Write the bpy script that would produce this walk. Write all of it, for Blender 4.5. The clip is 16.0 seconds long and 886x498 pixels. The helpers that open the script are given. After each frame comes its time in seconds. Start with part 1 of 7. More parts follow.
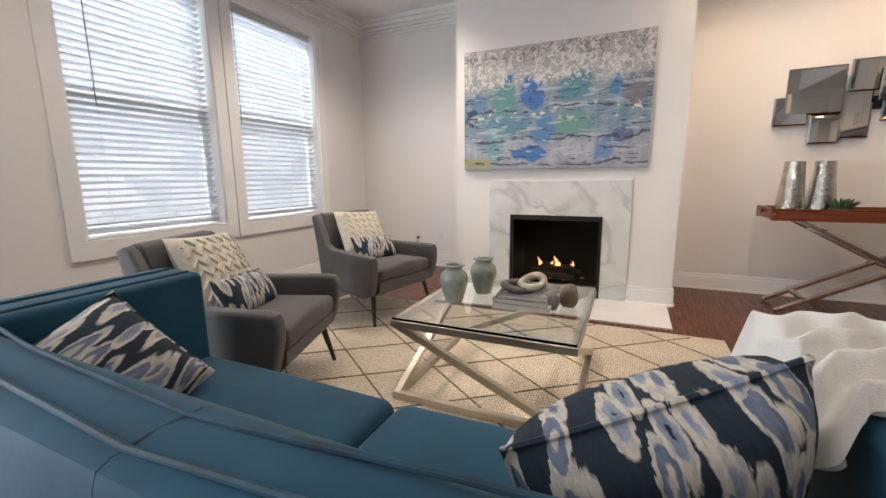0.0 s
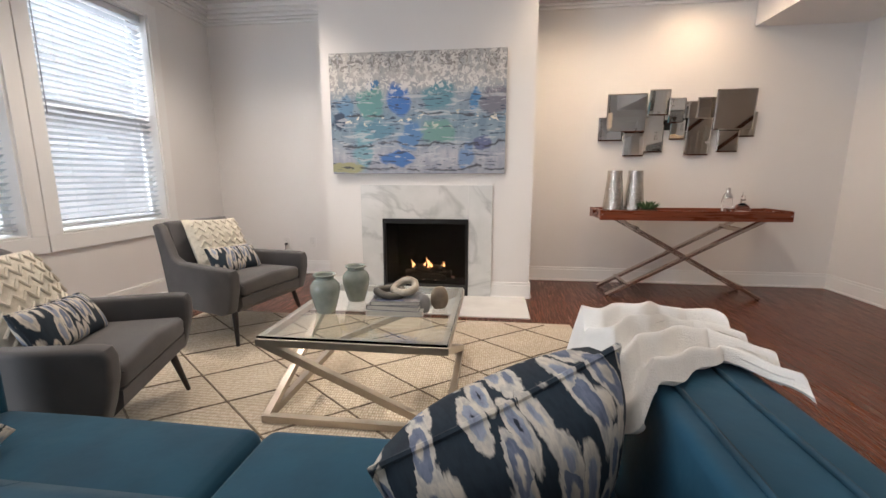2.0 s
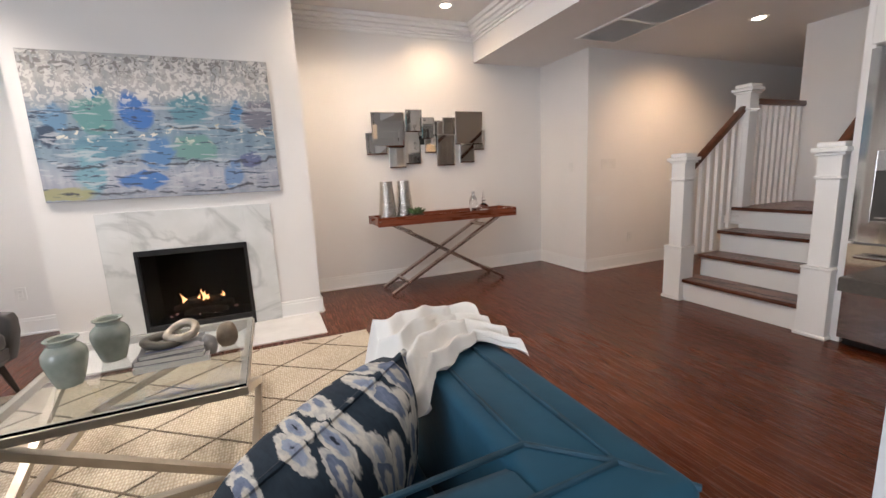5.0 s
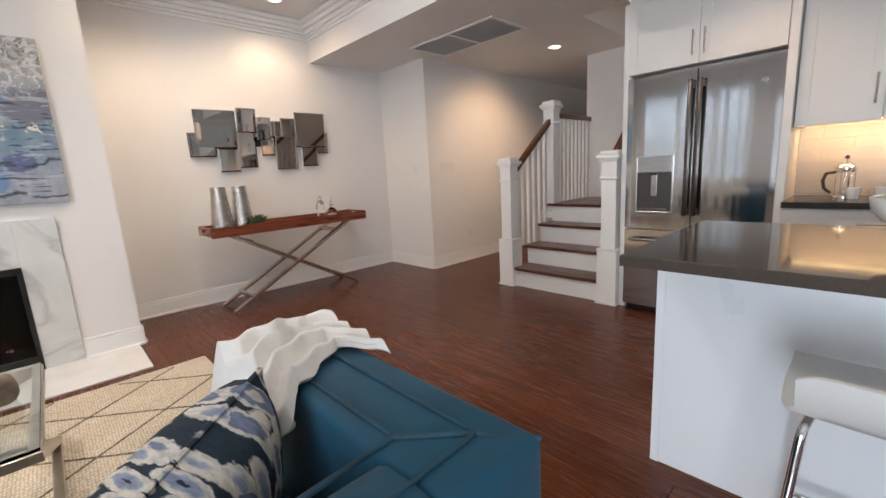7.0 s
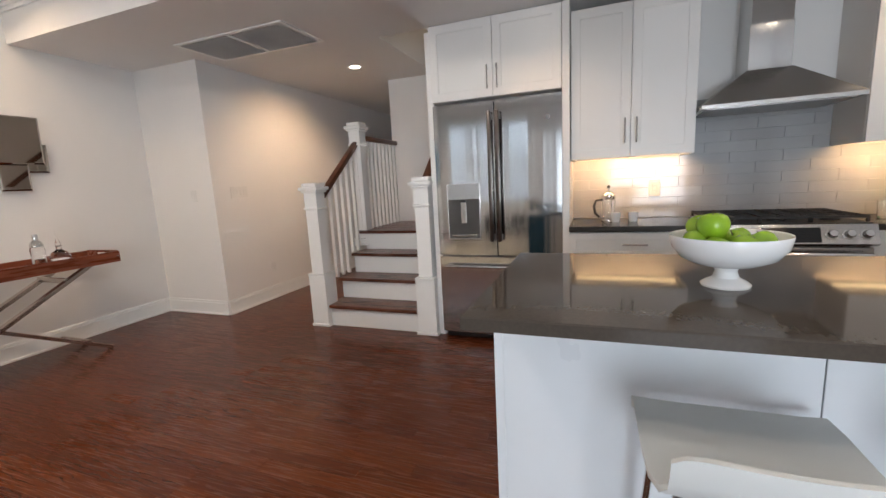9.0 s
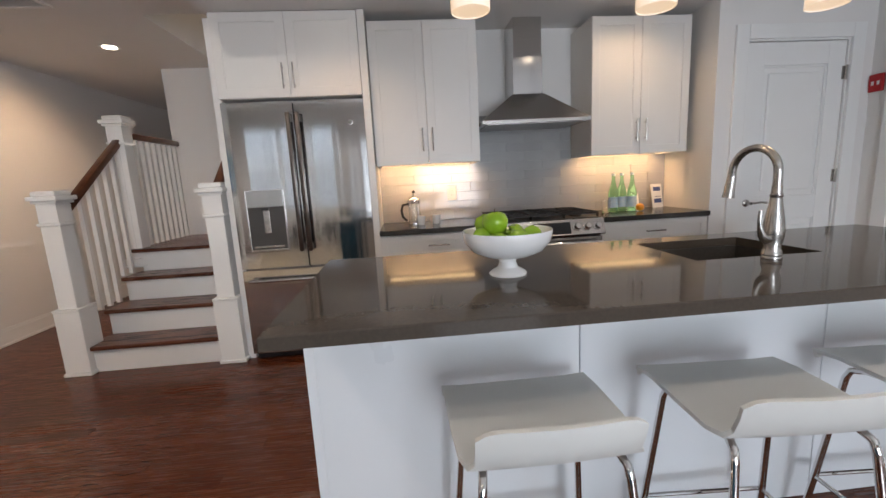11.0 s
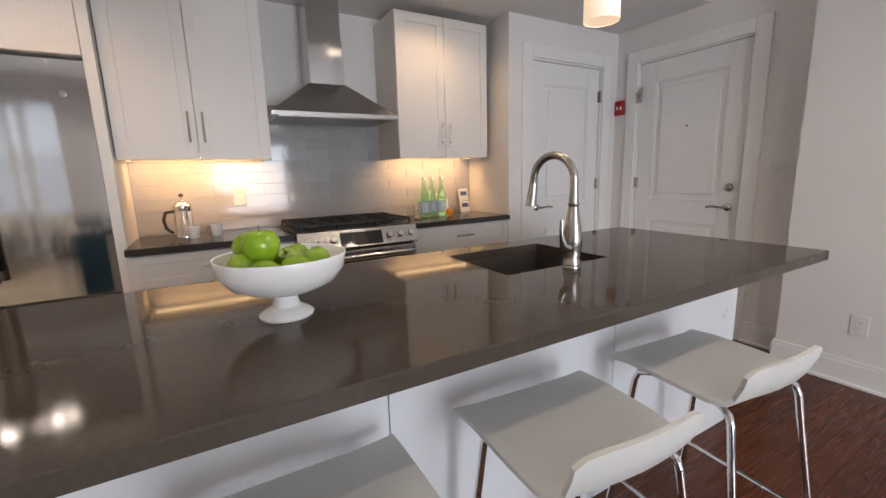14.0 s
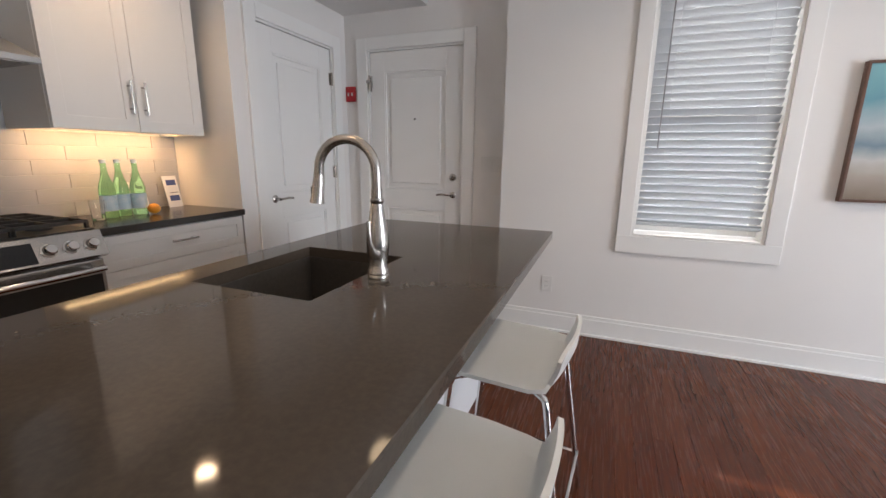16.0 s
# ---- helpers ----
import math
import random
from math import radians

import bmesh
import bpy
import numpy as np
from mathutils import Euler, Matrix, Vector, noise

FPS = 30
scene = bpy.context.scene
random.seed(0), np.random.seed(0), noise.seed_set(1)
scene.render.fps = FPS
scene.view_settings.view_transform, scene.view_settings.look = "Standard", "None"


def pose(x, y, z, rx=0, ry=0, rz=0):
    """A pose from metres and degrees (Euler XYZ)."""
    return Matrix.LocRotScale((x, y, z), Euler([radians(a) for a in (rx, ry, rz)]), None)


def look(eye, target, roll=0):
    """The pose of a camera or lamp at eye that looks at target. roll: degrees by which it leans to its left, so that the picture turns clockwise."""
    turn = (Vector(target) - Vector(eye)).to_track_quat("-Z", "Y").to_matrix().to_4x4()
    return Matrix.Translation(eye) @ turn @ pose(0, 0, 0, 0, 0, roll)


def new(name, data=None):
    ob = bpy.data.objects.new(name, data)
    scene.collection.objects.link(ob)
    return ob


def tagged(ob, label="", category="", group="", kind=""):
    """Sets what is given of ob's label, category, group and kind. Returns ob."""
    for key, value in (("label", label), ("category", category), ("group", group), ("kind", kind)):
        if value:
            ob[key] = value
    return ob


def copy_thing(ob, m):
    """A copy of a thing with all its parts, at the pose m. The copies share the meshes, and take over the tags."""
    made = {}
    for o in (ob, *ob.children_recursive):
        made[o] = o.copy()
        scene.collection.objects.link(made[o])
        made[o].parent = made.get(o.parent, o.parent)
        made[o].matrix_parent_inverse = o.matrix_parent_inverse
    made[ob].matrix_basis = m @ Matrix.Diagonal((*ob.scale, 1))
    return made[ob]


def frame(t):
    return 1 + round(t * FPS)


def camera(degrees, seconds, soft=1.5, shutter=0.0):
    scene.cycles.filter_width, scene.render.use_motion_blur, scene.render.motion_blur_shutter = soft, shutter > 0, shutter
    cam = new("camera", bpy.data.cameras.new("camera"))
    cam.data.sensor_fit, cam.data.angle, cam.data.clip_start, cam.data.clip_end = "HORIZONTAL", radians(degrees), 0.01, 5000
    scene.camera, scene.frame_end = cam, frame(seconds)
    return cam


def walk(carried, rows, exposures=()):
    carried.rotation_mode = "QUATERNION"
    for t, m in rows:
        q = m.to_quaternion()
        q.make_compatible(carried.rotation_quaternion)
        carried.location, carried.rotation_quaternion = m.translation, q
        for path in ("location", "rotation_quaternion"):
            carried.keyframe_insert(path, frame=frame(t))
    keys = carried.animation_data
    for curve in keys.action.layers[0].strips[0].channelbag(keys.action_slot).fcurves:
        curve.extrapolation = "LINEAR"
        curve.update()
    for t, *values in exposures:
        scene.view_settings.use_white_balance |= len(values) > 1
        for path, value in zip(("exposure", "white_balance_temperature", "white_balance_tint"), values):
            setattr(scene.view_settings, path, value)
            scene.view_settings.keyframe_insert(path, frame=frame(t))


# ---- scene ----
cam = camera(94.4, 16.0)
EXPOSURE = 0.38
PATH = [
    (0, (0.756, 0.685, 1.089), (-0.059, 2.479, 0.741), -0.6),
    (0.5, (0.762, 0.684, 1.097), (0.078, 2.531, 0.748), -0.3),
    (1, (0.766, 0.685, 1.103), (0.226, 2.579, 0.754), -0.0),
    (1.5, (0.774, 0.688, 1.111), (0.385, 2.619, 0.763), 0.0),
    (2, (0.781, 0.686, 1.121), (0.541, 2.641, 0.774), -0.0),
    (2.5, (0.759, 0.688, 1.124), (0.667, 2.657, 0.786), -0.9),
    (3, (0.752, 0.68, 1.135), (0.824, 2.649, 0.795), -1.7),
    (3.5, (0.768, 0.667, 1.162), (1.006, 2.622, 0.816), -2.1),
    (4, (0.798, 0.639, 1.185), (1.197, 2.567, 0.834), -2.2),
    (6.5, (0.7, 0.518, 1.207), (1.941, 2.044, 0.847), -3.4),
    (7, (0.744, 0.558, 1.206), (2.097, 1.984, 0.837), -3.2),
    (7.5, (0.875, 0.612, 1.215), (2.335, 1.934, 0.868), -3.1),
    (8, (0.954, 0.68, 1.24), (2.549, 1.838, 0.901), -2.7),
    (8.5, (1.03, 0.727, 1.243), (2.759, 1.676, 0.917), -2.5),
    (9, (1.075, 0.778, 1.26), (2.924, 1.467, 0.935), -3.0),
    (9.5, (1.11, 0.793, 1.225), (3.038, 1.23, 0.919), -3.0),
    (10, (1.117, 0.782, 1.233), (3.08, 1.0, 0.918), -3.1),
    (12.3, (1.133, 0.688, 1.248), (3.016, 0.109, 0.903), -2.9),
    (12.5, (1.14, 0.677, 1.242), (3.005, 0.044, 0.895), -2.9),
    (13, (1.198, 0.631, 1.228), (3.016, -0.123, 0.873), -2.6),
    (13.5, (1.317, 0.59, 1.236), (3.085, -0.273, 0.876), -2.4),
    (14, (1.432, 0.553, 1.245), (3.142, -0.419, 0.882), -1.6),
    (14.5, (1.554, 0.54, 1.254), (3.11, -0.653, 0.861), -1.5),
    (15, (1.67, 0.535, 1.257), (2.978, -0.917, 0.83), -1.0),
    (15.5, (1.771, 0.498, 1.25), (2.784, -1.169, 0.812), 0.0),
    (16, (1.824, 0.478, 1.25), (2.532, -1.341, 0.813), 0.7),
]
walk(cam, [(t, look(eye, target, roll)) for t, eye, target, roll in PATH], [(0.0, EXPOSURE - 0.05, 6450, 12.5), (2.5, EXPOSURE, 6450, 12.5), (4.0, EXPOSURE + 0.13, 6340, 12.5), (7.5, EXPOSURE + 0.09, 6160, 10), (9.0, EXPOSURE + 0.13, 6160, 9), (10.0, EXPOSURE, 6200, 10), (12.5, EXPOSURE - 0.06, 6400, 12), (14.0, EXPOSURE, 6550, 14), (16.0, EXPOSURE + 0.05, 6450, 12.5)])

# ---- world and light ----
world = bpy.data.worlds.new("world")
scene.world = world
world.use_nodes = True
wn = world.node_tree
sky = wn.nodes.new("ShaderNodeTexSky")
sky.sky_type, sky.sun_disc = "NISHITA", False
sky.sun_elevation, sky.sun_rotation = radians(32), radians(170)
wn.links.new(sky.outputs[0], wn.nodes["Background"].inputs[0])
wn.nodes["Background"].inputs[1].default_value = 0.12


def lamp(name, kind, m, energy, colour=(1, 1, 1), size=0.1, size_y=None, spread=None, blend=0.6):
    """One lamp at the pose m, shining along its own -z."""
    data = bpy.data.lights.new(name, kind)
    data.energy, data.color = energy, colour
    if kind == "AREA":
        data.shape, data.size = ("RECTANGLE", size) if size_y else ("DISK", size)
        if size_y:
            data.size_y = size_y
        if spread:
            data.spread = radians(spread)
    elif kind == "SPOT":
        data.spot_size, data.spot_blend, data.shadow_soft_size = radians(spread), blend, size
    elif kind == "SUN":
        data.angle = size
    else:
        data.shadow_soft_size = size
    ob = new(name, data)
    ob.matrix_world = m
    return ob


DAY, WARM = (0.88, 0.94, 1.0), (1.0, 0.86, 0.72)
# daylight falling steeply through the two west windows and the south window, and through the wide west opening behind the walk
lamp("window_light_west", "AREA", look((-4.1, 3.25, 4.45), (-0.9, 3.25, 0.9)), 500, DAY, 3.0, 1.1)
lamp("window_light_south", "AREA", look((1.27, -3.7, 3.35), (1.27, -0.8, 0.5)), 4, DAY, 1.5, 1.0)
lamp("opening_light", "AREA", look((-2.5, -0.35, 1.1), (2, -0.35, 1.0)), 92, DAY, 1.5, 1.7)
sun = lamp("sun", "SUN", look((0, 0, 0), (-0.2, 1.0, -0.64)), 3.5, (1.0, 0.93, 0.82), radians(0.5))

# ---- materials ----
def material(name, base, rough=0.5, metal=0.0, other=None, scale=6.0, detail=4.0, bump=0.0, bump_scale=60.0, spec=None, stretch=(1, 1, 1), coat=0.0, alpha=None, sheen=0.0, vary=0.0):
    """A surface with colour that drifts between two tones, a fine relief and uneven gloss."""
    m = bpy.data.materials.new(name)
    m.use_nodes = True
    t = m.node_tree
    b = t.nodes["Principled BSDF"]
    b.inputs["Roughness"].default_value, b.inputs["Metallic"].default_value = rough, metal
    if spec is not None:
        b.inputs["Specular IOR Level"].default_value = spec
    if coat:
        b.inputs["Coat Weight"].default_value, b.inputs["Coat Roughness"].default_value = coat, 0.12
    if sheen:
        b.inputs["Sheen Weight"].default_value, b.inputs["Sheen Roughness"].default_value = sheen, 0.45
    co = t.nodes.new("ShaderNodeTexCoord")
    mp = t.nodes.new("ShaderNodeMapping")
    mp.inputs["Scale"].default_value = stretch
    t.links.new(co.outputs["Object"], mp.inputs["Vector"])
    n = t.nodes.new("ShaderNodeTexNoise")
    n.inputs["Scale"].default_value, n.inputs["Detail"].default_value = scale, detail
    t.links.new(mp.outputs[0], n.inputs["Vector"])
    r = t.nodes.new("ShaderNodeValToRGB")
    other = other or tuple(c * 0.9 for c in base)
    r.color_ramp.elements[0].position, r.color_ramp.elements[1].position = 0.35, 0.68
    r.color_ramp.elements[0].color, r.color_ramp.elements[1].color = (*other, 1), (*base, 1)
    t.links.new(n.outputs["Fac"], r.inputs["Fac"])
    out = r.outputs["Color"]
    if vary:
        info, hsv = t.nodes.new("ShaderNodeObjectInfo"), t.nodes.new("ShaderNodeHueSaturation")
        ma = t.nodes.new("ShaderNodeMapRange")
        ma.inputs["To Min"].default_value, ma.inputs["To Max"].default_value = 1 - vary, 1 + vary
        t.links.new(info.outputs["Random"], ma.inputs["Value"])
        t.links.new(ma.outputs[0], hsv.inputs["Value"])
        t.links.new(out, hsv.inputs["Color"])
        out = hsv.outputs["Color"]
    t.links.new(out, b.inputs["Base Color"])
    if bump:
        f = t.nodes.new("ShaderNodeTexNoise")
        f.inputs["Scale"].default_value, f.inputs["Detail"].default_value = bump_scale, 3
        t.links.new(mp.outputs[0], f.inputs["Vector"])
        u = t.nodes.new("ShaderNodeBump")
        u.inputs["Strength"].default_value, u.inputs["Distance"].default_value = bump, 0.01
        t.links.new(f.outputs["Fac"], u.inputs["Height"])
        t.links.new(u.outputs[0], b.inputs["Normal"])
        q = t.nodes.new("ShaderNodeMapRange")
        q.inputs["To Min"].default_value, q.inputs["To Max"].default_value = max(rough - 0.07, 0.02), min(rough + 0.07, 1)
        t.links.new(n.outputs["Fac"], q.inputs["Value"])
        t.links.new(q.outputs[0], b.inputs["Roughness"])
    return m


def glow(name, colour, strength):
    m = bpy.data.materials.new(name)
    m.use_nodes = True
    b = m.node_tree.nodes["Principled BSDF"]
    b.inputs["Base Color"].default_value = (0.8, 0.8, 0.8, 1)
    b.inputs["Emission Color"].default_value, b.inputs["Emission Strength"].default_value = (*colour, 1), strength
    return m


def glass(name, tint=(1, 1, 1), rough=0.0, ior=1.45):
    m = bpy.data.materials.new(name)
    m.use_nodes = True
    b = m.node_tree.nodes["Principled BSDF"]
    b.inputs["Base Color"].default_value = (*tint, 1)
    b.inputs["Transmission Weight"].default_value, b.inputs["Roughness"].default_value, b.inputs["IOR"].default_value = 1.0, rough, ior
    return m


def node(t, kind, **values):
    n = t.nodes.new(kind)
    for key, value in values.items():
        n.inputs[key.replace("_", " ")].default_value = value
    return n


def ramp(t, source, stops):
    r = t.nodes.new("ShaderNodeValToRGB")
    while len(r.color_ramp.elements) < len(stops):
        r.color_ramp.elements.new(0.5)
    for e, (at, c) in zip(r.color_ramp.elements, stops):
        e.position, e.color = at, (*c, 1)
    t.links.new(source, r.inputs["Fac"])
    return r.outputs["Color"]


def mix(t, fac, a, b, blend="MIX"):
    m = t.nodes.new("ShaderNodeMix")
    m.data_type, m.blend_type = "RGBA", blend
    for socket, value in ((m.inputs[0], fac), (m.inputs[6], a), (m.inputs[7], b)):
        if isinstance(value, (int, float)):
            socket.default_value = value
        elif isinstance(value, tuple):
            socket.default_value = (*value, 1)
        else:
            t.links.new(value, socket)
    return m.outputs[2]


def oak_floor():
    """Red-brown stained oak: long grain with cathedral figure, a tone for each plank, satin varnish."""
    m = material("stained_oak", (0.16, 0.045, 0.016), 0.3, spec=0.32)
    t = m.node_tree
    b = t.nodes["Principled BSDF"]
    co = t.nodes.new("ShaderNodeTexCoord")
    info = t.nodes.new("ShaderNodeObjectInfo")
    geo = t.nodes.new("ShaderNodeNewGeometry")
    add = node(t, "ShaderNodeMath")
    add.operation = "ADD"
    t.links.new(info.outputs["Random"], add.inputs[0])
    t.links.new(geo.outputs["Random Per Island"], add.inputs[1])
    frac = node(t, "ShaderNodeMath")
    frac.operation = "FRACT"
    t.links.new(add.outputs[0], frac.inputs[0])
    shift = node(t, "ShaderNodeVectorMath")
    shift.operation = "SCALE"
    shift.inputs[0].default_value = (13.0, 37.0, 5.0)
    t.links.new(frac.outputs[0], shift.inputs["Scale"])
    off = node(t, "ShaderNodeVectorMath")
    off.operation = "ADD"
    t.links.new(geo.outputs["Position"], off.inputs[0])
    t.links.new(shift.outputs[0], off.inputs[1])
    mp = node(t, "ShaderNodeMapping", Scale=(9.0, 2.8, 1.0))
    t.links.new(off.outputs[0], mp.inputs["Vector"])
    wave = node(t, "ShaderNodeTexWave", Scale=1.3, Distortion=9.0, Detail=3.0, Detail_Scale=1.3)
    wave.wave_type, wave.bands_direction = "BANDS", "X"
    t.links.new(mp.outputs[0], wave.inputs["Vector"])
    mp2 = node(t, "ShaderNodeMapping", Scale=(160.0, 5.0, 1.0))
    t.links.new(off.outputs[0], mp2.inputs["Vector"])
    fine = node(t, "ShaderNodeTexNoise", Scale=1.0, Detail=4.0)
    t.links.new(mp2.outputs[0], fine.inputs["Vector"])
    tone = ramp(t, frac.outputs[0], [(0.0, (0.076, 0.0175, 0.0052)), (0.5, (0.094, 0.0225, 0.0064)), (1.0, (0.113, 0.0285, 0.0082))])
    grain = ramp(t, wave.outputs["Fac"], [(0.04, (0.22, 0.19, 0.17)), (0.22, (1.0, 1.0, 1.0)), (1.0, (1.05, 1.06, 1.05))])
    pores = ramp(t, fine.outputs["Fac"], [(0.35, (0.78, 0.75, 0.73)), (0.6, (1.03, 1.02, 1.0))])
    c = mix(t, 0.42, tone, grain, "MULTIPLY")
    c = mix(t, 0.22, c, pores, "MULTIPLY")
    t.links.new(c, b.inputs["Base Color"])
    u = node(t, "ShaderNodeBump", Strength=0.05, Distance=0.001)
    t.links.new(fine.outputs["Fac"], u.inputs["Height"])
    t.links.new(u.outputs[0], b.inputs["Normal"])
    q = node(t, "ShaderNodeMapRange", To_Min=0.20, To_Max=0.33)
    t.links.new(fine.outputs["Fac"], q.inputs["Value"])
    t.links.new(q.outputs[0], b.inputs["Roughness"])
    return m


def marble():
    m = material("white_marble", (0.7, 0.71, 0.7), 0.18)
    t = m.node_tree
    b = t.nodes["Principled BSDF"]
    co = t.nodes.new("ShaderNodeTexCoord")
    mp = node(t, "ShaderNodeMapping", Rotation=(0.3, 0.6, 0.2))
    t.links.new(co.outputs["Object"], mp.inputs["Vector"])
    warp = node(t, "ShaderNodeTexNoise", Scale=1.5, Detail=5.0, Distortion=1.1)
    t.links.new(mp.outputs[0], warp.inputs["Vector"])
    vein = ramp(t, warp.outputs["Fac"], [(0.455, (0.66, 0.665, 0.66)), (0.497, (0.50, 0.51, 0.51)), (0.535, (0.68, 0.685, 0.68))])
    cloud = node(t, "ShaderNodeTexNoise", Scale=5.0, Detail=5.0)
    t.links.new(mp.outputs[0], cloud.inputs["Vector"])
    soft = ramp(t, cloud.outputs["Fac"], [(0.3, (0.84, 0.86, 0.85)), (0.7, (1.0, 1.0, 1.0))])
    t.links.new(mix(t, 0.8, vein, soft, "MULTIPLY"), b.inputs["Base Color"])
    return m


def brushed(name, base, rough=0.24, stretch=(1, 1, 60)):
    m = material(name, base, rough, 1.0, tuple(c * 0.95 for c in base), 3.0, stretch=stretch)
    m.node_tree.nodes["Principled BSDF"].inputs["Anisotropic"].default_value = 0.5
    return m


def abstract_canvas():
    """Wet layers of blue, teal and lilac grey, scraped pale, a broken dark shoreline and flecks along the top."""
    m = material("painted_canvas", (0.4, 0.45, 0.5), 0.45)
    t = m.node_tree
    b = t.nodes["Principled BSDF"]
    gen = t.nodes.new("ShaderNodeTexCoord").outputs["Generated"]

    def noise_at(scale, x, z, detail=5.0, distortion=0.0, shift=0.0):
        mp = node(t, "ShaderNodeMapping", Scale=(x, 1.0, z), Location=(shift, shift * 0.7, shift * 1.3))
        t.links.new(gen, mp.inputs["Vector"])
        n = node(t, "ShaderNodeTexNoise", Scale=scale, Detail=detail, Distortion=distortion)
        t.links.new(mp.outputs[0], n.inputs["Vector"])
        return n

    def both(a, c):
        return mix(t, 1.0, a, c, "MULTIPLY")

    # the brush drags the layers about: one ragged shift for all of them
    drag = mix(t, 0.16, gen, noise_at(5.0, 1.6, 1.2, 9, 0.4, 1.0).outputs["Color"], "ADD")
    sep = t.nodes.new("ShaderNodeSeparateXYZ")
    t.links.new(drag, sep.inputs[0])
    high = node(t, "ShaderNodeMath")
    high.operation = "SUBTRACT"
    high.inputs[1].default_value = 0.08
    t.links.new(sep.outputs["Z"], high.inputs[0])

    def band(lo, hi, soft):
        return ramp(t, high.outputs[0], [(max(lo - soft, 0), (0, 0, 0)), (lo + soft, (1, 1, 1)), (hi - soft, (1, 1, 1)), (hi + soft, (0, 0, 0))])

    c = ramp(t, high.outputs[0], [(0.0, (0.28, 0.30, 0.34)), (0.16, (0.37, 0.37, 0.42)), (0.3, (0.21, 0.28, 0.34)), (0.46, (0.17, 0.25, 0.32)), (0.62, (0.26, 0.31, 0.36)), (0.74, (0.38, 0.38, 0.38)), (0.86, (0.47, 0.455, 0.435))])
    drip = ramp(t, noise_at(6.0, 5.0, 0.9, 6, 0.3, 4.0).outputs["Fac"], [(0.38, (0.70, 0.76, 0.82)), (0.62, (1.06, 1.05, 1.04))])
    c = mix(t, 0.8, c, drip, "MULTIPLY")
    for x, z, rx, rz, colour in ((0.24, 0.59, 0.08, 0.17, (0.09, 0.24, 0.24)), (0.25, 0.74, 0.06, 0.035, (0.03, 0.15, 0.33)), (0.40, 0.62, 0.07, 0.14, (0.03, 0.13, 0.40)), (0.63, 0.63, 0.115, 0.13, (0.08, 0.21, 0.27)),
                                 (0.84, 0.60, 0.04, 0.11, (0.05, 0.19, 0.40)), (0.08, 0.56, 0.07, 0.12, (0.10, 0.21, 0.34)), (0.95, 0.60, 0.08, 0.12, (0.15, 0.15, 0.19)), (0.03, 0.44, 0.05, 0.09, (0.02, 0.04, 0.08)),
                                 (0.45, 0.33, 0.07, 0.14, (0.07, 0.18, 0.37)), (0.25, 0.36, 0.13, 0.10, (0.08, 0.20, 0.28)), (0.62, 0.35, 0.12, 0.10, (0.12, 0.25, 0.23)), (0.19, 0.20, 0.075, 0.2, (0.14, 0.29, 0.35)),
                                 (0.40, 0.13, 0.10, 0.06, (0.03, 0.13, 0.38)), (0.80, 0.16, 0.06, 0.13, (0.13, 0.22, 0.39)), (0.89, 0.27, 0.06, 0.05, (0.09, 0.11, 0.22)), (0.05, 0.05, 0.17, 0.06, (0.30, 0.29, 0.14))):
        mp = node(t, "ShaderNodeMapping", Location=(-(x + 0.08) / rx, 0.0, -(z + 0.08) / rz), Scale=(1 / rx, 0.0, 1 / rz))
        t.links.new(drag, mp.inputs["Vector"])
        ln = node(t, "ShaderNodeVectorMath")
        ln.operation = "LENGTH"
        t.links.new(mp.outputs[0], ln.inputs[0])
        dab = ramp(t, ln.outputs["Value"], [(0.75, (0.94, 0.94, 0.94)), (1.3, (0, 0, 0))])
        c = mix(t, dab, c, colour)
    # pale paint scraped sideways over everything below the sky
    scrape = ramp(t, noise_at(9.0, 1.0, 3.6, 9, 0.6, 9.0).outputs["Fac"], [(0.575, (0, 0, 0)), (0.63, (0.7, 0.7, 0.7))])
    c = mix(t, both(scrape, band(0.02, 0.72, 0.04)), c, (0.42, 0.44, 0.48))
    ink = ramp(t, noise_at(13.0, 1.0, 4.5, 8, 0.8, 17.0).outputs["Fac"], [(0.60, (0, 0, 0)), (0.63, (0.9, 0.9, 0.9))])
    c = mix(t, both(ink, band(0.04, 0.66, 0.03)), c, (0.03, 0.05, 0.09))
    dash = ramp(t, noise_at(7.0, 1.4, 2.0, 6, 0.3, 13.0).outputs["Fac"], [(0.44, (0, 0, 0)), (0.5, (1, 1, 1))])
    for z in (0.485, 0.25, 0.05):
        c = mix(t, both(dash, band(z - 0.007, z + 0.007, 0.006)), c, (0.03, 0.035, 0.05))
    light = ramp(t, noise_at(22.0, 1.2, 1.0, 4, 0.4, 31.0).outputs["Fac"], [(0.61, (0, 0, 0)), (0.64, (1, 1, 1))])
    c = mix(t, both(light, band(0.40, 0.50, 0.03)), c, (0.62, 0.58, 0.50))
    gold = ramp(t, noise_at(10.0, 1.6, 1.4, 3, 0.2, 33.0).outputs["Fac"], [(0.68, (0, 0, 0)), (0.70, (1, 1, 1))])
    c = mix(t, both(gold, band(0.38, 0.52, 0.03)), c, (0.60, 0.40, 0.12))
    # flecks along the top
    white = ramp(t, noise_at(26.0, 1.5, 1.0, 6, 0.9, 7.0).outputs["Fac"], [(0.50, (0, 0, 0)), (0.56, (0.85, 0.85, 0.85))])
    c = mix(t, both(white, band(0.68, 1.3, 0.06)), c, (0.66, 0.64, 0.61))
    bark = ramp(t, noise_at(21.0, 1.5, 1.0, 5, 1.6, 27.0).outputs["Fac"], [(0.53, (0, 0, 0)), (0.57, (0.85, 0.85, 0.85))])
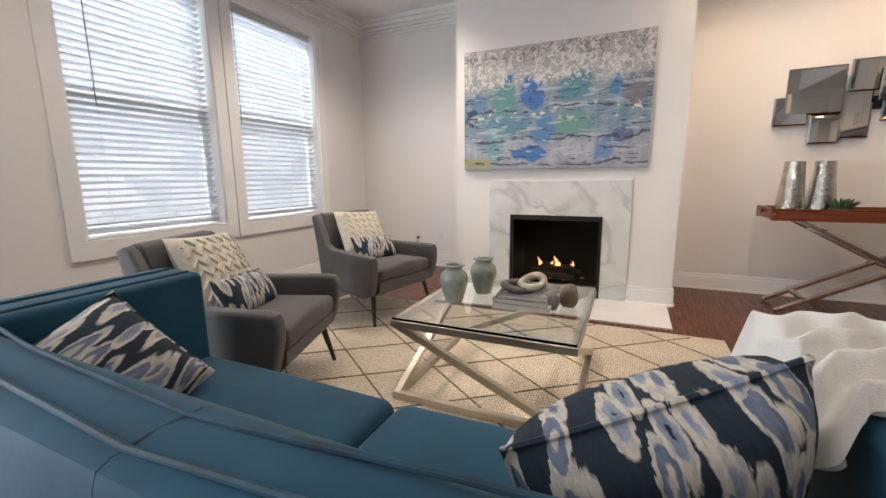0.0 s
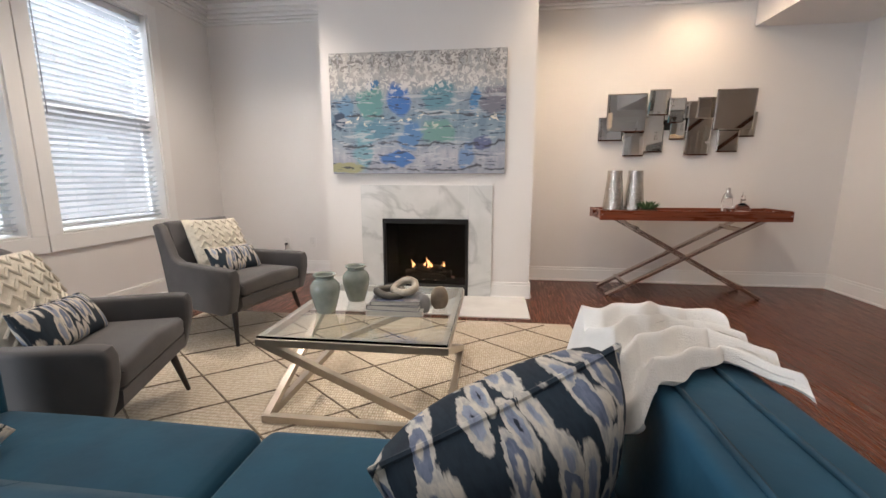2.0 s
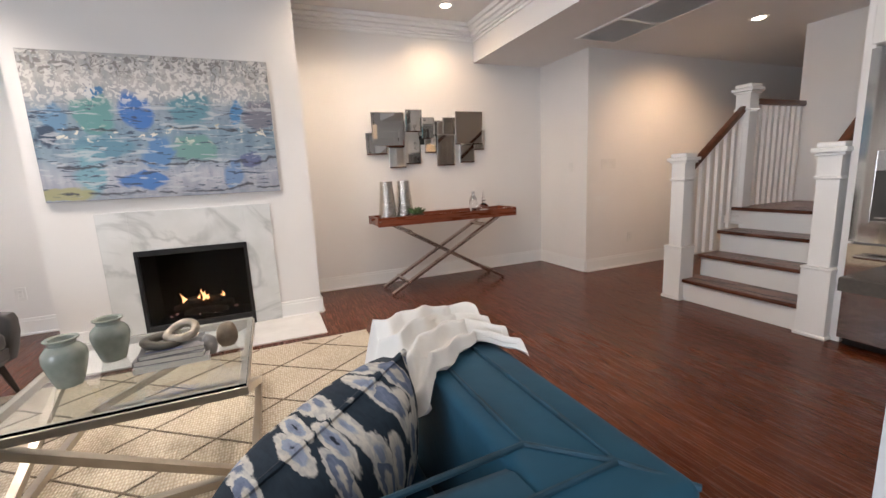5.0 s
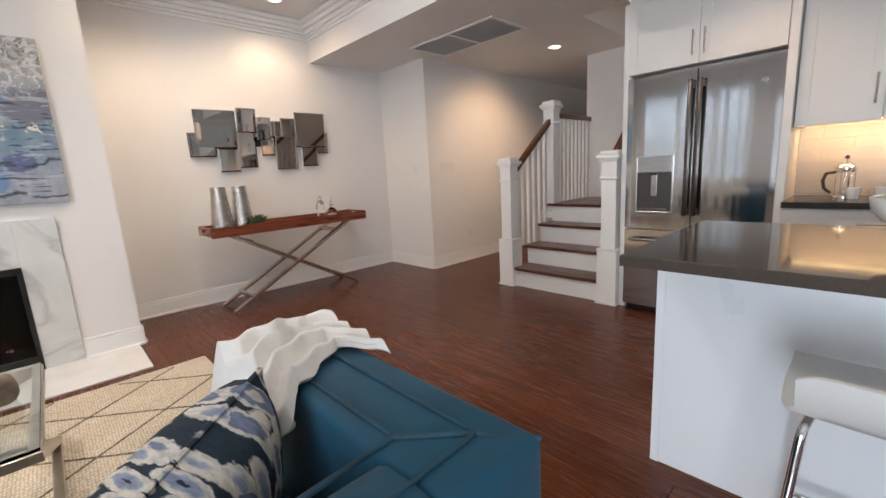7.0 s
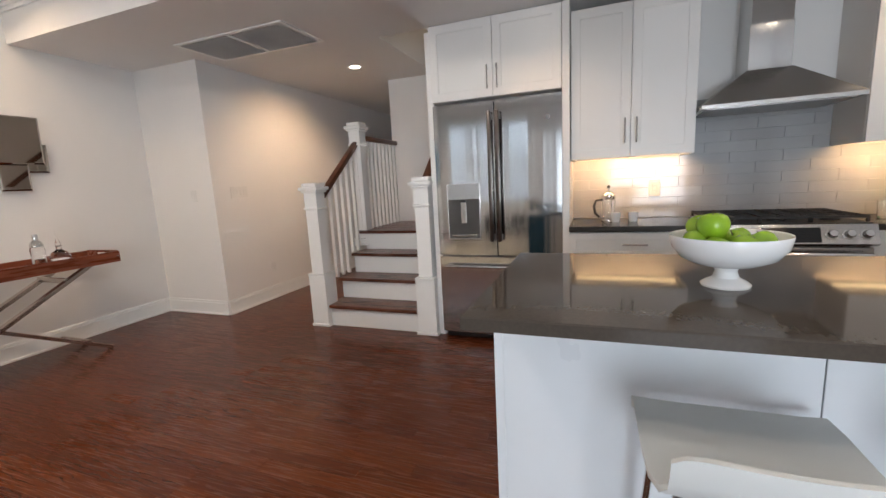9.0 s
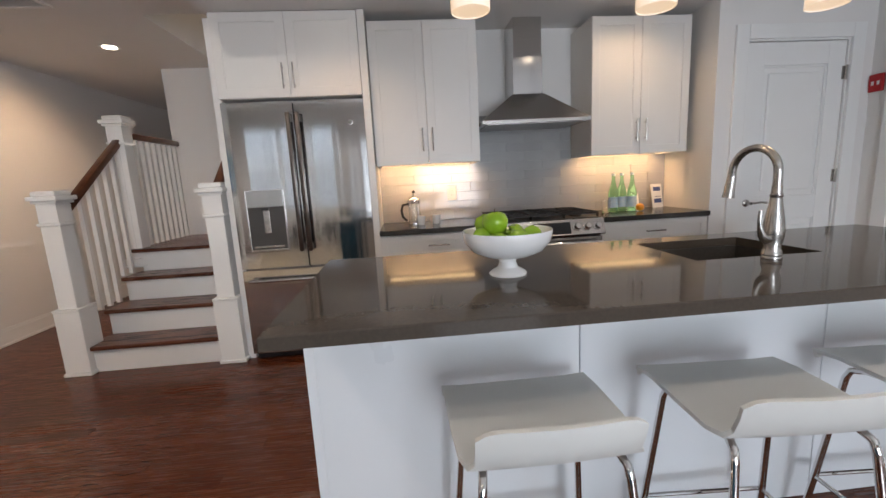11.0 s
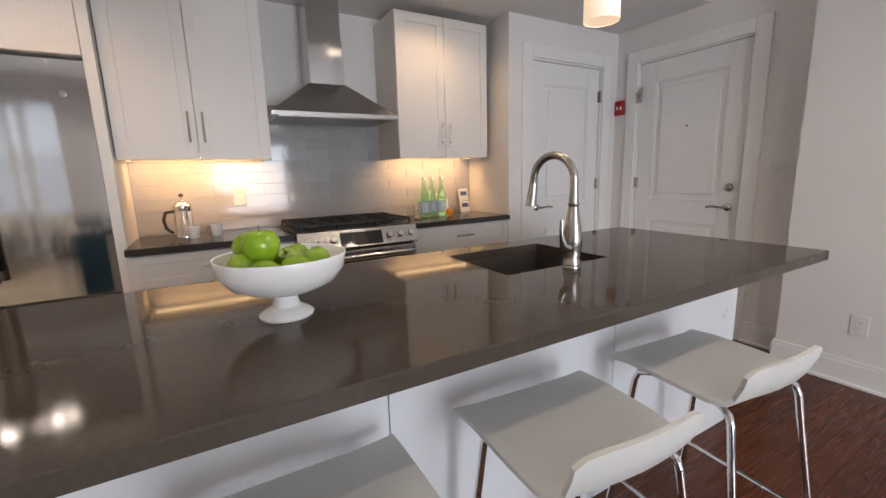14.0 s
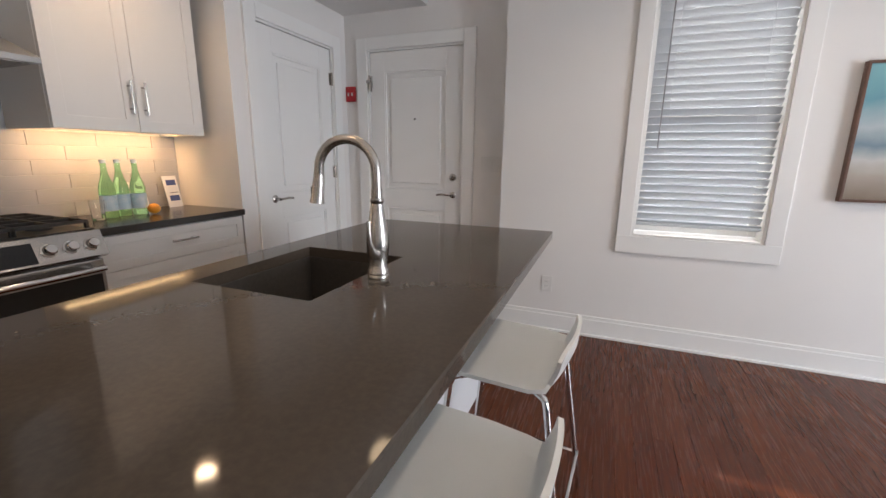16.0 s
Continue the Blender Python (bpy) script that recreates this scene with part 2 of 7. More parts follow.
    c = mix(t, both(bark, band(0.84, 1.3, 0.05)), c, (0.20, 0.185, 0.18))
    t.links.new(c, b.inputs["Base Color"])
    u = node(t, "ShaderNodeBump", Strength=0.3, Distance=0.002)
    t.links.new(noise_at(40.0, 1.5, 1.0, 6).outputs["Fac"], u.inputs["Height"])
    t.links.new(u.outputs[0], b.inputs["Normal"])
    return m


def ikat():
    """Cotton print: navy ground, cream and slate-blue feathered petals."""
    m = material("ikat_print", (0.5, 0.48, 0.42), 0.85)
    t = m.node_tree
    b = t.nodes["Principled BSDF"]
    co = t.nodes.new("ShaderNodeTexCoord")
    fuzz = node(t, "ShaderNodeTexNoise", Scale=1.0, Detail=3.0)
    fm = node(t, "ShaderNodeMapping", Scale=(170.0, 30.0, 60.0), Rotation=(0, 0, 0.5))
    t.links.new(co.outputs["Object"], fm.inputs["Vector"])
    t.links.new(fm.outputs[0], fuzz.inputs["Vector"])
    big = node(t, "ShaderNodeTexNoise", Scale=4.5, Detail=1.0)
    t.links.new(co.outputs["Object"], big.inputs["Vector"])
    v = mix(t, 0.014, co.outputs["Object"], fuzz.outputs["Color"], "ADD")
    v = mix(t, 0.07, v, big.outputs["Color"], "ADD")
    mp = node(t, "ShaderNodeMapping", Scale=(19.0, 3.6, 6.0), Rotation=(0.2, 0.3, 0.75))
    t.links.new(v, mp.inputs["Vector"])
    cell = node(t, "ShaderNodeTexVoronoi", Scale=1.55, Randomness=0.9)
    t.links.new(mp.outputs[0], cell.inputs["Vector"])
    sep = t.nodes.new("ShaderNodeSeparateColor")
    t.links.new(cell.outputs["Color"], sep.inputs[0])
    petal = ramp(t, cell.outputs["Distance"], [(0.0, (0.012, 0.02, 0.036)), (0.09, (0.012, 0.02, 0.036)), (0.13, (0.22, 0.25, 0.33)), (0.33, (0.28, 0.32, 0.40)), (0.38, (0.55, 0.51, 0.44)), (0.54, (0.58, 0.54, 0.47)), (0.60, (0.010, 0.022, 0.036))])
    petal2 = ramp(t, cell.outputs["Distance"], [(0.0, (0.56, 0.52, 0.45)), (0.22, (0.58, 0.54, 0.47)), (0.27, (0.17, 0.20, 0.28)), (0.45, (0.14, 0.17, 0.24)), (0.49, (0.55, 0.52, 0.46)), (0.60, (0.55, 0.52, 0.46)), (0.66, (0.010, 0.022, 0.036))])
    pick = ramp(t, sep.outputs[0], [(0.49, (0, 0, 0)), (0.51, (1, 1, 1))])
    c = mix(t, pick, petal, petal2)
    ink = ramp(t, sep.outputs[1], [(0.84, (0, 0, 0)), (0.86, (1, 1, 1))])
    c = mix(t, ink, c, (0.010, 0.022, 0.036))
    vein = node(t, "ShaderNodeTexNoise", Scale=1.0, Detail=4.0)
    vm = node(t, "ShaderNodeMapping", Scale=(120.0, 14.0, 40.0), Rotation=(0.2, 0.3, 0.75))
    t.links.new(v, vm.inputs["Vector"])
    t.links.new(vm.outputs[0], vein.inputs["Vector"])
    c = mix(t, 0.8, c, ramp(t, vein.outputs["Fac"], [(0.36, (0.62, 0.64, 0.70)), (0.6, (1.05, 1.04, 1.02))]), "MULTIPLY")
    t.links.new(c, b.inputs["Base Color"])
    u = node(t, "ShaderNodeBump", Strength=0.25, Distance=0.002)
    t.links.new(fuzz.outputs["Fac"], u.inputs["Height"])
    t.links.new(u.outputs[0], b.inputs["Normal"])
    return m


def woven_rug():
    """Undyed jute in rows of small knots, the shade between them darkened into the colour."""
    m = material("jute", (0.5, 0.42, 0.3), 0.95)
    t = m.node_tree
    b = t.nodes["Principled BSDF"]
    co = t.nodes.new("ShaderNodeTexCoord")
    mp = node(t, "ShaderNodeMapping", Scale=(1.0, 0.55, 1.0))
    t.links.new(co.outputs["Object"], mp.inputs["Vector"])
    knot = node(t, "ShaderNodeTexVoronoi", Scale=78.0, Randomness=0.3)
    t.links.new(mp.outputs[0], knot.inputs["Vector"])
    drift = node(t, "ShaderNodeTexNoise", Scale=3.0, Detail=6.0)
    t.links.new(co.outputs["Object"], drift.inputs["Vector"])
    tone = ramp(t, drift.outputs["Fac"], [(0.3, (0.58, 0.51, 0.41)), (0.7, (0.70, 0.635, 0.53))])
    dark = ramp(t, knot.outputs["Distance"], [(0.15, (1, 1, 1)), (0.62, (0.50, 0.46, 0.40))])
    t.links.new(mix(t, 0.8, tone, dark, "MULTIPLY"), b.inputs["Base Color"])
    u = node(t, "ShaderNodeBump", Strength=1.0, Distance=0.008)
    u.invert = True
    t.links.new(knot.outputs["Distance"], u.inputs["Height"])
    t.links.new(u.outputs[0], b.inputs["Normal"])
    return m


def seascape():
    """Sand below, mist and turquoise bands above."""
    m = material("sea_canvas", (0.4, 0.5, 0.55), 0.5)
    t = m.node_tree
    co = t.nodes.new("ShaderNodeTexCoord")
    sep = t.nodes.new("ShaderNodeSeparateXYZ")
    t.links.new(co.outputs["Generated"], sep.inputs[0])
    n = node(t, "ShaderNodeTexNoise", Scale=6.0, Detail=6.0)
    t.links.new(co.outputs["Generated"], n.inputs["Vector"])
    j = node(t, "ShaderNodeMapRange", To_Min=-0.06, To_Max=0.06)
    t.links.new(n.outputs["Fac"], j.inputs["Value"])
    a = t.nodes.new("ShaderNodeMath")
    a.operation = "ADD"
    t.links.new(sep.outputs["Z"], a.inputs[0])
    t.links.new(j.outputs[0], a.inputs[1])
    c = ramp(t, a.outputs[0], [(0.0, (0.2, 0.15, 0.11)), (0.18, (0.36, 0.31, 0.26)), (0.3, (0.5, 0.5, 0.48)), (0.42, (0.16, 0.24, 0.29)), (0.55, (0.42, 0.48, 0.5)), (0.75, (0.12, 0.3, 0.36)), (1.0, (0.2, 0.42, 0.45))])
    t.links.new(c, t.nodes["Principled BSDF"].inputs["Base Color"])
    return m


CANVASSEA = seascape()
WALL = material("wall_paint", (0.76, 0.745, 0.73), 0.6, 0, (0.74, 0.725, 0.71), 1.5, bump=0.03, bump_scale=140)
CEIL = material("ceiling_paint", (0.74, 0.73, 0.72), 0.75, 0, (0.72, 0.71, 0.70), 1.5)
TRIM = material("trim_paint", (0.8, 0.8, 0.79), 0.32, 0, (0.78, 0.78, 0.77), 3.0, bump=0.02, bump_scale=40)
CAB = material("cabinet_paint", (0.72, 0.70, 0.675), 0.38, 0, (0.70, 0.68, 0.655), 3.0, bump=0.02, bump_scale=60)
PANEL = material("island_paint", (0.74, 0.76, 0.78), 0.3, 0, (0.72, 0.74, 0.76), 3.0, bump=0.02, bump_scale=50)
OAK = oak_floor()
TREAD = material("stained_tread", (0.12, 0.034, 0.014), 0.28, 0, (0.065, 0.018, 0.008), 5.0, 6, 0.06, 40, stretch=(6, 0.6, 6))
RAILWOOD = material("stained_rail", (0.13, 0.045, 0.02), 0.3, 0, (0.07, 0.022, 0.01), 5.0, 6, 0.05, 40, stretch=(0.8, 6, 6))
MAHOGANY = material("mahogany", (0.22, 0.055, 0.022), 0.28, 0, (0.12, 0.028, 0.012), 6.0, 6, 0.05, 40, stretch=(0.6, 6, 6))
POLISHED = material("polished_bar", (0.66, 0.59, 0.54), 0.2, 1.0, (0.58, 0.51, 0.46), 12)
WALNUT = material("walnut_slat", (0.16, 0.085, 0.06), 0.35, 0, (0.09, 0.045, 0.03), 6.0, 6, 0.06, 40)
MARBLE = marble()
HEARTH = material("hearth_stone", (0.66, 0.66, 0.65), 0.2, 0, (0.58, 0.58, 0.575), 4.0)
BLACK = material("black_metal", (0.012, 0.012, 0.013), 0.35, 0.4, (0.02, 0.02, 0.02), 12)
SOOT = material("firebox_lining", (0.014, 0.012, 0.011), 0.8, 0, (0.012, 0.011, 0.01), 9, 5, 0.3, 30)
LOG = material("ceramic_log", (0.07, 0.05, 0.036), 0.9, 0, (0.018, 0.014, 0.011), 14, 6, 0.8, 30)
STEEL = brushed("stainless_steel", (0.55, 0.545, 0.535), 0.10)
STEEL_H = brushed("stainless_steel_cross", (0.46, 0.445, 0.43), 0.27, (1, 60, 1))
DARKSTEEL = brushed("dark_stainless", (0.32, 0.30, 0.29), 0.28)
CHROME = material("chrome", (0.72, 0.71, 0.70), 0.06, 1.0, (0.66, 0.65, 0.64), 8)
NICKEL = material("brushed_nickel", (0.52, 0.50, 0.47), 0.27, 1.0, (0.44, 0.42, 0.40), 20)
CHAMPAGNE = material("champagne_steel", (0.50, 0.45, 0.38), 0.33, 1.0, (0.45, 0.40, 0.34), 14)
HAMMERED = material("hammered_metal", (0.66, 0.63, 0.58), 0.16, 1.0, (0.5, 0.47, 0.43), 20, 3, 0.8, 55)
QUARTZ = material("grey_quartz", (0.076, 0.062, 0.050), 0.065, 0, (0.066, 0.054, 0.044), 90, 3, spec=0.18)
# steel of the door handles, a dark reflection put into the base colour
HANDLESTEEL = material("bronzed_steel", (0.13, 0.11, 0.10), 0.3, 1.0, (0.10, 0.085, 0.075), 10)
QUARTZ_DARK = material("dark_quartz", (0.03, 0.027, 0.025), 0.2, 0, (0.022, 0.02, 0.018), 60, 3)
SINK = material("composite_sink", (0.06, 0.054, 0.047), 0.5, 0, (0.045, 0.04, 0.036), 80, 3, 0.05, 150)
TILE = material("glazed_tile", (0.35, 0.352, 0.355), 0.06, 0, (0.325, 0.328, 0.332), 5, 3, 0.05, 16, vary=0.04)
GROUT = material("grout", (0.46, 0.46, 0.455), 0.85, 0, (0.6, 0.59, 0.57), 30)
VELVET = material("teal_velvet", (0.0145, 0.080, 0.135), 0.7, 0, (0.010, 0.058, 0.102), 6, 5, 0.28, 11, spec=0.2, sheen=0.09)
PIPING = material("teal_piping", (0.012, 0.066, 0.112), 0.7, 0, (0.007, 0.033, 0.052), 12)
GREYCLOTH = material("charcoal_velvet", (0.085, 0.082, 0.083), 0.75, 0, (0.06, 0.058, 0.06), 5, 5, 0.12, 260, sheen=0.2)
ESPRESSO = material("espresso_leg", (0.02, 0.013, 0.011), 0.35, 0, (0.012, 0.009, 0.008), 12)
KNIT = material("cream_knit", (0.66, 0.62, 0.53), 0.95, 0, (0.56, 0.52, 0.43), 40, 3, 0.5, 160, sheen=0.3)
FLEECE = material("white_fleece", (0.76, 0.74, 0.70), 1.0, 0, (0.70, 0.68, 0.64), 14, 6, 0.35, 320, sheen=0.12)
FLEECE_IN = material("fleece_lining", (0.68, 0.69, 0.69), 0.95, 0, (0.6, 0.61, 0.61), 14, 6, 0.4, 120, sheen=0.3)
IKAT = ikat()
JUTE = woven_rug()
RUGLINE = material("rug_braid", (0.24, 0.19, 0.14), 0.95, 0, (0.10, 0.08, 0.06), 60, 3, 0.6, 150)
CELADON = material("celadon_glaze", (0.33, 0.36, 0.32), 0.16, 0, (0.22, 0.25, 0.225), 12, 6, 0.08, 40)
WHITEGLAZE = material("white_ceramic", (0.8, 0.8, 0.79), 0.12, 0, (0.78, 0.78, 0.77), 5)
APPLE = material("green_apple", (0.26, 0.43, 0.022), 0.22, 0, (0.17, 0.33, 0.012), 12, 5)
ORANGE = material("orange_peel", (0.8, 0.34, 0.02), 0.45, 0, (0.7, 0.26, 0.015), 20, 3, 0.2, 120)
STEM = material("stalk", (0.08, 0.05, 0.02), 0.8)
SEATSHELL = material("white_stool_shell", (0.68, 0.68, 0.65), 0.42, 0, (0.66, 0.66, 0.63), 4)
PLYEDGE = material("plywood_edge", (0.6, 0.57, 0.5), 0.5, 0, (0.45, 0.38, 0.28), 60, stretch=(1, 1, 8))
PLASTIC = material("white_plastic", (0.74, 0.73, 0.71), 0.4)
BLINDS = material("blind_slat", (0.56, 0.59, 0.62), 0.5, 0, (0.54, 0.57, 0.60), 3)
BLACKPLASTIC = material("black_plastic", (0.015, 0.015, 0.016), 0.4)
BLACKGLASS = material("black_glass", (0.008, 0.008, 0.009), 0.05, 0, (0.01, 0.01, 0.011), 3)
CASTIRON = material("cast_iron", (0.018, 0.017, 0.017), 0.6, 0.2, (0.03, 0.028, 0.027), 30, 3, 0.2, 90)
MIRROR = material("smoked_mirror", (0.54, 0.51, 0.475), 0.03, 1.0, (0.51, 0.48, 0.445), 2)
MIRROREDGE = material("mirror_edge", (0.3, 0.28, 0.26), 0.12, 1.0)
PAPER = material("print_paper", (0.72, 0.72, 0.7), 0.6)
BLUEPRINT = material("print_blue", (0.04, 0.07, 0.2), 0.55)
GREYPRINT = material("print_grey", (0.25, 0.25, 0.26), 0.55)
REDSIGN = material("red_plastic", (0.42, 0.015, 0.02), 0.4)
LEAF = material("succulent_leaf", (0.06, 0.12, 0.045), 0.5, 0, (0.04, 0.085, 0.03), 20)
BARK = material("bark_pot", (0.06, 0.035, 0.022), 0.85, 0, (0.02, 0.013, 0.01), 25, 5, 0.8, 60)
STONE = material("banded_stone", (0.3, 0.24, 0.17), 0.5, 0, (0.12, 0.09, 0.065), 9, 5, 0.2, 40)
GREYSTONE = material("grey_stone", (0.14, 0.14, 0.14), 0.5, 0, (0.3, 0.29, 0.28), 9, 5, 0.2, 40)
KNOTMETAL = material("dark_pewter", (0.075, 0.068, 0.06), 0.42, 0.6, (0.13, 0.12, 0.10), 18, 4, 0.3, 50)
KNOTPALE = material("pale_pewter", (0.45, 0.40, 0.33), 0.4, 0.5, (0.25, 0.22, 0.18), 18, 4, 0.2, 50)
BOOKGREY = material("book_cover_grey", (0.22, 0.21, 0.21), 0.45, 0, (0.08, 0.08, 0.085), 14, 4)
BOOKPALE = material("book_cover_pale", (0.5, 0.49, 0.47), 0.45, 0, (0.36, 0.35, 0.34), 10, 4)
PAGES = material("book_pages", (0.62, 0.59, 0.52), 0.9, 0, (0.5, 0.47, 0.4), 30, stretch=(1, 1, 30))
CANVAS = abstract_canvas()
CANVASEDGE = material("canvas_edge", (0.3, 0.32, 0.35), 0.7, 0, (0.16, 0.19, 0.22), 20)
CLEAR = glass("clear_glass")
FIREGLASS = glass("smoked_fire_glass", (0.34, 0.34, 0.35), 0.0, 1.22)
TABLEGLASS = glass("table_glass", (0.93, 0.975, 0.96), 0.0, 1.5)
GREENGLASS = glass("green_glass", (0.42, 0.84, 0.52), 0.02, 1.25)
BOTTLELABEL = material("bottle_label", (0.42, 0.56, 0.62), 0.6, 0, (0.6, 0.66, 0.66), 30)
SHADE = glow("pendant_shade", (1.0, 0.70, 0.42), 0.55)
SHADEEND = glow("pendant_diffuser", (1.0, 0.84, 0.62), 1.6)
LED = glow("led_strip", (1.0, 0.66, 0.32), 8.0)
RECESS_SHADE = material("dispenser_recess", (0.075, 0.072, 0.07), 0.35, 0.3, (0.06, 0.058, 0.056), 6)
DOWNLIGHT = glow("downlight_lens", (1.0, 0.82, 0.6), 12.0)
FLAME = glow("flame", (1.0, 0.42, 0.14), 5.0)
EMBER = glow("ember", (1.0, 0.14, 0.03), 0.25)
OUTSIDE = glow("daylight_backdrop", (0.80, 0.91, 1.0), 0.28)
ot = OUTSIDE.node_tree
oc = ot.nodes.new("ShaderNodeTexCoord")
om = node(ot, "ShaderNodeMapping", Scale=(0.8, 0.8, 1.3))
ot.links.new(oc.outputs["Object"], om.inputs["Vector"])
ov = node(ot, "ShaderNodeTexVoronoi", Scale=1.4, Randomness=0.8)
ov.distance = "CHEBYCHEV"
ot.links.new(om.outputs[0], ov.inputs["Vector"])
osp = ot.nodes.new("ShaderNodeSeparateColor")
ot.links.new(ov.outputs["Color"], osp.inputs[0])
oz = ot.nodes.new("ShaderNodeSeparateXYZ")
ot.links.new(oc.outputs["Generated"], oz.inputs[0])
far = ramp(ot, osp.outputs[0], [(0.3, (0.30, 0.33, 0.36)), (0.45, (0.62, 0.68, 0.72)), (0.7, (0.95, 0.97, 1.0))])
ot.links.new(mix(ot, ramp(ot, oz.outputs["Z"], [(0.42, (0, 0, 0)), (0.5, (1, 1, 1))]), far, (1.1, 1.15, 1.2)), ot.nodes["Principled BSDF"].inputs["Emission Color"])

# ---- mesh helpers ----
def bm_new():
    return bmesh.new()


def box(bm, x0, x1, y0, y1, z0, z1, bevel=0.0, seg=2):
    """A box, with its edges rounded where bevel is given."""
    g = bmesh.ops.create_cube(bm, size=1.0)
    bmesh.ops.transform(bm, verts=g["verts"], matrix=Matrix.LocRotScale(((x0 + x1) / 2, (y0 + y1) / 2, (z0 + z1) / 2), None, (abs(x1 - x0), abs(y1 - y0), abs(z1 - z0))))
    if bevel:
        edges = list({e for v in g["verts"] for e in v.link_edges})
        bmesh.ops.bevel(bm, geom=edges, offset=bevel, segments=seg, profile=0.5, affect="EDGES")
    return bm


def bar(bm, p, q, width, height, up=(0, 0, 1), bevel=0.0):
    """A straight bar of rectangular section from p to q."""
    p, q = Vector(p), Vector(q)
    d = (q - p)
    z = d.normalized()
    x = Vector(up).cross(z)
    x = x.normalized() if x.length > 1e-5 else Vector((1, 0, 0))
    y = z.cross(x)
    m = Matrix((x, y, z)).transposed().to_4x4()
    m.translation = (p + q) / 2
    g = bmesh.ops.create_cube(bm, size=1.0)
    bmesh.ops.transform(bm, verts=g["verts"], matrix=m @ Matrix.Diagonal((width, height, d.length, 1)))
    if bevel:
        bmesh.ops.bevel(bm, geom=list({e for v in g["verts"] for e in v.link_edges}), offset=bevel, segments=2, profile=0.5, affect="EDGES")
    return bm


def tube(bm, points, r, seg=10, closed=False, taper=None):
    """A round tube along a line of points."""
    pts = [Vector(p) for p in points]
    rings, ref = [], None
    for i, p in enumerate(pts):
        a = pts[i - 1] if (i or closed) else p
        c = pts[(i + 1) % len(pts)] if (i < len(pts) - 1 or closed) else p
        d = (c - a).normalized()
        if ref is None:
            ref = d.orthogonal().normalized()
        ref = (ref - d * ref.dot(d)).normalized()
        s = d.cross(ref)
        rr = r * (taper[i] if taper else 1)
        rings.append([bm.verts.new(p + (ref * math.cos(k * math.tau / seg) + s * math.sin(k * math.tau / seg)) * rr) for k in range(seg)])
    n = len(rings)
    for i in range(n if closed else n - 1):
        for k in range(seg):
            bm.faces.new((rings[i][k], rings[i][(k + 1) % seg], rings[(i + 1) % n][(k + 1) % seg], rings[(i + 1) % n][k]))
    if not closed:
        bm.faces.new(rings[0][::-1])
        bm.faces.new(rings[-1])
    return bm


def lathe(bm, profile, seg=28, at=(0, 0, 0), squash=1.0):
    """A turned shape from (radius, height) pairs, from the bottom up."""
    rings = []
    for r, z in profile:
        rings.append([bm.verts.new((at[0] + max(r, 0.0004) * math.cos(k * math.tau / seg), at[1] + max(r, 0.0004) * squash * math.sin(k * math.tau / seg), at[2] + z)) for k in range(seg)])
    for a, c in zip(rings, rings[1:]):
        for k in range(seg):
            bm.faces.new((a[k], a[(k + 1) % seg], c[(k + 1) % seg], c[k]))
    bm.faces.new(rings[0][::-1])
    bm.faces.new(rings[-1])
    return bm


def prism(bm, outline, y0, y1):
    """An outline of (x, z) pairs, pushed from y0 to y1."""
    a = [bm.verts.new((x, y0, z)) for x, z in outline]
    c = [bm.verts.new((x, y1, z)) for x, z in outline]
    n = len(outline)
    for i in range(n):
        bm.faces.new((a[i], a[(i + 1) % n], c[(i + 1) % n], c[i]))
    bm.faces.new(a[::-1])
    bm.faces.new(c)
    bmesh.ops.recalc_face_normals(bm, faces=bm.faces)
    return bm


def cushion(bm, w, d, h, puff=0.5, n=14, pinch=0.0, at=(0, 0, 0)):
    """A stuffed pad, w by d, h thick in its middle, flat in z; pinch draws its corners out."""
    top, low = [], []
    for side, store in ((1, top), (-1, low)):
        for i in range(n + 1):
            row = []
            for j in range(n + 1):
                u, v = i / n * 2 - 1, j / n * 2 - 1
                f = (max(1 - abs(u) ** 2.6, 0) * max(1 - abs(v) ** 2.6, 0)) ** puff
                k = 1 - pinch * ((1 - v * v) * abs(u) ** 3 + (1 - u * u) * abs(v) ** 3)
                wob = 0.04 * noise.noise(Vector((u * 1.7, v * 1.7, side * 3 + w * 7)))
                row.append((u * w / 2 * k + at[0], v * d / 2 * k + at[1], side * h / 2 * (f + wob * f) + at[2]))
            store.append(row)
    verts = {}
    def vert(i, j, side):
        edge = i in (0, n) or j in (0, n)
        key = (i, j, 0 if edge else side)
        if key not in verts:
            verts[key] = bm.verts.new((top if side > 0 else low)[i][j])
        return verts[key]
    for side in (1, -1):
        for i in range(n):
            for j in range(n):
                f = [vert(i, j, side), vert(i + 1, j, side), vert(i + 1, j + 1, side), vert(i, j + 1, side)]
                bm.faces.new(f if side > 0 else f[::-1])
    return bm


def part(name, bm, mat, parent=None, label="", smooth=False, m=None):
    """Links a bmesh as one mesh object, under parent where one is given."""
    me = bpy.data.meshes.new(name)
    bm.to_mesh(me)
    bm.free()
    me.materials.append(mat)
    if smooth:
        me.polygons.foreach_set("use_smooth", [True] * len(me.polygons))
        me.set_sharp_from_angle(angle=radians(40))
    ob = new(name, me)
    if parent:
        ob.parent = parent
    if m is not None:
        ob.matrix_basis = m
    if label:
        tagged(ob, label)
    return ob


def thing(name, label, category, m=None, group="", kind=""):
    ob = new(name)
    ob.empty_display_size = 0.1
    if m is not None:
        ob.matrix_basis = m
    return tagged(ob, label, category, group, kind)


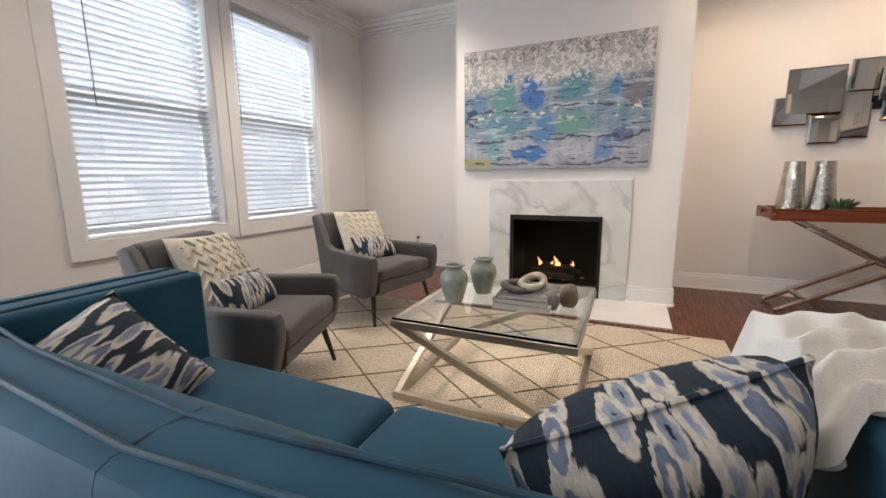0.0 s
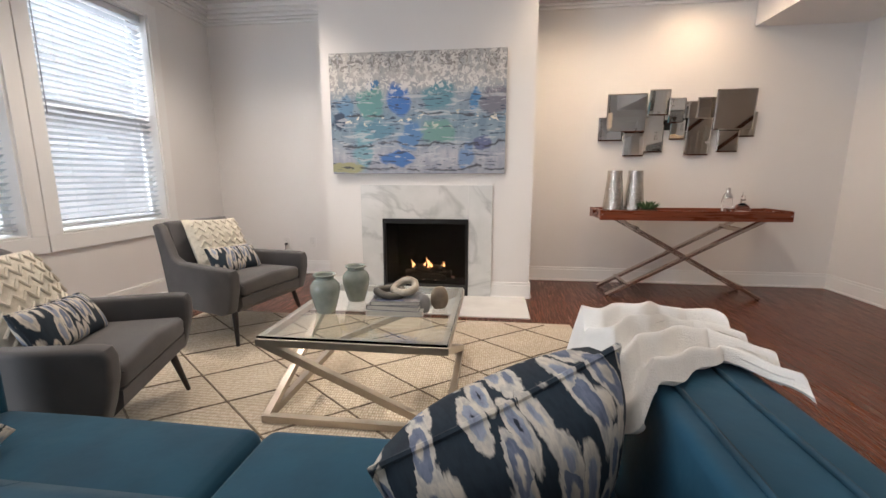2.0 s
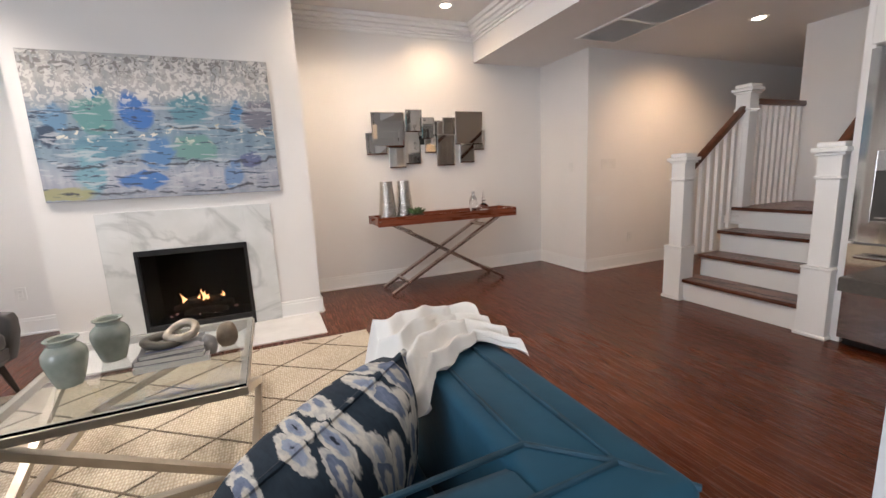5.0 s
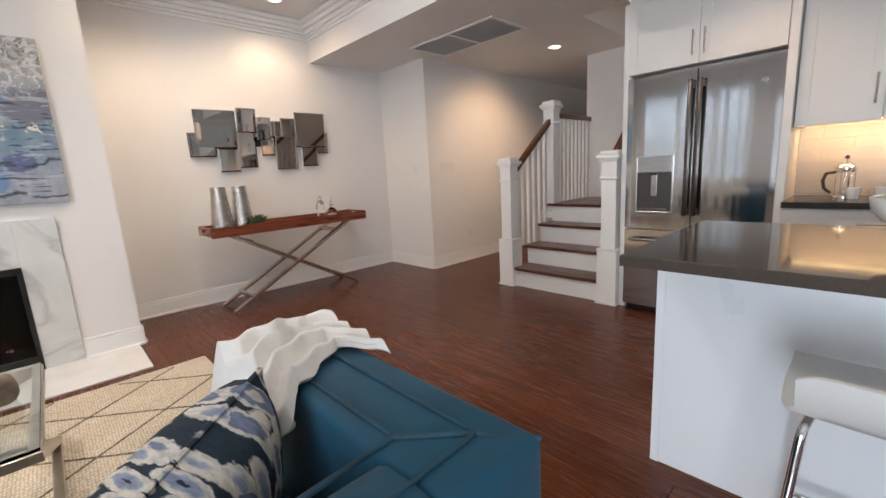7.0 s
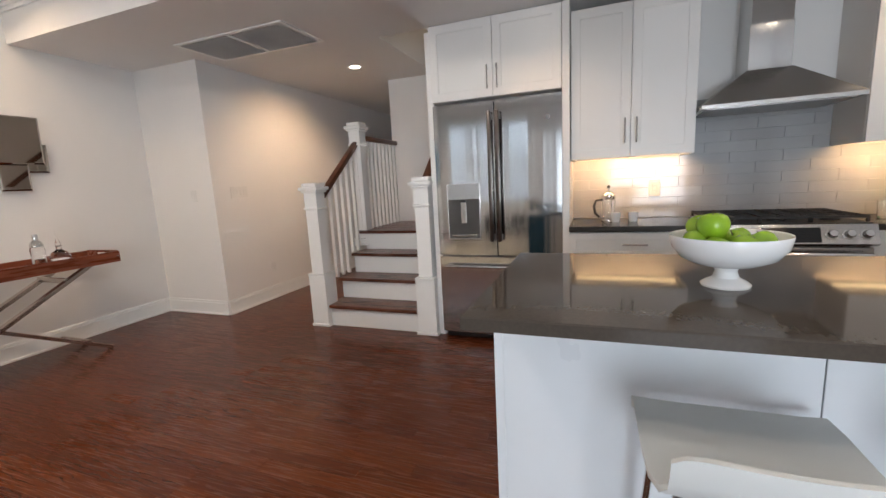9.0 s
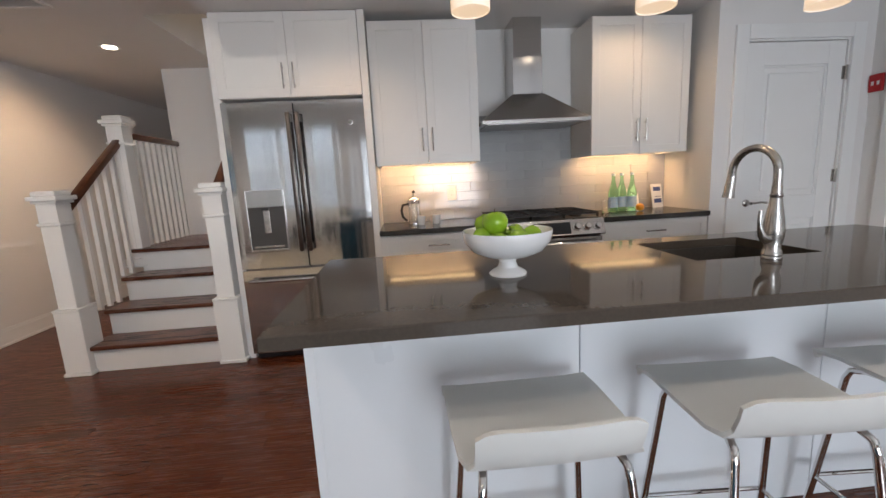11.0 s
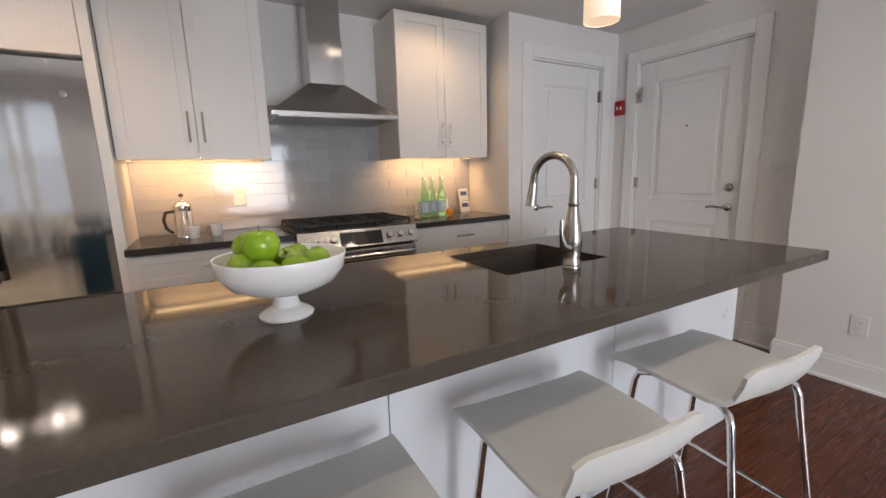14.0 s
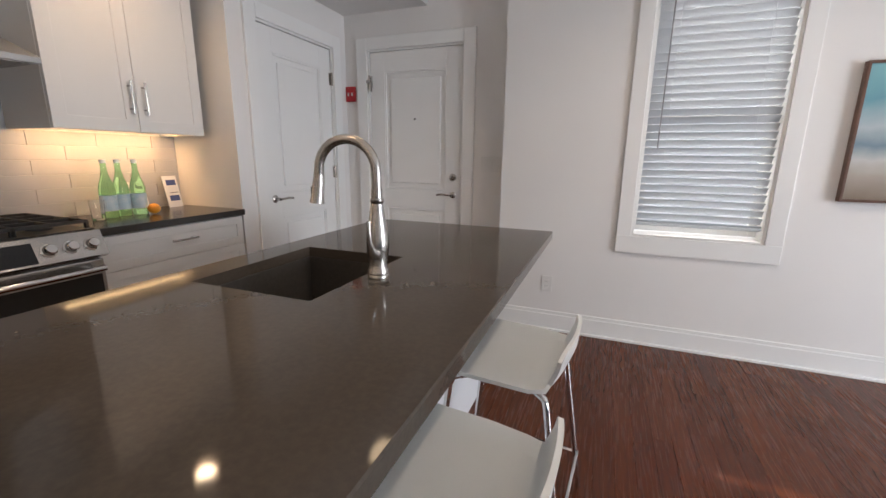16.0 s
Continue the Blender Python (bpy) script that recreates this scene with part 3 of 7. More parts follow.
def solid(name, boxes, mat, label="", bevel=0.0, category="", kind="structure"):
    """A piece of the setting out of one or more boxes."""
    bm = bm_new()
    for b in boxes:
        box(bm, *b, bevel=bevel)
    return tagged(part(name, bm, mat), label, category or name.split("_")[0], kind=kind)


def again(ob, parent, m):
    """The same piece once more, on the same mesh."""
    c = bpy.data.objects.new(ob.name.split(".")[0], ob.data)
    scene.collection.objects.link(c)
    c.parent = parent
    c.matrix_basis = m
    return c

# ---- structure ----
WX, NY, CH = -2.4, 5.2, 2.92          # west wall, north wall, high ceiling
solid("wall_west", [(-2.6, WX, -2.7, -2.1, 0, CH), (-2.6, WX, -2.1, 1.1, 2.2, CH), (-2.6, WX, 1.1, 2.11, 0, CH), (-2.6, WX, 2.11, 3.13, 0, 0.71), (-2.6, WX, 2.11, 3.13, 2.57, CH),
                    (-2.6, WX, 3.13, 3.34, 0, CH), (-2.6, WX, 3.34, 4.37, 0, 0.71), (-2.6, WX, 3.34, 4.37, 2.57, CH), (-2.6, WX, 4.37, 5.4, 0, CH)], WALL, "off-white painted wall with two tall windows")
solid("wall_north", [(WX, 4.165, NY, 5.4, 0, CH)], WALL, "off-white painted wall behind the console table")
solid("wall_hall", [(4.165, 8.7, 4.33, 5.4, 0, 2.52)], WALL, "off-white painted wall of the hallway")
solid("wall_hall_end", [(8.5, 8.7, 2.95, 4.33, 0, 2.52)], WALL, "off-white wall closing the hallway")
solid("wall_stair", [(5.87, 8.7, 1.75, 3.17, 0, 2.52), (5.87, 6.05, 1.75, 3.17, 2.52, 4.3)], WALL, "pale grey painted wall behind the stair landing")
solid("wall_stair_side", [(4.14, 5.87, 1.93, 1.985, 0, 2.36), (4.49, 5.87, 1.75, 1.95, 2.52, 4.3), (4.49, 5.87, 2.54, 2.7, 2.92, 4.3), (4.3, 4.49, 1.75, 2.7, 2.92, 4.3)], WALL, "off-white wall beside the stairs")
solid("wall_kitchen", [(4.5, 4.7, -1.475, 1.93, 0, 2.37)], WALL, "off-white painted kitchen wall")
solid("wall_pantry", [(3.95, 4.07, -1.69, -1.475, 0, 2.37), (4.07, 4.7, -1.575, -1.475, 0, 2.37), (3.95, 4.07, -2.67, -2.48, 0, 2.37), (3.95, 4.07, -2.48, -1.69, 2.085, 2.37), (4.07, 4.7, -2.8, -1.575, 0, 2.37)], WALL, "off-white wall with a closet door")
solid("wall_entry", [(3.735, 4.1, -2.85, -2.67, 0, 2.37), (2.3, 2.895, -2.85, -2.67, 0, CH), (2.895, 3.735, -2.85, -2.67, 2.09, 2.37), (2.895, 3.2, -2.85, -2.67, 2.37, CH)], WALL, "off-white wall with the entry door")
solid("wall_south", [(-2.6, 0.9, -2.69, -2.49, 0, CH), (0.9, 1.635, -2.69, -2.49, 0, 0.76), (0.9, 1.635, -2.69, -2.49, 2.32, CH), (1.635, 2.53, -2.69, -2.49, 0, CH)], WALL, "off-white painted wall with one window")
solid("chimney_breast", [(-0.8, -0.455, 4.46, NY, 0, CH), (0.77, 1.12, 4.46, NY, 0, CH), (-0.455, 0.77, 4.46, NY, 1.045, CH), (-0.455, 0.77, 5.0, NY, 0, 1.045)], WALL, "off-white painted chimney breast with a marble fireplace", category="wall")
solid("ceiling", [(-2.6, 3.2, -2.9, 5.4, CH, 3.05), (4.3, 6.05, 1.75, 2.7, 4.3, 4.4)], CEIL, "white painted ceiling")
solid("ceiling_soffit", [(3.2, 8.7, 2.54, 5.4, 2.52, 3.05), (3.2, 4.49, 1.95, 2.54, 2.52, 3.05), (5.87, 8.7, 1.95, 2.54, 2.52, 3.05), (3.2, 4.7, -2.85, 1.95, 2.37, 3.05)], CEIL, "dropped white ceiling over hall and kitchen", category="ceiling")
solid("ground", [(-40, 40, -40, 40, -0.7, -0.6)], material("pale_paving", (0.3, 0.3, 0.29), 0.9), "pale paving outside the windows", category="ground")
solid("backdrop", [(-9.1, -9, -12, 16, -0.6, 8.5)], OUTSIDE, "bright hazy daylight outside the west windows", category="backdrop")
solid("backdrop_south", [(-8, 10, -9.1, -9, -0.6, 4.6)], OUTSIDE, "bright hazy daylight outside the south window", category="backdrop")
solid("floor_slab", [(-2.6, 8.7, -2.9, 5.4, -0.12, -0.02)], material("subfloor", (0.05, 0.02, 0.01), 0.9), "dark subfloor under the planks", category="floor")

# baseboards: a plain board with a small stepped cap
def baseboard(runs):
    bm = bm_new()
    for x0, y0, x1, y1, nx, ny in runs:
        for t, z0, z1 in ((0.016, 0.0, 0.125), (0.011, 0.125, 0.15)):
            xs, ys = sorted((x0, x1)), sorted((y0, y1))
            if nx:
                box(bm, *sorted((x0, x0 + nx * t)), *ys, z0, z1, bevel=0.002)
            else:
                box(bm, *xs, *sorted((y0, y0 + ny * t)), z0, z1, bevel=0.002)
        if nx:
            box(bm, *sorted((x0, x0 + nx * 0.03)), *sorted((y0, y1)), 0, 0.018, bevel=0.003)
        else:
            box(bm, *sorted((x0, x1)), *sorted((y0, y0 + ny * 0.03)), 0, 0.018, bevel=0.003)
    return tagged(part("baseboard", bm, TRIM), "white painted baseboard along the walls", "baseboard", kind="structure")


baseboard([(WX, 1.1, WX, NY, 1, 0), (WX, NY, -0.8, NY, 0, -1), (1.12, NY, 4.165, NY, 0, -1), (4.165, 4.33, 4.165, NY, -1, 0), (4.165, 4.33, 8.5, 4.33, 0, -1),
           (-0.8, 4.46, -0.455, 4.46, 0, -1), (0.77, 4.46, 1.136, 4.46, 0, -1), (1.12, 4.46, 1.12, NY, 1, 0), (-0.8, 4.46, -0.8, NY, -1, 0),
           (-2.4, -2.49, 2.53, -2.49, 0, 1), (2.53, -2.67, 2.53, -2.474, 1, 0), (2.53, -2.67, 2.8, -2.67, 0, 1), (3.83, -2.67, 3.95, -2.67, 0, 1), (3.95, -2.67, 3.95, -2.57, -1, 0), (3.95, -1.6, 3.95, -1.475, -1, 0), (5.87, 1.99, 5.87, 3.17, -1, 0)])


def crown(runs):
    """Stepped cove under the high ceiling."""
    bm = bm_new()
    for x0, y0, x1, y1, nx, ny in runs:
        for out, z0, z1 in ((0.02, 2.745, 2.775), (0.035, 2.775, 2.80), (0.065, 2.80, 2.835), (0.10, 2.835, 2.875), (0.13, 2.875, 2.919)):
            if nx:
                box(bm, *sorted((x0, x0 + nx * out)), *sorted((y0, y1)), z0, z1, bevel=0.006)
            else:
                box(bm, *sorted((x0, x1)), *sorted((y0, y0 + ny * out)), z0, z1, bevel=0.006)
    return tagged(part("crown_trim", bm, TRIM), "white stepped crown moulding under the ceiling", "trim", kind="structure")


crown([(WX, -2.49, WX, NY, 1, 0), (WX, NY, -0.8, NY, 0, -1), (1.12, NY, 3.2, NY, 0, -1), (3.2, -2.67, 3.2, NY, -1, 0), (-2.4, -2.49, 2.53, -2.49, 0, 1)])

# ---- windows with blinds ----
def window(number, width, z0, z1, depth, m, tilt, wand, label, casing=0.1, ahead=0.0):
    """A window in its opening: x across, y into the room, the wall's face at y = 0."""
    w = thing(f"window_{number}", label, "window", m, kind="structure")
    h = width / 2
    bm = bm_new()
    for a in ((-h - casing, -h, z0 - 0.005, z1 + casing), (h, h + casing, z0 - 0.005, z1 + casing), (-h, h, z1, z1 + casing), (-h - casing, h + casing, z0 - casing - 0.03, z0 - 0.005)):
        box(bm, a[0], a[1], 0.0, 0.02, a[2], a[3], bevel=0.003)
    part("casing", bm, TRIM, w)
    bm = bm_new()
    for a in ((-h, -h + 0.015), (h - 0.015, h)):
        box(bm, a[0], a[1], -depth, 0.004, z0, z1)
    box(bm, -h + 0.015, h - 0.015, -depth, 0.004, z1 - 0.015, z1)
    box(bm, -h + 0.015, h - 0.015, -depth, 0.008, z0, z0 + 0.010, bevel=0.003)
    part("jamb", bm, TRIM, w)
    mid = (z0 + z1) / 2
    for n, (a, b, y) in enumerate(((z0 + 0.02, mid + 0.02, -depth + 0.045), (mid - 0.02, z1 - 0.015, -depth + 0.01))):
        bm = bm_new()
        for x0, x1, c, d in ((-h + 0.015, -h + 0.06, a, b), (h - 0.06, h - 0.015, a, b), (-h + 0.06, h - 0.06, a, a + 0.05), (-h + 0.06, h - 0.06, b - 0.045, b)):
            box(bm, x0, x1, y, y + 0.032, c, d, bevel=0.003)
        s = part("sash", bm, TRIM, w)
        bm = bm_new()
        box(bm, -h + 0.055, h - 0.055, y + 0.012, y + 0.018, a + 0.045, b - 0.04)
        p = part("pane", bm, CLEAR, s)
        p.visible_shadow = False
    b = thing("window_blind", f"white horizontal slat blind, lowered, in the {'south' if number == 3 else 'west'} window", "blind", m, "window blinds")
    bm = bm_new()
    box(bm, -h + 0.02, h - 0.02, -depth + ahead + 0.085, -depth + ahead + 0.145, z1 - 0.075, z1 - 0.018, bevel=0.004)
    part("headrail", bm, BLINDS, b)
    bm = bm_new()
    box(bm, -h + 0.025, h - 0.025, -depth + ahead + 0.09, -depth + ahead + 0.14, z0 + 0.045 + ahead * 0.55, z0 + 0.06 + ahead * 0.55, bevel=0.005)
    part("bottom_rail", bm, BLINDS, b)
    bm = bm_new()
    prism(bm, [(-h + 0.025, -0.0012), (h - 0.025, -0.0012), (h - 0.025, 0.0012), (-h + 0.025, 0.0012)], -0.025, 0.025)
    first = part("slat", bm, BLINDS, b)
    count = int((z1 - z0 - 0.15) / 0.046)
    for k in range(count):
        mm = Matrix.Translation((0, -depth + ahead + 0.115, z0 + 0.085 + k * 0.046)) @ pose(0, 0, 0, tilt + 1.5 * noise.noise((k * 3.1, number, 0.5)), 0.15 * noise.noise((k * 1.7, 0, number)), 0)
        if k:
            again(first, b, mm)
        else:
            first.matrix_basis = mm
    for x in (-h * 0.62, h * 0.62):
        bm = bm_new()
        tube(bm, [(x, -depth + ahead + 0.142, z0 + 0.06), (x, -depth + ahead + 0.142, z1 - 0.06)], 0.0012, 5)
        part("ladder_cord", bm, BLINDS, b)
    bm = bm_new()
    tube(bm, [(wand, -depth + ahead + 0.155, z1 - 0.07), (wand + 0.004, -depth + ahead + 0.16, z1 - 1.0)], 0.004, 6)
    part("wand", bm, GREYPRINT, b, "grey tilt wand")
    return w


window(1, 1.02, 0.71, 2.57, 0.19, pose(WX, 2.62, 0, 0, 0, -90), 22, 0.32, "tall white sash window with casing in the west wall")
window(2, 1.03, 0.71, 2.57, 0.19, pose(WX, 3.855, 0, 0, 0, -90), 22, 0.45, "tall white sash window with casing beside its twin")
window(3, 0.735, 0.76, 2.32, 0.19, pose(1.2675, -2.49, 0, 0, 0, 0), 50, 0.27, "white sash window with casing in the south wall", 0.09, 0.055)

# ---- doors ----
def door(number, width, height, m, hinge, label, lever_side, deadbolt=False):
    """A two-panel door in its frame: x across, the wall's face at y = 0, the room at +y."""
    d = thing(f"door_{number}", label, "door", m, kind="structure")
    h = width / 2
    bm = bm_new()
    for a in ((-h - 0.095, -h, 0, height + 0.095), (h, h + 0.095, 0, height + 0.095), (-h, h, height, height + 0.095)):
        box(bm, a[0], a[1], 0, 0.02, a[2], a[3], bevel=0.004)
    part("casing", bm, TRIM, d)
    bm = bm_new()
    box(bm, -h, -h + 0.012, -0.11, 0.0, 0, height)
    box(bm, h - 0.012, h, -0.11, 0.0, 0, height)
    box(bm, -h + 0.012, h - 0.012, -0.11, 0.0, height - 0.012, height)
    part("frame", bm, TRIM, d)
    w = h - 0.016
    bm = bm_new()
    stile, mid0, mid1 = 0.13, 0.82, 0.98
    # stiles and rails, proud of sunk fields
    box(bm, -w, -w + stile, -0.05, -0.012, 0.01, height - 0.016, bevel=0.002)
    box(bm, w - stile, w, -0.05, -0.012, 0.01, height - 0.016, bevel=0.002)
    for z0, z1 in ((0.01, 0.24), (mid0, mid1), (height - 0.17, height - 0.016)):
        box(bm, -w + stile, w - stile, -0.05, -0.012, z0, z1, bevel=0.002)
    leaf = part("leaf", bm, TRIM, d)
    for z0, z1 in ((0.24, mid0), (mid1, height - 0.17)):
        bm = bm_new()
        x0 = w - stile
        box(bm, -x0, x0, -0.045, -0.026, z0, z1)
        box(bm, -x0 + 0.05, x0 - 0.05, -0.03, -0.016, z0 + 0.05, z1 - 0.05, bevel=0.01)
        for k in range(2):
            s = 1 - 2 * k
            box(bm, *sorted((s * x0, s * (x0 - 0.016))), -0.03, -0.015, z0, z1, bevel=0.005)
        box(bm, -x0 + 0.016, x0 - 0.016, -0.03, -0.015, z0, z0 + 0.016, bevel=0.005)
        box(bm, -x0 + 0.016, x0 - 0.016, -0.03, -0.015, z1 - 0.016, z1, bevel=0.005)
        part("panel", bm, TRIM, leaf)
    x = lever_side * (w - 0.065)
    bm = bm_new()
    lathe(bm, [(0.027, 0), (0.027, 0.006), (0.02, 0.012), (0.011, 0.014), (0.011, 0.05)], 20)
    bmesh.ops.transform(bm, verts=bm.verts, matrix=Matrix.Translation((x, -0.012, 0.95)) @ pose(0, 0, 0, -90))
    tube(bm, [(x, 0.04, 0.95), (x - lever_side * 0.03, 0.045, 0.952), (x - lever_side * 0.075, 0.043, 0.956), (x - lever_side * 0.12, 0.042, 0.95)], 0.0085, 10)
    part("lever_handle", bm, NICKEL, leaf, "brushed nickel lever handle", True)
    if deadbolt:
        bm = bm_new()
        lathe(bm, [(0.03, 0), (0.03, 0.01), (0.024, 0.018), (0.012, 0.02), (0.010, 0.032)], 20)
        bmesh.ops.transform(bm, verts=bm.verts, matrix=Matrix.Translation((x, -0.012, 1.09)) @ pose(0, 0, 0, -90))
        part("deadbolt", bm, NICKEL, leaf, "round nickel deadbolt", True)
        bm = bm_new()
        lathe(bm, [(0.008, 0), (0.008, 0.003), (0.005, 0.004)], 12)
        bmesh.ops.transform(bm, verts=bm.verts, matrix=Matrix.Translation((0, -0.017, 1.55)) @ pose(0, 0, 0, -90))
        part("peephole", bm, BLACKPLASTIC, leaf)
    for z in (0.25, 1.12, 1.85):
        bm = bm_new()
        tube(bm, [(hinge * (h - 0.012), 0.0, z - 0.05), (hinge * (h - 0.012), 0.0, z + 0.05)], 0.008, 8)
        box(bm, *sorted((hinge * (h - 0.012), hinge * (h - 0.035))), -0.012, -0.008, z - 0.045, z + 0.045)
        part("hinge", bm, NICKEL, d, "nickel hinge")
    return d


door(1, 0.79, 2.085, pose(3.95, -2.085, 0, 0, 0, 90), -1, "closed white two-panel closet door", 1)
door(2, 0.84, 2.09, pose(3.315, -2.67, 0, 0, 0, 0), 1, "closed white two-panel entry door with deadbolt", -1, True)
bm = bm_new()
box(bm, 3.69, 3.735, -2.648, -2.635, 1.84, 1.86, bevel=0.003)
box(bm, 3.69, 3.70, -2.66, -2.635, 1.77, 1.86, bevel=0.003)
tagged(part("door_guard", bm, NICKEL), "nickel swing door guard on the entry door frame", "door guard")


def wpart(name, bm, mat, parent, label="", smooth=False):
    """A part whose mesh is given in the room's own coordinates."""
    return part(name, bm, mat, parent, label, smooth, parent.matrix_basis.inverted())


def moved(bm, m):
    bmesh.ops.transform(bm, verts=bm.verts, matrix=m)
    return bm


def bx(*a, bevel=0.0, seg=2):
    return box(bm_new(), *a, bevel=bevel, seg=seg)


def flat_piece(name, bm, mat, label, category, group=""):
    return tagged(part(name, bm, mat), label, category, group)


# ---- fireplace ----
fp = thing("fireplace", "black gas fireplace, lit, in a white veined marble surround", "fireplace", pose(0.155, 4.44, 0))
for a in ((-0.455, -0.252, 0.0, 1.045), (0.555, 0.77, 0.0, 1.045), (-0.252, 0.555, 0.735, 1.045)):
    wpart("marble_slab", bx(a[0], a[1], 4.435, 4.50, a[2], a[3], bevel=0.002), MARBLE, fp, "white marble slab with grey veins")
bm = bx(-0.252, 0.555, 4.98, 5.0, 0, 0.735)
box(bm, -0.26, -0.235, 4.5, 4.98, 0, 0.735)
box(bm, 0.54, 0.56, 4.5, 4.98, 0, 0.735)
box(bm, -0.25, 0.55, 4.5, 4.98, 0.70, 0.735)
box(bm, -0.25, 0.55, 4.5, 4.98, 0, 0.05)
wpart("firebox", bm, SOOT, fp, "sooty dark firebox lining")
bm = bm_new()
for a in ((-0.252, -0.225, 0.0, 0.735), (0.528, 0.555, 0.0, 0.735), (-0.225, 0.528, 0.69, 0.735), (-0.225, 0.528, 0.0, 0.11)):
    box(bm, a[0], a[1], 4.425, 4.47, a[2], a[3], bevel=0.003)
wpart("front_frame", bm, BLACK, fp, "matt black metal frame")
bm = bx(-0.225, 0.528, 4.455, 4.459, 0.11, 0.69)
p = wpart("glass_front", bm, FIREGLASS, fp, "smoked glass front")
p.visible_shadow = False
for k, (x, y, z, w, a, b) in enumerate(((0.02, 4.66, 0.17, 0.22, 12, 4), (0.27, 4.68, 0.17, 0.22, -10, -5), (0.14, 4.72, 0.21, 0.30, 4, 6), (0.16, 4.6, 0.14, 0.34, -3, 0), (0.09, 4.62, 0.22, 0.16, 40, 14), (0.25, 4.63, 0.22, 0.15, -38, -12))):
    bm = bm_new()
    tube(bm, [(-w / 2, 0, 0), (-w / 4, 0.006, 0.004), (0, -0.004, 0.008), (w / 4, 0.005, 0.003), (w / 2, 0, 0)], 0.032, 9, taper=[0.8, 1.05, 0.95, 1.1, 0.75])
    wpart("log", moved(bm, pose(x, y, z, 0, b, a)), LOG, fp, "", True)
bm = bm_new()
r2 = random.Random(2)
for k in range(9):
    x, y = r2.uniform(-0.12, 0.4), r2.uniform(4.53, 4.7)
    bmesh.ops.create_icosphere(bm, subdivisions=1, radius=r2.uniform(0.008, 0.016), matrix=Matrix.Translation((x, y, 0.125)))
tagged(wpart("ember_bed", bm, EMBER, fp, "glowing embers"), kind="stuff")
for k, (x, h) in enumerate(((-0.005, 0.085), (0.02, 0.04), (0.12, 0.05), (0.15, 0.11), (0.17, 0.08), (0.19, 0.045), (0.30, 0.065), (0.285, 0.035))):
    bm = bm_new()
    lathe(bm, [(0.002, 0), (0.011, h * 0.12), (0.013, h * 0.3), (0.009, h * 0.55), (0.004, h * 0.82), (0.0006, h)], 8)
    for v in bm.verts:
        v.co.x += 0.012 * math.sin(v.co.z * 55 + k * 2)
    wpart("flame", moved(bm, Matrix.Translation((x, 4.6 + 0.02 * (k % 3), 0.235))), FLAME, fp, "small orange gas flame", True)
bm = bx(-0.78, 1.09, 3.86, 4.434, 0.0, 0.012, bevel=0.002)
flat_piece("hearth_slab", bm, HEARTH, "white polished stone hearth slab before the fireplace", "hearth")

# ---- painting over the fireplace ----
pt = thing("painting", "large abstract canvas in blues, teal and grey above the fireplace", "painting", pose(0.085, 4.44, 1.67))
wpart("canvas", bx(-0.705, 0.872, 4.418, 4.455, 1.148, 2.196, bevel=0.003), CANVAS, pt)
wpart("stretcher", bx(-0.68, 0.85, 4.455, 4.46, 1.17, 2.17), CANVASEDGE, pt)

# ---- mirrored wall art: overlapping smoked panes ----
art = thing("mirror_wall_art", "cluster of overlapping smoked mirror panes on the wall", "wall art", pose(2.57, 5.2, 1.65))
PANES = ((1.892, 2.262, 1.560, 1.928, 2), (1.820, 2.053, 1.477, 1.708, 1), (2.070, 2.268, 1.325, 1.561, 1), (2.288, 2.485, 1.720, 1.964, 1), (2.255, 2.455, 1.362, 1.735, 0), (2.473, 2.628, 1.640, 1.880, 2), (2.625, 2.751, 1.670, 1.848, 1),
         (2.505, 2.655, 1.484, 1.672, 1), (2.650, 2.887, 1.331, 1.690, 2), (2.748, 2.915, 1.675, 1.887, 0), (2.893, 3.253, 1.572, 1.949, 3), (2.955, 3.149, 1.360, 1.575, 1), (3.060, 3.291, 1.505, 1.737, 1))
for x0, x1, z0, z1, out in PANES:
    X, Z = (x0 + x1) / 2, (z0 + z1) / 2
    w, h = x1 - x0, z1 - z0
    bm = bm_new()
    b = 0.012
    f = [(-w / 2, 0, -h / 2), (w / 2, 0, -h / 2), (w / 2, 0, h / 2), (-w / 2, 0, h / 2)]
    i = [(-w / 2 + b, -0.004, -h / 2 + b), (w / 2 - b, -0.004, -h / 2 + b), (w / 2 - b, -0.004, h / 2 - b), (-w / 2 + b, -0.004, h / 2 - b)]
    k0 = [(c[0], 0.004, c[2]) for c in f]
    A, B, C = ([bm.verts.new(c) for c in s] for s in (f, i, k0))
    bm.faces.new(B)
    for n in range(4):
        bm.faces.new((A[n], A[(n + 1) % 4], B[(n + 1) % 4], B[n]))
        bm.faces.new((C[n], C[(n + 1) % 4], A[(n + 1) % 4], A[n]))
    bm.faces.new(C[::-1])
    bmesh.ops.recalc_face_normals(bm, faces=bm.faces)
    tilt = (r2.uniform(-2, 5), 0, r2.uniform(-5, 3))
    wpart("mirror_pane", moved(bm, pose(X, 5.165 - 0.014 * out, Z, *tilt)), MIRROR, art)
wpart("backing", bx(2.0, 3.15, 5.18, 5.2, 1.58, 1.68), BLACK, art)

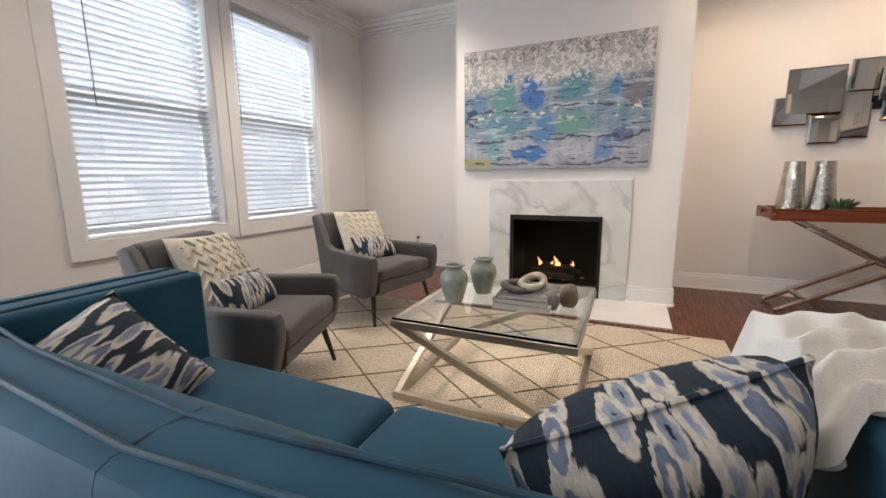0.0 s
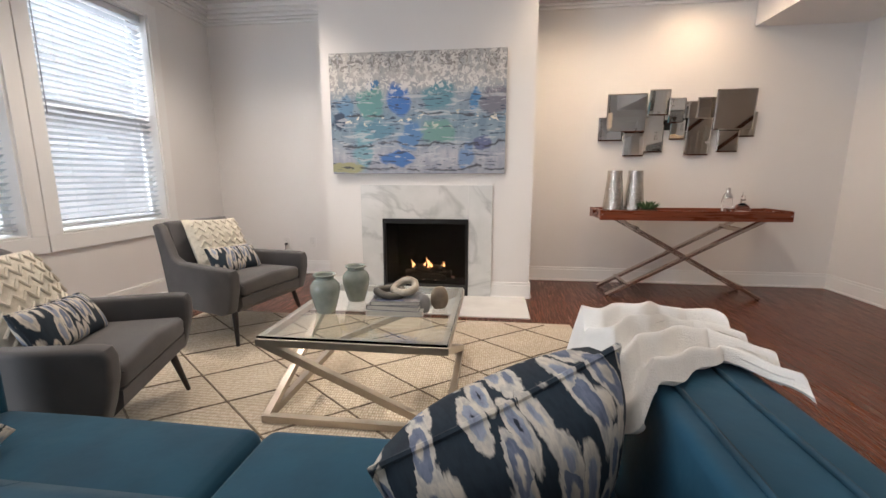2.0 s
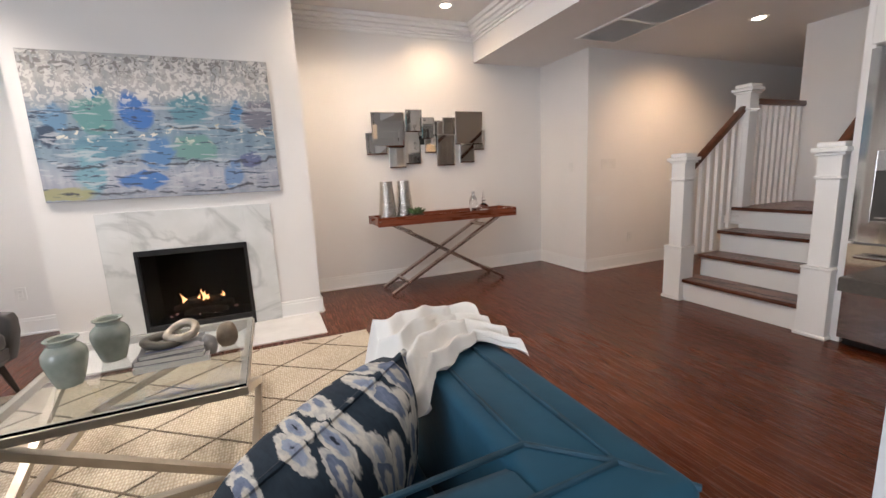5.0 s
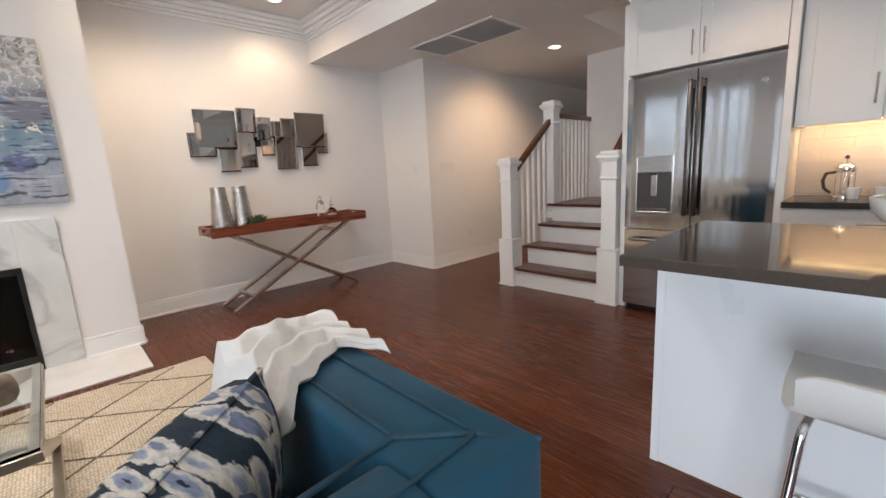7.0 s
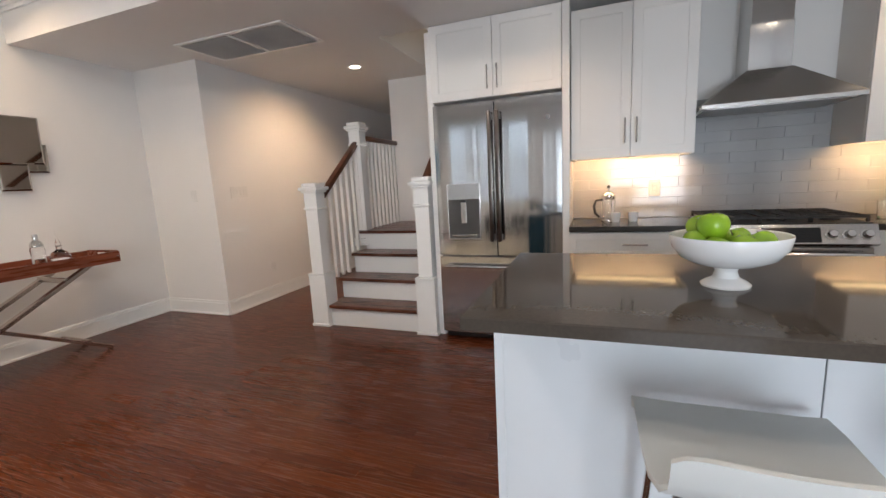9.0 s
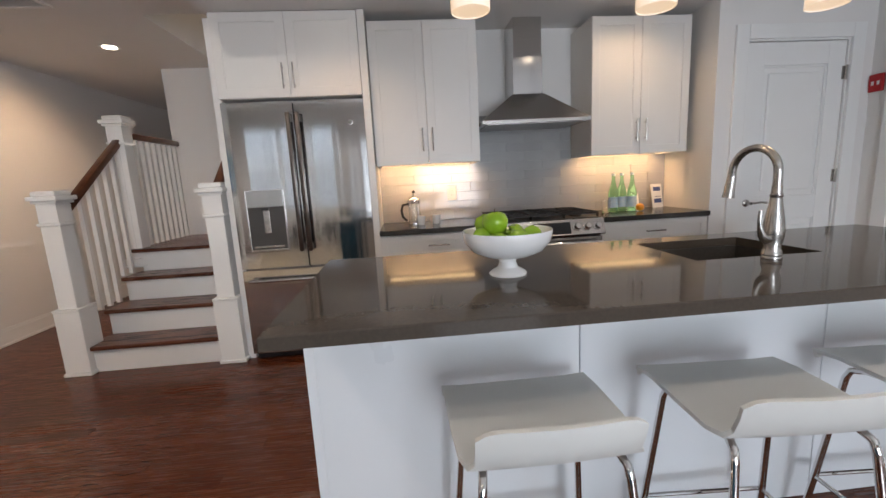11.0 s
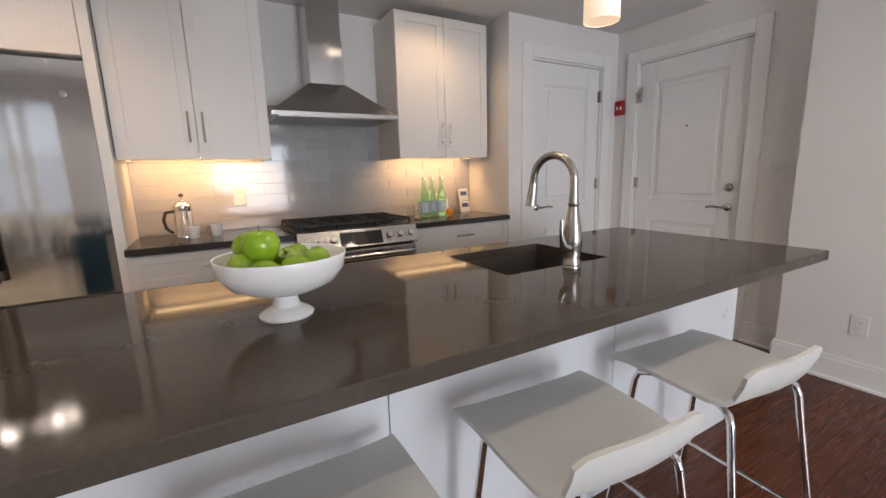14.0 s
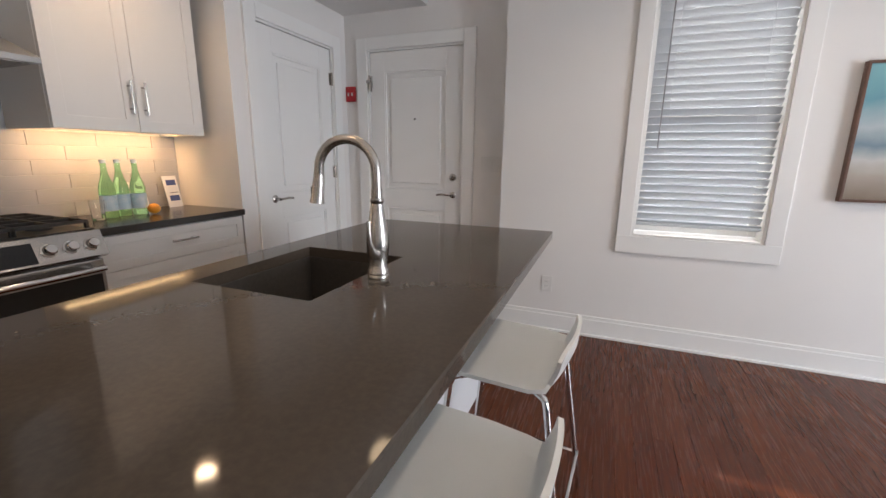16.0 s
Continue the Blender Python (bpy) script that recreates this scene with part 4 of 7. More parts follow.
# ---- console table ----
con = thing("console_table", "mahogany tray console table on crossed polished metal legs", "console table", pose(2.4, 4.78, 0))
cx0, cx1, cy0, cy1, cz = 1.75, 3.37, 4.58, 5.0, 0.75
wpart("tray", bx(cx0 + 0.01, cx1 - 0.01, cy0 + 0.01, cy1 - 0.01, cz, cz + 0.018), MAHOGANY, con)
wpart("tray_rim", bx(cx0, cx1, cy0, cy0 + 0.018, cz - 0.02, cz + 0.07, bevel=0.004), MAHOGANY, con)
wpart("tray_rim", bx(cx0, cx1, cy1 - 0.018, cy1, cz - 0.02, cz + 0.07, bevel=0.004), MAHOGANY, con)
for x in (cx0, cx1 - 0.018):
    bm = bm_new()
    for a, b in ((cy0 + 0.018, cy0 + 0.13), (cy1 - 0.13, cy1 - 0.018)):
        box(bm, x, x + 0.018, a, b, cz - 0.01, cz + 0.075, bevel=0.003)
    box(bm, x, x + 0.018, cy0 + 0.13, cy1 - 0.13, cz - 0.01, cz + 0.025, bevel=0.003)
    box(bm, x, x + 0.018, cy0 + 0.13, cy1 - 0.13, cz + 0.055, cz + 0.075, bevel=0.003)
    wpart("tray_end", bm, MAHOGANY, con)
for y in (cy0 + 0.04, cy1 - 0.04):
    for s, off in ((1, 0.0), (-1, 0.034)):
        bm = bm_new()
        xa, xb = (1.9, 3.1) if s > 0 else (3.22, 1.93)
        bar(bm, (xa if s < 0 else 1.86, y + off, 0.012), (xb if s < 0 else 3.16, y + off, 0.74), 0.028, 0.052, (0, 1, 0), 0.003)
        wpart("leg", bm, POLISHED, con, "polished metal bar")
for x, z in ((2.03, 0.12), (3.05, 0.12), (2.98, 0.65), (2.1, 0.65)):
    bm = bm_new()
    bar(bm, (x, cy0 + 0.03, z), (x, cy1 - 0.02, z), 0.02, 0.04, (0, 0, 1), 0.003)
    wpart("stretcher", bm, POLISHED, con)
for x in (cx0 + 0.02, cx1 - 0.02):
    bm = bm_new()
    lathe(bm, [(0.007, 0), (0.007, 0.004), (0.003, 0.006)], 10)
    wpart("rivet", moved(bm, pose(x, cy0, cz + 0.03, 90)), NICKEL, con)
top = cz + 0.018
for x, y in ((1.925, 4.83), (2.125, 4.87)):
    v = thing("hammered_vase", "tapered silver hammered-metal vase on the console table", "vase", pose(x, y, top), "hammered vases")
    bm = bm_new()
    lathe(bm, [(0.100, 0), (0.101, 0.004), (0.096, 0.06), (0.085, 0.17), (0.073, 0.29), (0.066, 0.385), (0.067, 0.41), (0.063, 0.41), (0.061, 0.385), (0.066, 0.32)], 40)
    part("body", bm, HAMMERED, v, "", True)
pl = thing("succulent_plant", "small green succulent in a rough bark pot", "plant", pose(2.2, 4.7, top))
bm = bm_new()
lathe(bm, [(0.075, 0), (0.082, 0.02), (0.084, 0.05), (0.078, 0.06), (0.07, 0.055), (0.06, 0.045)], 18, squash=0.8)
part("pot", bm, BARK, pl, "rough dark bark pot")
for k in range(22):
    a, lift = k * 2.4, 0.25 + 0.6 * (k / 22)
    ln = 0.11 - 0.05 * k / 22
    bm = bm_new()
    d = Vector((math.cos(a) * (1 - lift * 0.7), math.sin(a) * (1 - lift * 0.7), lift * 0.8)).normalized()
    tube(bm, [Vector((0, 0, 0.05)) + d * ln * s + Vector((0, 0, 0.03 * s * s)) for s in (0.05, 0.3, 0.6, 0.85, 1.0)], 0.012, 6, taper=[0.6, 1.0, 0.9, 0.5, 0.08])
    part("leaf", bm, LEAF, pl, "", True)
tr = thing("drinks_tray", "oval dark mirrored tray on the console table", "tray", pose(3.0, 4.76, top))
bm = bm_new()
lathe(bm, [(0.15, 0), (0.16, 0.006), (0.156, 0.009), (0.15, 0.006), (0.05, 0.005)], 32, squash=0.55)
part("plate", bm, DARKSTEEL, tr, "", True)
sh = thing("cocktail_shaker", "glass cocktail shaker with a silver cap", "shaker", pose(2.93, 4.8, top + 0.007))
bm = bm_new()
lathe(bm, [(0.038, 0), (0.042, 0.01), (0.045, 0.13), (0.04, 0.15)], 24)
part("body", bm, CLEAR, sh, "clear glass", True)
bm = bm_new()
lathe(bm, [(0.042, 0.15), (0.043, 0.165), (0.03, 0.19), (0.019, 0.2), (0.019, 0.235), (0.016, 0.245)], 24)
part("cap", bm, CHROME, sh, "polished silver cap", True)
jg = thing("jigger", "small silver jigger cup on the tray", "jigger", pose(2.9, 4.72, top + 0.007))
bm = bm_new()
lathe(bm, [(0.03, 0), (0.032, 0.004), (0.032, 0.06), (0.029, 0.06), (0.028, 0.01)], 24)
part("cup", bm, CHROME, jg, "", True)
dc = thing("decanter", "clear glass decanter with a tall stopper", "decanter", pose(3.06, 4.79, top + 0.007))
bm = bm_new()
lathe(bm, [(0.035, 0), (0.06, 0.02), (0.068, 0.05), (0.05, 0.085), (0.02, 0.105), (0.016, 0.13), (0.024, 0.14)], 28)
part("body", bm, CLEAR, dc, "", True)
bm = bm_new()
lathe(bm, [(0.014, 0.14), (0.02, 0.155), (0.012, 0.175), (0.007, 0.21), (0.003, 0.25)], 16)
part("stopper", bm, CLEAR, dc, "", True)

# ---- sofa ----
so = thing("sofa", "teal velvet two-seat sofa with high arms and piped seams", "sofa", pose(0.21, 1.3, 0))
SX0, SX1, SEAM, ST = -0.905, 1.312, 0.165, 0.735


def soft_prism(outline, y0, y1, bulge=0.0, seg=10):
    """An outline of (y, z) pairs swept along x, swelling a little between its ends."""
    bm = bm_new()
    rings = []
    for i in range(seg + 1):
        u = i / seg
        s = 1 - (2 * u - 1) ** 6
        cyy = sum(p[0] for p in outline) / len(outline)
        czz = sum(p[1] for p in outline) / len(outline)
        k = 1.0 + bulge * s
        rings.append([bm.verts.new((y0 + (y1 - y0) * u, cyy + (y - cyy) * k, czz + (z - czz) * k)) for y, z in outline])
    n = len(outline)
    for a, b in zip(rings, rings[1:]):
        for i in range(n):
            bm.faces.new((a[i], a[(i + 1) % n], b[(i + 1) % n], b[i]))
    bm.faces.new(rings[0][::-1])
    bm.faces.new(rings[-1])
    bmesh.ops.recalc_face_normals(bm, faces=bm.faces)
    return bm


back_line = [(0.915, 0.13), (0.915, 0.40), (0.915, ST - 0.03), (0.922, ST - 0.008), (0.94, ST), (1.0, ST + 0.006), (1.07, ST), (1.10, ST - 0.015), (1.12, ST - 0.06), (1.17, 0.5), (1.18, 0.13)]
wpart("back_section", soft_prism(back_line, SX0 + 0.2355, SEAM - 0.001), VELVET, so, "", True)
wpart("back_section", soft_prism(back_line, SEAM + 0.001, SX1 - 0.2355), VELVET, so, "", True)
for x0, x1, inner in ((SX0, SX0 + 0.235, 1), (SX1 - 0.235, SX1, -1)):
    bm = box(bm_new(), x0, x1, 0.92, 1.67, 0.13, ST + (0.004 if inner < 0 else 0.016), bevel=0.022, seg=4)
    wpart("arm", bm, VELVET, so, "", True)
bm = bx(SX0 + 0.02, SX1 - 0.02, 0.94, 1.64, 0.11, 0.30, bevel=0.01)
wpart("base", bm, VELVET, so)
for x0, x1 in ((SX0 + 0.238, SEAM - 0.002), (SEAM + 0.002, SX1 - 0.238)):
    bm = box(bm_new(), x0, x1, 1.14, 1.665, 0.30, 0.44, bevel=0.045, seg=4)
    bmesh.ops.subdivide_edges(bm, edges=bm.edges, cuts=2, use_grid_fill=True)
    for v in bm.verts:
        u, w = (v.co.x - x0) / (x1 - x0) * 2 - 1, (v.co.y - 1.14) / 0.525 * 2 - 1
        if v.co.z > 0.41:
            v.co.z += 0.028 * max(1 - u * u, 0) * max(1 - w * w, 0) + 0.004 * noise.noise((v.co.x * 9, v.co.y * 9, 1))
    wpart("seat_cushion", bm, VELVET, so, "", True)
zt = ST + 0.006
o, i2 = 0.082, 0.19
lines = [[(SX1 - o, 1.64, zt), (SX1 - o, 1.2, zt + 0.002), (SX1 - o, 1.012, zt), (0.6, 0.985, zt + 0.006), (SEAM, 0.957, zt - 0.003), (-0.4, 0.98, zt + 0.006), (SX0 + o, 1.012, zt + 0.012), (SX0 + o, 1.64, zt + 0.012)],
         [(SX1 - i2, 1.64, zt), (SX1 - i2, 1.2, zt + 0.002), (SX1 - i2, 1.115, zt), (0.6, 1.078, zt + 0.002), (SEAM, 1.042, zt - 0.004), (-0.4, 1.07, zt + 0.002), (SX0 + i2, 1.105, zt + 0.012), (SX0 + i2, 1.64, zt + 0.012)],
         [(SX1 - o, 1.012, zt), (SX1 - i2, 1.115, zt)], [(SX0 + o, 1.012, zt), (SX0 + i2, 1.105, zt)], [(SEAM, 0.957, ST + 0.001), (SEAM, 1.042, ST + 0.001)],
         [(SX1 - 0.004, 0.926, zt - 0.012), (SX1 - o, 1.012, zt)], [(SX0 + 0.004, 0.926, zt - 0.012), (SX0 + o, 1.012, zt)]]
for ln in lines:
    bm = bm_new()
    tube(bm, ln, 0.0058, 8)
    wpart("piping", bm, PIPING, so, "raised velvet piping", True)
for x, y in ((SX0 + 0.08, 0.97), (SX1 - 0.08, 0.97), (SX0 + 0.08, 1.59), (SX1 - 0.08, 1.59)):
    bm = bm_new()
    tube(bm, [(x, y, 0.012), (x, y, 0.115)], 0.026, 10, taper=[0.6, 1.0])
    wpart("leg", bm, ESPRESSO, so)


def pillow(name, label, category, m, w, h, t, mat, pipe=None, pinch=0.07, group=""):
    p = thing(name, label, category, m, group)
    bm = bm_new()
    cushion(bm, w, h, t, 0.42, 18, pinch)
    part("cover", bm, mat, p, "", True)
    pts = []
    for s in range(40):
        a = s / 40 * 4
        side, u = int(a), (a - int(a)) * 2 - 1
        x, y = [(u, -1), (1, u), (-u, 1), (-1, -u)][side]
        k = 1 - pinch * ((1 - y * y) * abs(x) ** 3 + (1 - x * x) * abs(y) ** 3)
        pts.append((x * w / 2 * k, y * h / 2 * k, 0))
    bm = bm_new()
    tube(bm, pts, 0.006, 6, closed=True)
    part("piping", bm, pipe or mat, p, "", True)
    return p


def frame_of(origin, right, normal):
    """A pose whose x runs along right and whose z runs along normal."""
    z = Vector(normal).normalized()
    x = Vector(right)
    x = (x - z * x.dot(z)).normalized()
    m = Matrix((x, z.cross(x), z)).transposed().to_4x4()
    m.translation = origin
    return m


pillow("throw_pillow", "square navy, blue and cream ikat print pillow on the sofa", "pillow", frame_of((0.825, 1.382, 0.58), (0.82, 0.47, 0.32), (-0.5, 0.8, 0.35)), 0.445, 0.43, 0.25, IKAT, pinch=0.04, group="ikat pillows")
pillow("throw_pillow", "square navy and cream floral pillow in the sofa corner", "pillow", frame_of((-0.525, 1.25, 0.552), (0.68, 0.30, -0.70), (0.72, -0.30, 0.62)), 0.38, 0.37, 0.22, IKAT, pinch=0.05, group="ikat pillows")

# ---- throw over the sofa arm ----
bm = bm_new()
NU, NV = 104, 96
AX0, AX1, AT = SX1 - 0.235, SX1, 0.752      # the arm's faces and top


def fold_height(v, x):
    """Rolled edge, two long folds and a heap at the far end."""
    w = 0.06 * noise.noise((x * 5.5, v * 2.5, 3.0))
    z = 0.0
    for at, wide, tall in ((0.08, 0.06, 0.046), (0.29, 0.065, 0.066), (0.48, 0.05, 0.052), (0.66, 0.10, 0.078), (0.85, 0.08, 0.05)):
        k = tall * (0.9 + 0.35 * noise.noise((x * 6.0, at * 9, 1.0))) * (1 - 2.2 * max(x - 1.17, 0))
        z += k * math.exp(-((v + w - at) / wide) ** 2)
    return z


grid = []
for i in range(NU + 1):
    u = i / NU
    row = []
    for j in range(NV + 1):
        v = j / NV
        s = -0.115 + u * (0.362 + 0.03 * v)  # along the cloth, across the arm, from its inner edge
        over = max(s - (AX1 - AX0) - 0.012, 0)
        x = AX0 + min(s, AX1 - AX0 + 0.012)
        near = (0.442 + 0.61 * x) / 0.79
        if x > 1.25:
            near = 1.525 - (x - 1.25) * 1.7
        if x < 1.045:
            near += (1.045 - x) ** 1.3 * 4.5
        y = near + over * 0.25 + (1.83 - near) * v + 0.008 * math.sin(i * 0.23)
        z = AT - over
        inner = max(AX0 - x, 0)
        z -= min(inner, 0.07) * (1.5 * max(1 - 2.2 * v, 0) + 0.2) + max(inner - 0.075, 0) * 4.5 * min(v * 2, 1)
        h = fold_height(v, x)
        past = max(y - 1.70, 0)
        z -= past ** 1.4 * 3.2
        lump = 0.007 * noise.noise((x * 15, y * 15, 7))
        side = min(over / 0.04, 1)
        row.append(bm.verts.new((x + side * (h * 0.35 + 0.008) + lump, y + lump, z + h * (1 - 0.5 * side) + lump)))
    grid.append(row)
for i in range(NU):
    for j in range(NV):
        bm.faces.new((grid[i][j], grid[i + 1][j], grid[i + 1][j + 1], grid[i][j + 1]))
bmesh.ops.recalc_face_normals(bm, faces=bm.faces)
bm.normal_update()
under = [[bm.verts.new(v.co - v.normal * 0.016) for v in row] for row in grid]
for i in range(NU):
    for j in range(NV):
        bm.faces.new((under[i][j + 1], under[i + 1][j + 1], under[i + 1][j], under[i][j]))
rim_a = [grid[i][0] for i in range(NU)] + [grid[NU][j] for j in range(NV)] + [grid[i][NV] for i in range(NU, 0, -1)] + [grid[0][j] for j in range(NV, 0, -1)]
rim_b = [under[i][0] for i in range(NU)] + [under[NU][j] for j in range(NV)] + [under[i][NV] for i in range(NU, 0, -1)] + [under[0][j] for j in range(NV, 0, -1)]
for k in range(len(rim_a)):
    q = (k + 1) % len(rim_a)
    bm.faces.new((rim_a[k], rim_b[k], rim_b[q], rim_a[q]))
bmesh.ops.recalc_face_normals(bm, faces=bm.faces)
th = thing("throw_blanket", "rumpled white fleece throw draped over the sofa arm", "blanket", pose(1.15, 1.5, 0.74))
wpart("fleece", bm, FLEECE, th, "", True)

# ---- rug ----
rug = thing("rug", "cream jute rug with dark braided diamond lines", "rug", pose(-0.1, 2.45, 0))
RX0, RX1, RY0, RY1 = -1.6, 1.38, 1.05, 3.76
wpart("weave", bx(RX0, RX1, RY0, RY1, 0.001, 0.012, bevel=0.004), JUTE, rug)
bm = bm_new()
PX, PY = 0.62, 0.47
for s in (1, -1):
    for k in range(-14, 15):
        pts = []
        for q in range(0, 61):
            x = RX0 + (RX1 - RX0) * q / 60
            y = 2.43 + s * (x - 0.1) * PY / PX + k * PY
            if RY0 + 0.02 < y < RY1 - 0.02:
                pts.append((x, y, 0.0125 + 0.0012 * math.sin(q * 2.6)))
        if len(pts) > 2:
            tube(bm, pts, 0.0052, 5)
tagged(wpart("braid", bm, RUGLINE, rug, "dark braided lines"), kind="stuff")

# ---- coffee table ----
ct = thing("coffee_table", "square glass coffee table on a twisted champagne-steel frame", "coffee table", pose(0.165, 2.76, 0.012))
x0, x1, y0, y1, zt = -0.235, 0.592, 2.30, 3.19, 0.40
bm = bm_new()
for a, b in (((x0, y0), (x1, y0)), ((x1, y0), (x1, y1)), ((x1, y1), (x0, y1)), ((x0, y1), (x0, y0))):
    d = Vector((b[0] - a[0], b[1] - a[1], 0)).normalized() * 0.017
    bar(bm, (a[0] - d.x, a[1] - d.y, zt), (b[0] - d.x, b[1] - d.y, zt), 0.034, 0.034, (0, 0, 1), 0.002)
wpart("top_frame", bm, CHAMPAGNE, ct)
bm = bm_new()
for a, b in (((x0, y0), (x1, y0)), ((x1, y0), (x1, y1)), ((x1, y1), (x0, y1)), ((x0, y1), (x0, y0))):
    d = Vector((b[0] - a[0], b[1] - a[1], 0)).normalized() * 0.017
    bar(bm, (a[0] - d.x, a[1] - d.y, 0.030), (b[0] - d.x, b[1] - d.y, 0.030), 0.034, 0.034, (0, 0, 1), 0.002)
wpart("floor_frame", bm, CHAMPAGNE, ct)
for a, b in (((x0, y0, zt), (x1, y0, 0.03)), ((x1, y0, zt), (x1, y1, 0.03)), ((x1, y1, zt), (x0, y1, 0.03)), ((x0, y1, zt), (x0, y0, 0.03))):
    bm = bm_new()
    bar(bm, a, b, 0.034, 0.034, (0, 1, 0.001) if a[1] == b[1] else (1, 0, 0.001), 0.002)
    wpart("leg", bm, CHAMPAGNE, ct)
g = wpart("glass_top", bx(x0 - 0.012, x1 + 0.012, y0 - 0.012, y1 + 0.012, zt + 0.018, zt + 0.030, bevel=0.002), TABLEGLASS, ct, "clear glass top with green edges")
g.visible_shadow = False
gt = zt + 0.0305
for x, y, s in ((-0.07, 2.64, 0.84), (0.02, 2.86, 0.84)):
    v = thing("ceramic_vase", "celadon green crackle-glazed ceramic vase on the coffee table", "vase", pose(x, y, gt), "ceramic vases")
    bm = bm_new()
    lathe(bm, [(r * s, h * s) for r, h in [(0.052, 0), (0.056, 0.006), (0.064, 0.03), (0.08, 0.09), (0.09, 0.14), (0.086, 0.175), (0.068, 0.198), (0.054, 0.208), (0.054, 0.222), (0.068, 0.232), (0.07, 0.238), (0.064, 0.242), (0.05, 0.236), (0.046, 0.21), (0.05, 0.19)]], 36)
    part("body", bm, CELADON, v, "", True)
for k, (w, d, h, z, rz, mat) in enumerate(((0.29, 0.22, 0.026, 0, 4, BOOKPALE), (0.27, 0.21, 0.024, 0.0265, -2, BOOKGREY), (0.25, 0.19, 0.02, 0.051, 5, BOOKGREY))):
    b = thing("magazine_book", ("pale" if mat is BOOKPALE else "dark grey") + " softcover book in a stack on the glass table", "book", pose(0.29, 2.72, gt + z, 0, 0, rz), "stacked books")
    part("pages", bx(-w / 2 + 0.004, w / 2 - 0.004, -d / 2 + 0.004, d / 2 - 0.004, 0.002, h - 0.002), PAGES, b)
    bm = bx(-w / 2, w / 2, -d / 2, d / 2, 0, 0.002)
    box(bm, -w / 2, w / 2, -d / 2, d / 2, h - 0.002, h)
    box(bm, -w / 2, -w / 2 + 0.002, -d / 2, d / 2, 0.002, h - 0.002)
    part("cover", bm, mat, b)
    if k == 2:
        for q in range(4):
            part("print_bar", bx(-0.10, 0.04 - 0.03 * (q % 2), -0.07 + q * 0.03, -0.06 + q * 0.03, h, h + 0.0006), PAPER if q % 2 else BLUEPRINT, b)
kn = thing("knot_ornament", "two interlocked pewter rings resting on the books", "ornament", pose(0.28, 2.72, gt + 0.0715))
for mat, m, R in ((KNOTMETAL, pose(-0.03, 0, 0.024, 8, 4, 0), 0.068), (KNOTPALE, pose(0.045, 0.02, 0.047, 24, -14, 20), 0.058)):
    bm = bm_new()
    tube(bm, [(R * math.cos(a / 24 * math.tau), R * 0.8 * math.sin(a / 24 * math.tau), 0.006 * math.sin(a / 24 * math.tau * 2)) for a in range(24)], 0.02, 10, closed=True)
    part("ring", moved(bm, m), mat, kn, "", True)
for x, y, mat, s in ((0.43, 2.70, GREYSTONE, 0.95), (0.505, 2.78, STONE, 1.15)):
    bm = bm_new()
    bmesh.ops.create_icosphere(bm, subdivisions=3, radius=1.0)
    for v in bm.verts:
        n = 1 + 0.12 * noise.noise(v.co * 1.6 + Vector((x * 9, y, 0)))
        v.co = Vector((v.co.x * 0.042 * n, v.co.y * 0.028 * n, max(v.co.z, -0.72) * 0.062 * n + 0.044)) * s
    flat = thing("stone_bookend", ("grey" if mat is GREYSTONE else "tan") + " banded upright stone on the glass table", "stone", pose(x, y, gt, 0, 0, 20), "stones")
    part("stone", bm, mat, flat, "", True)

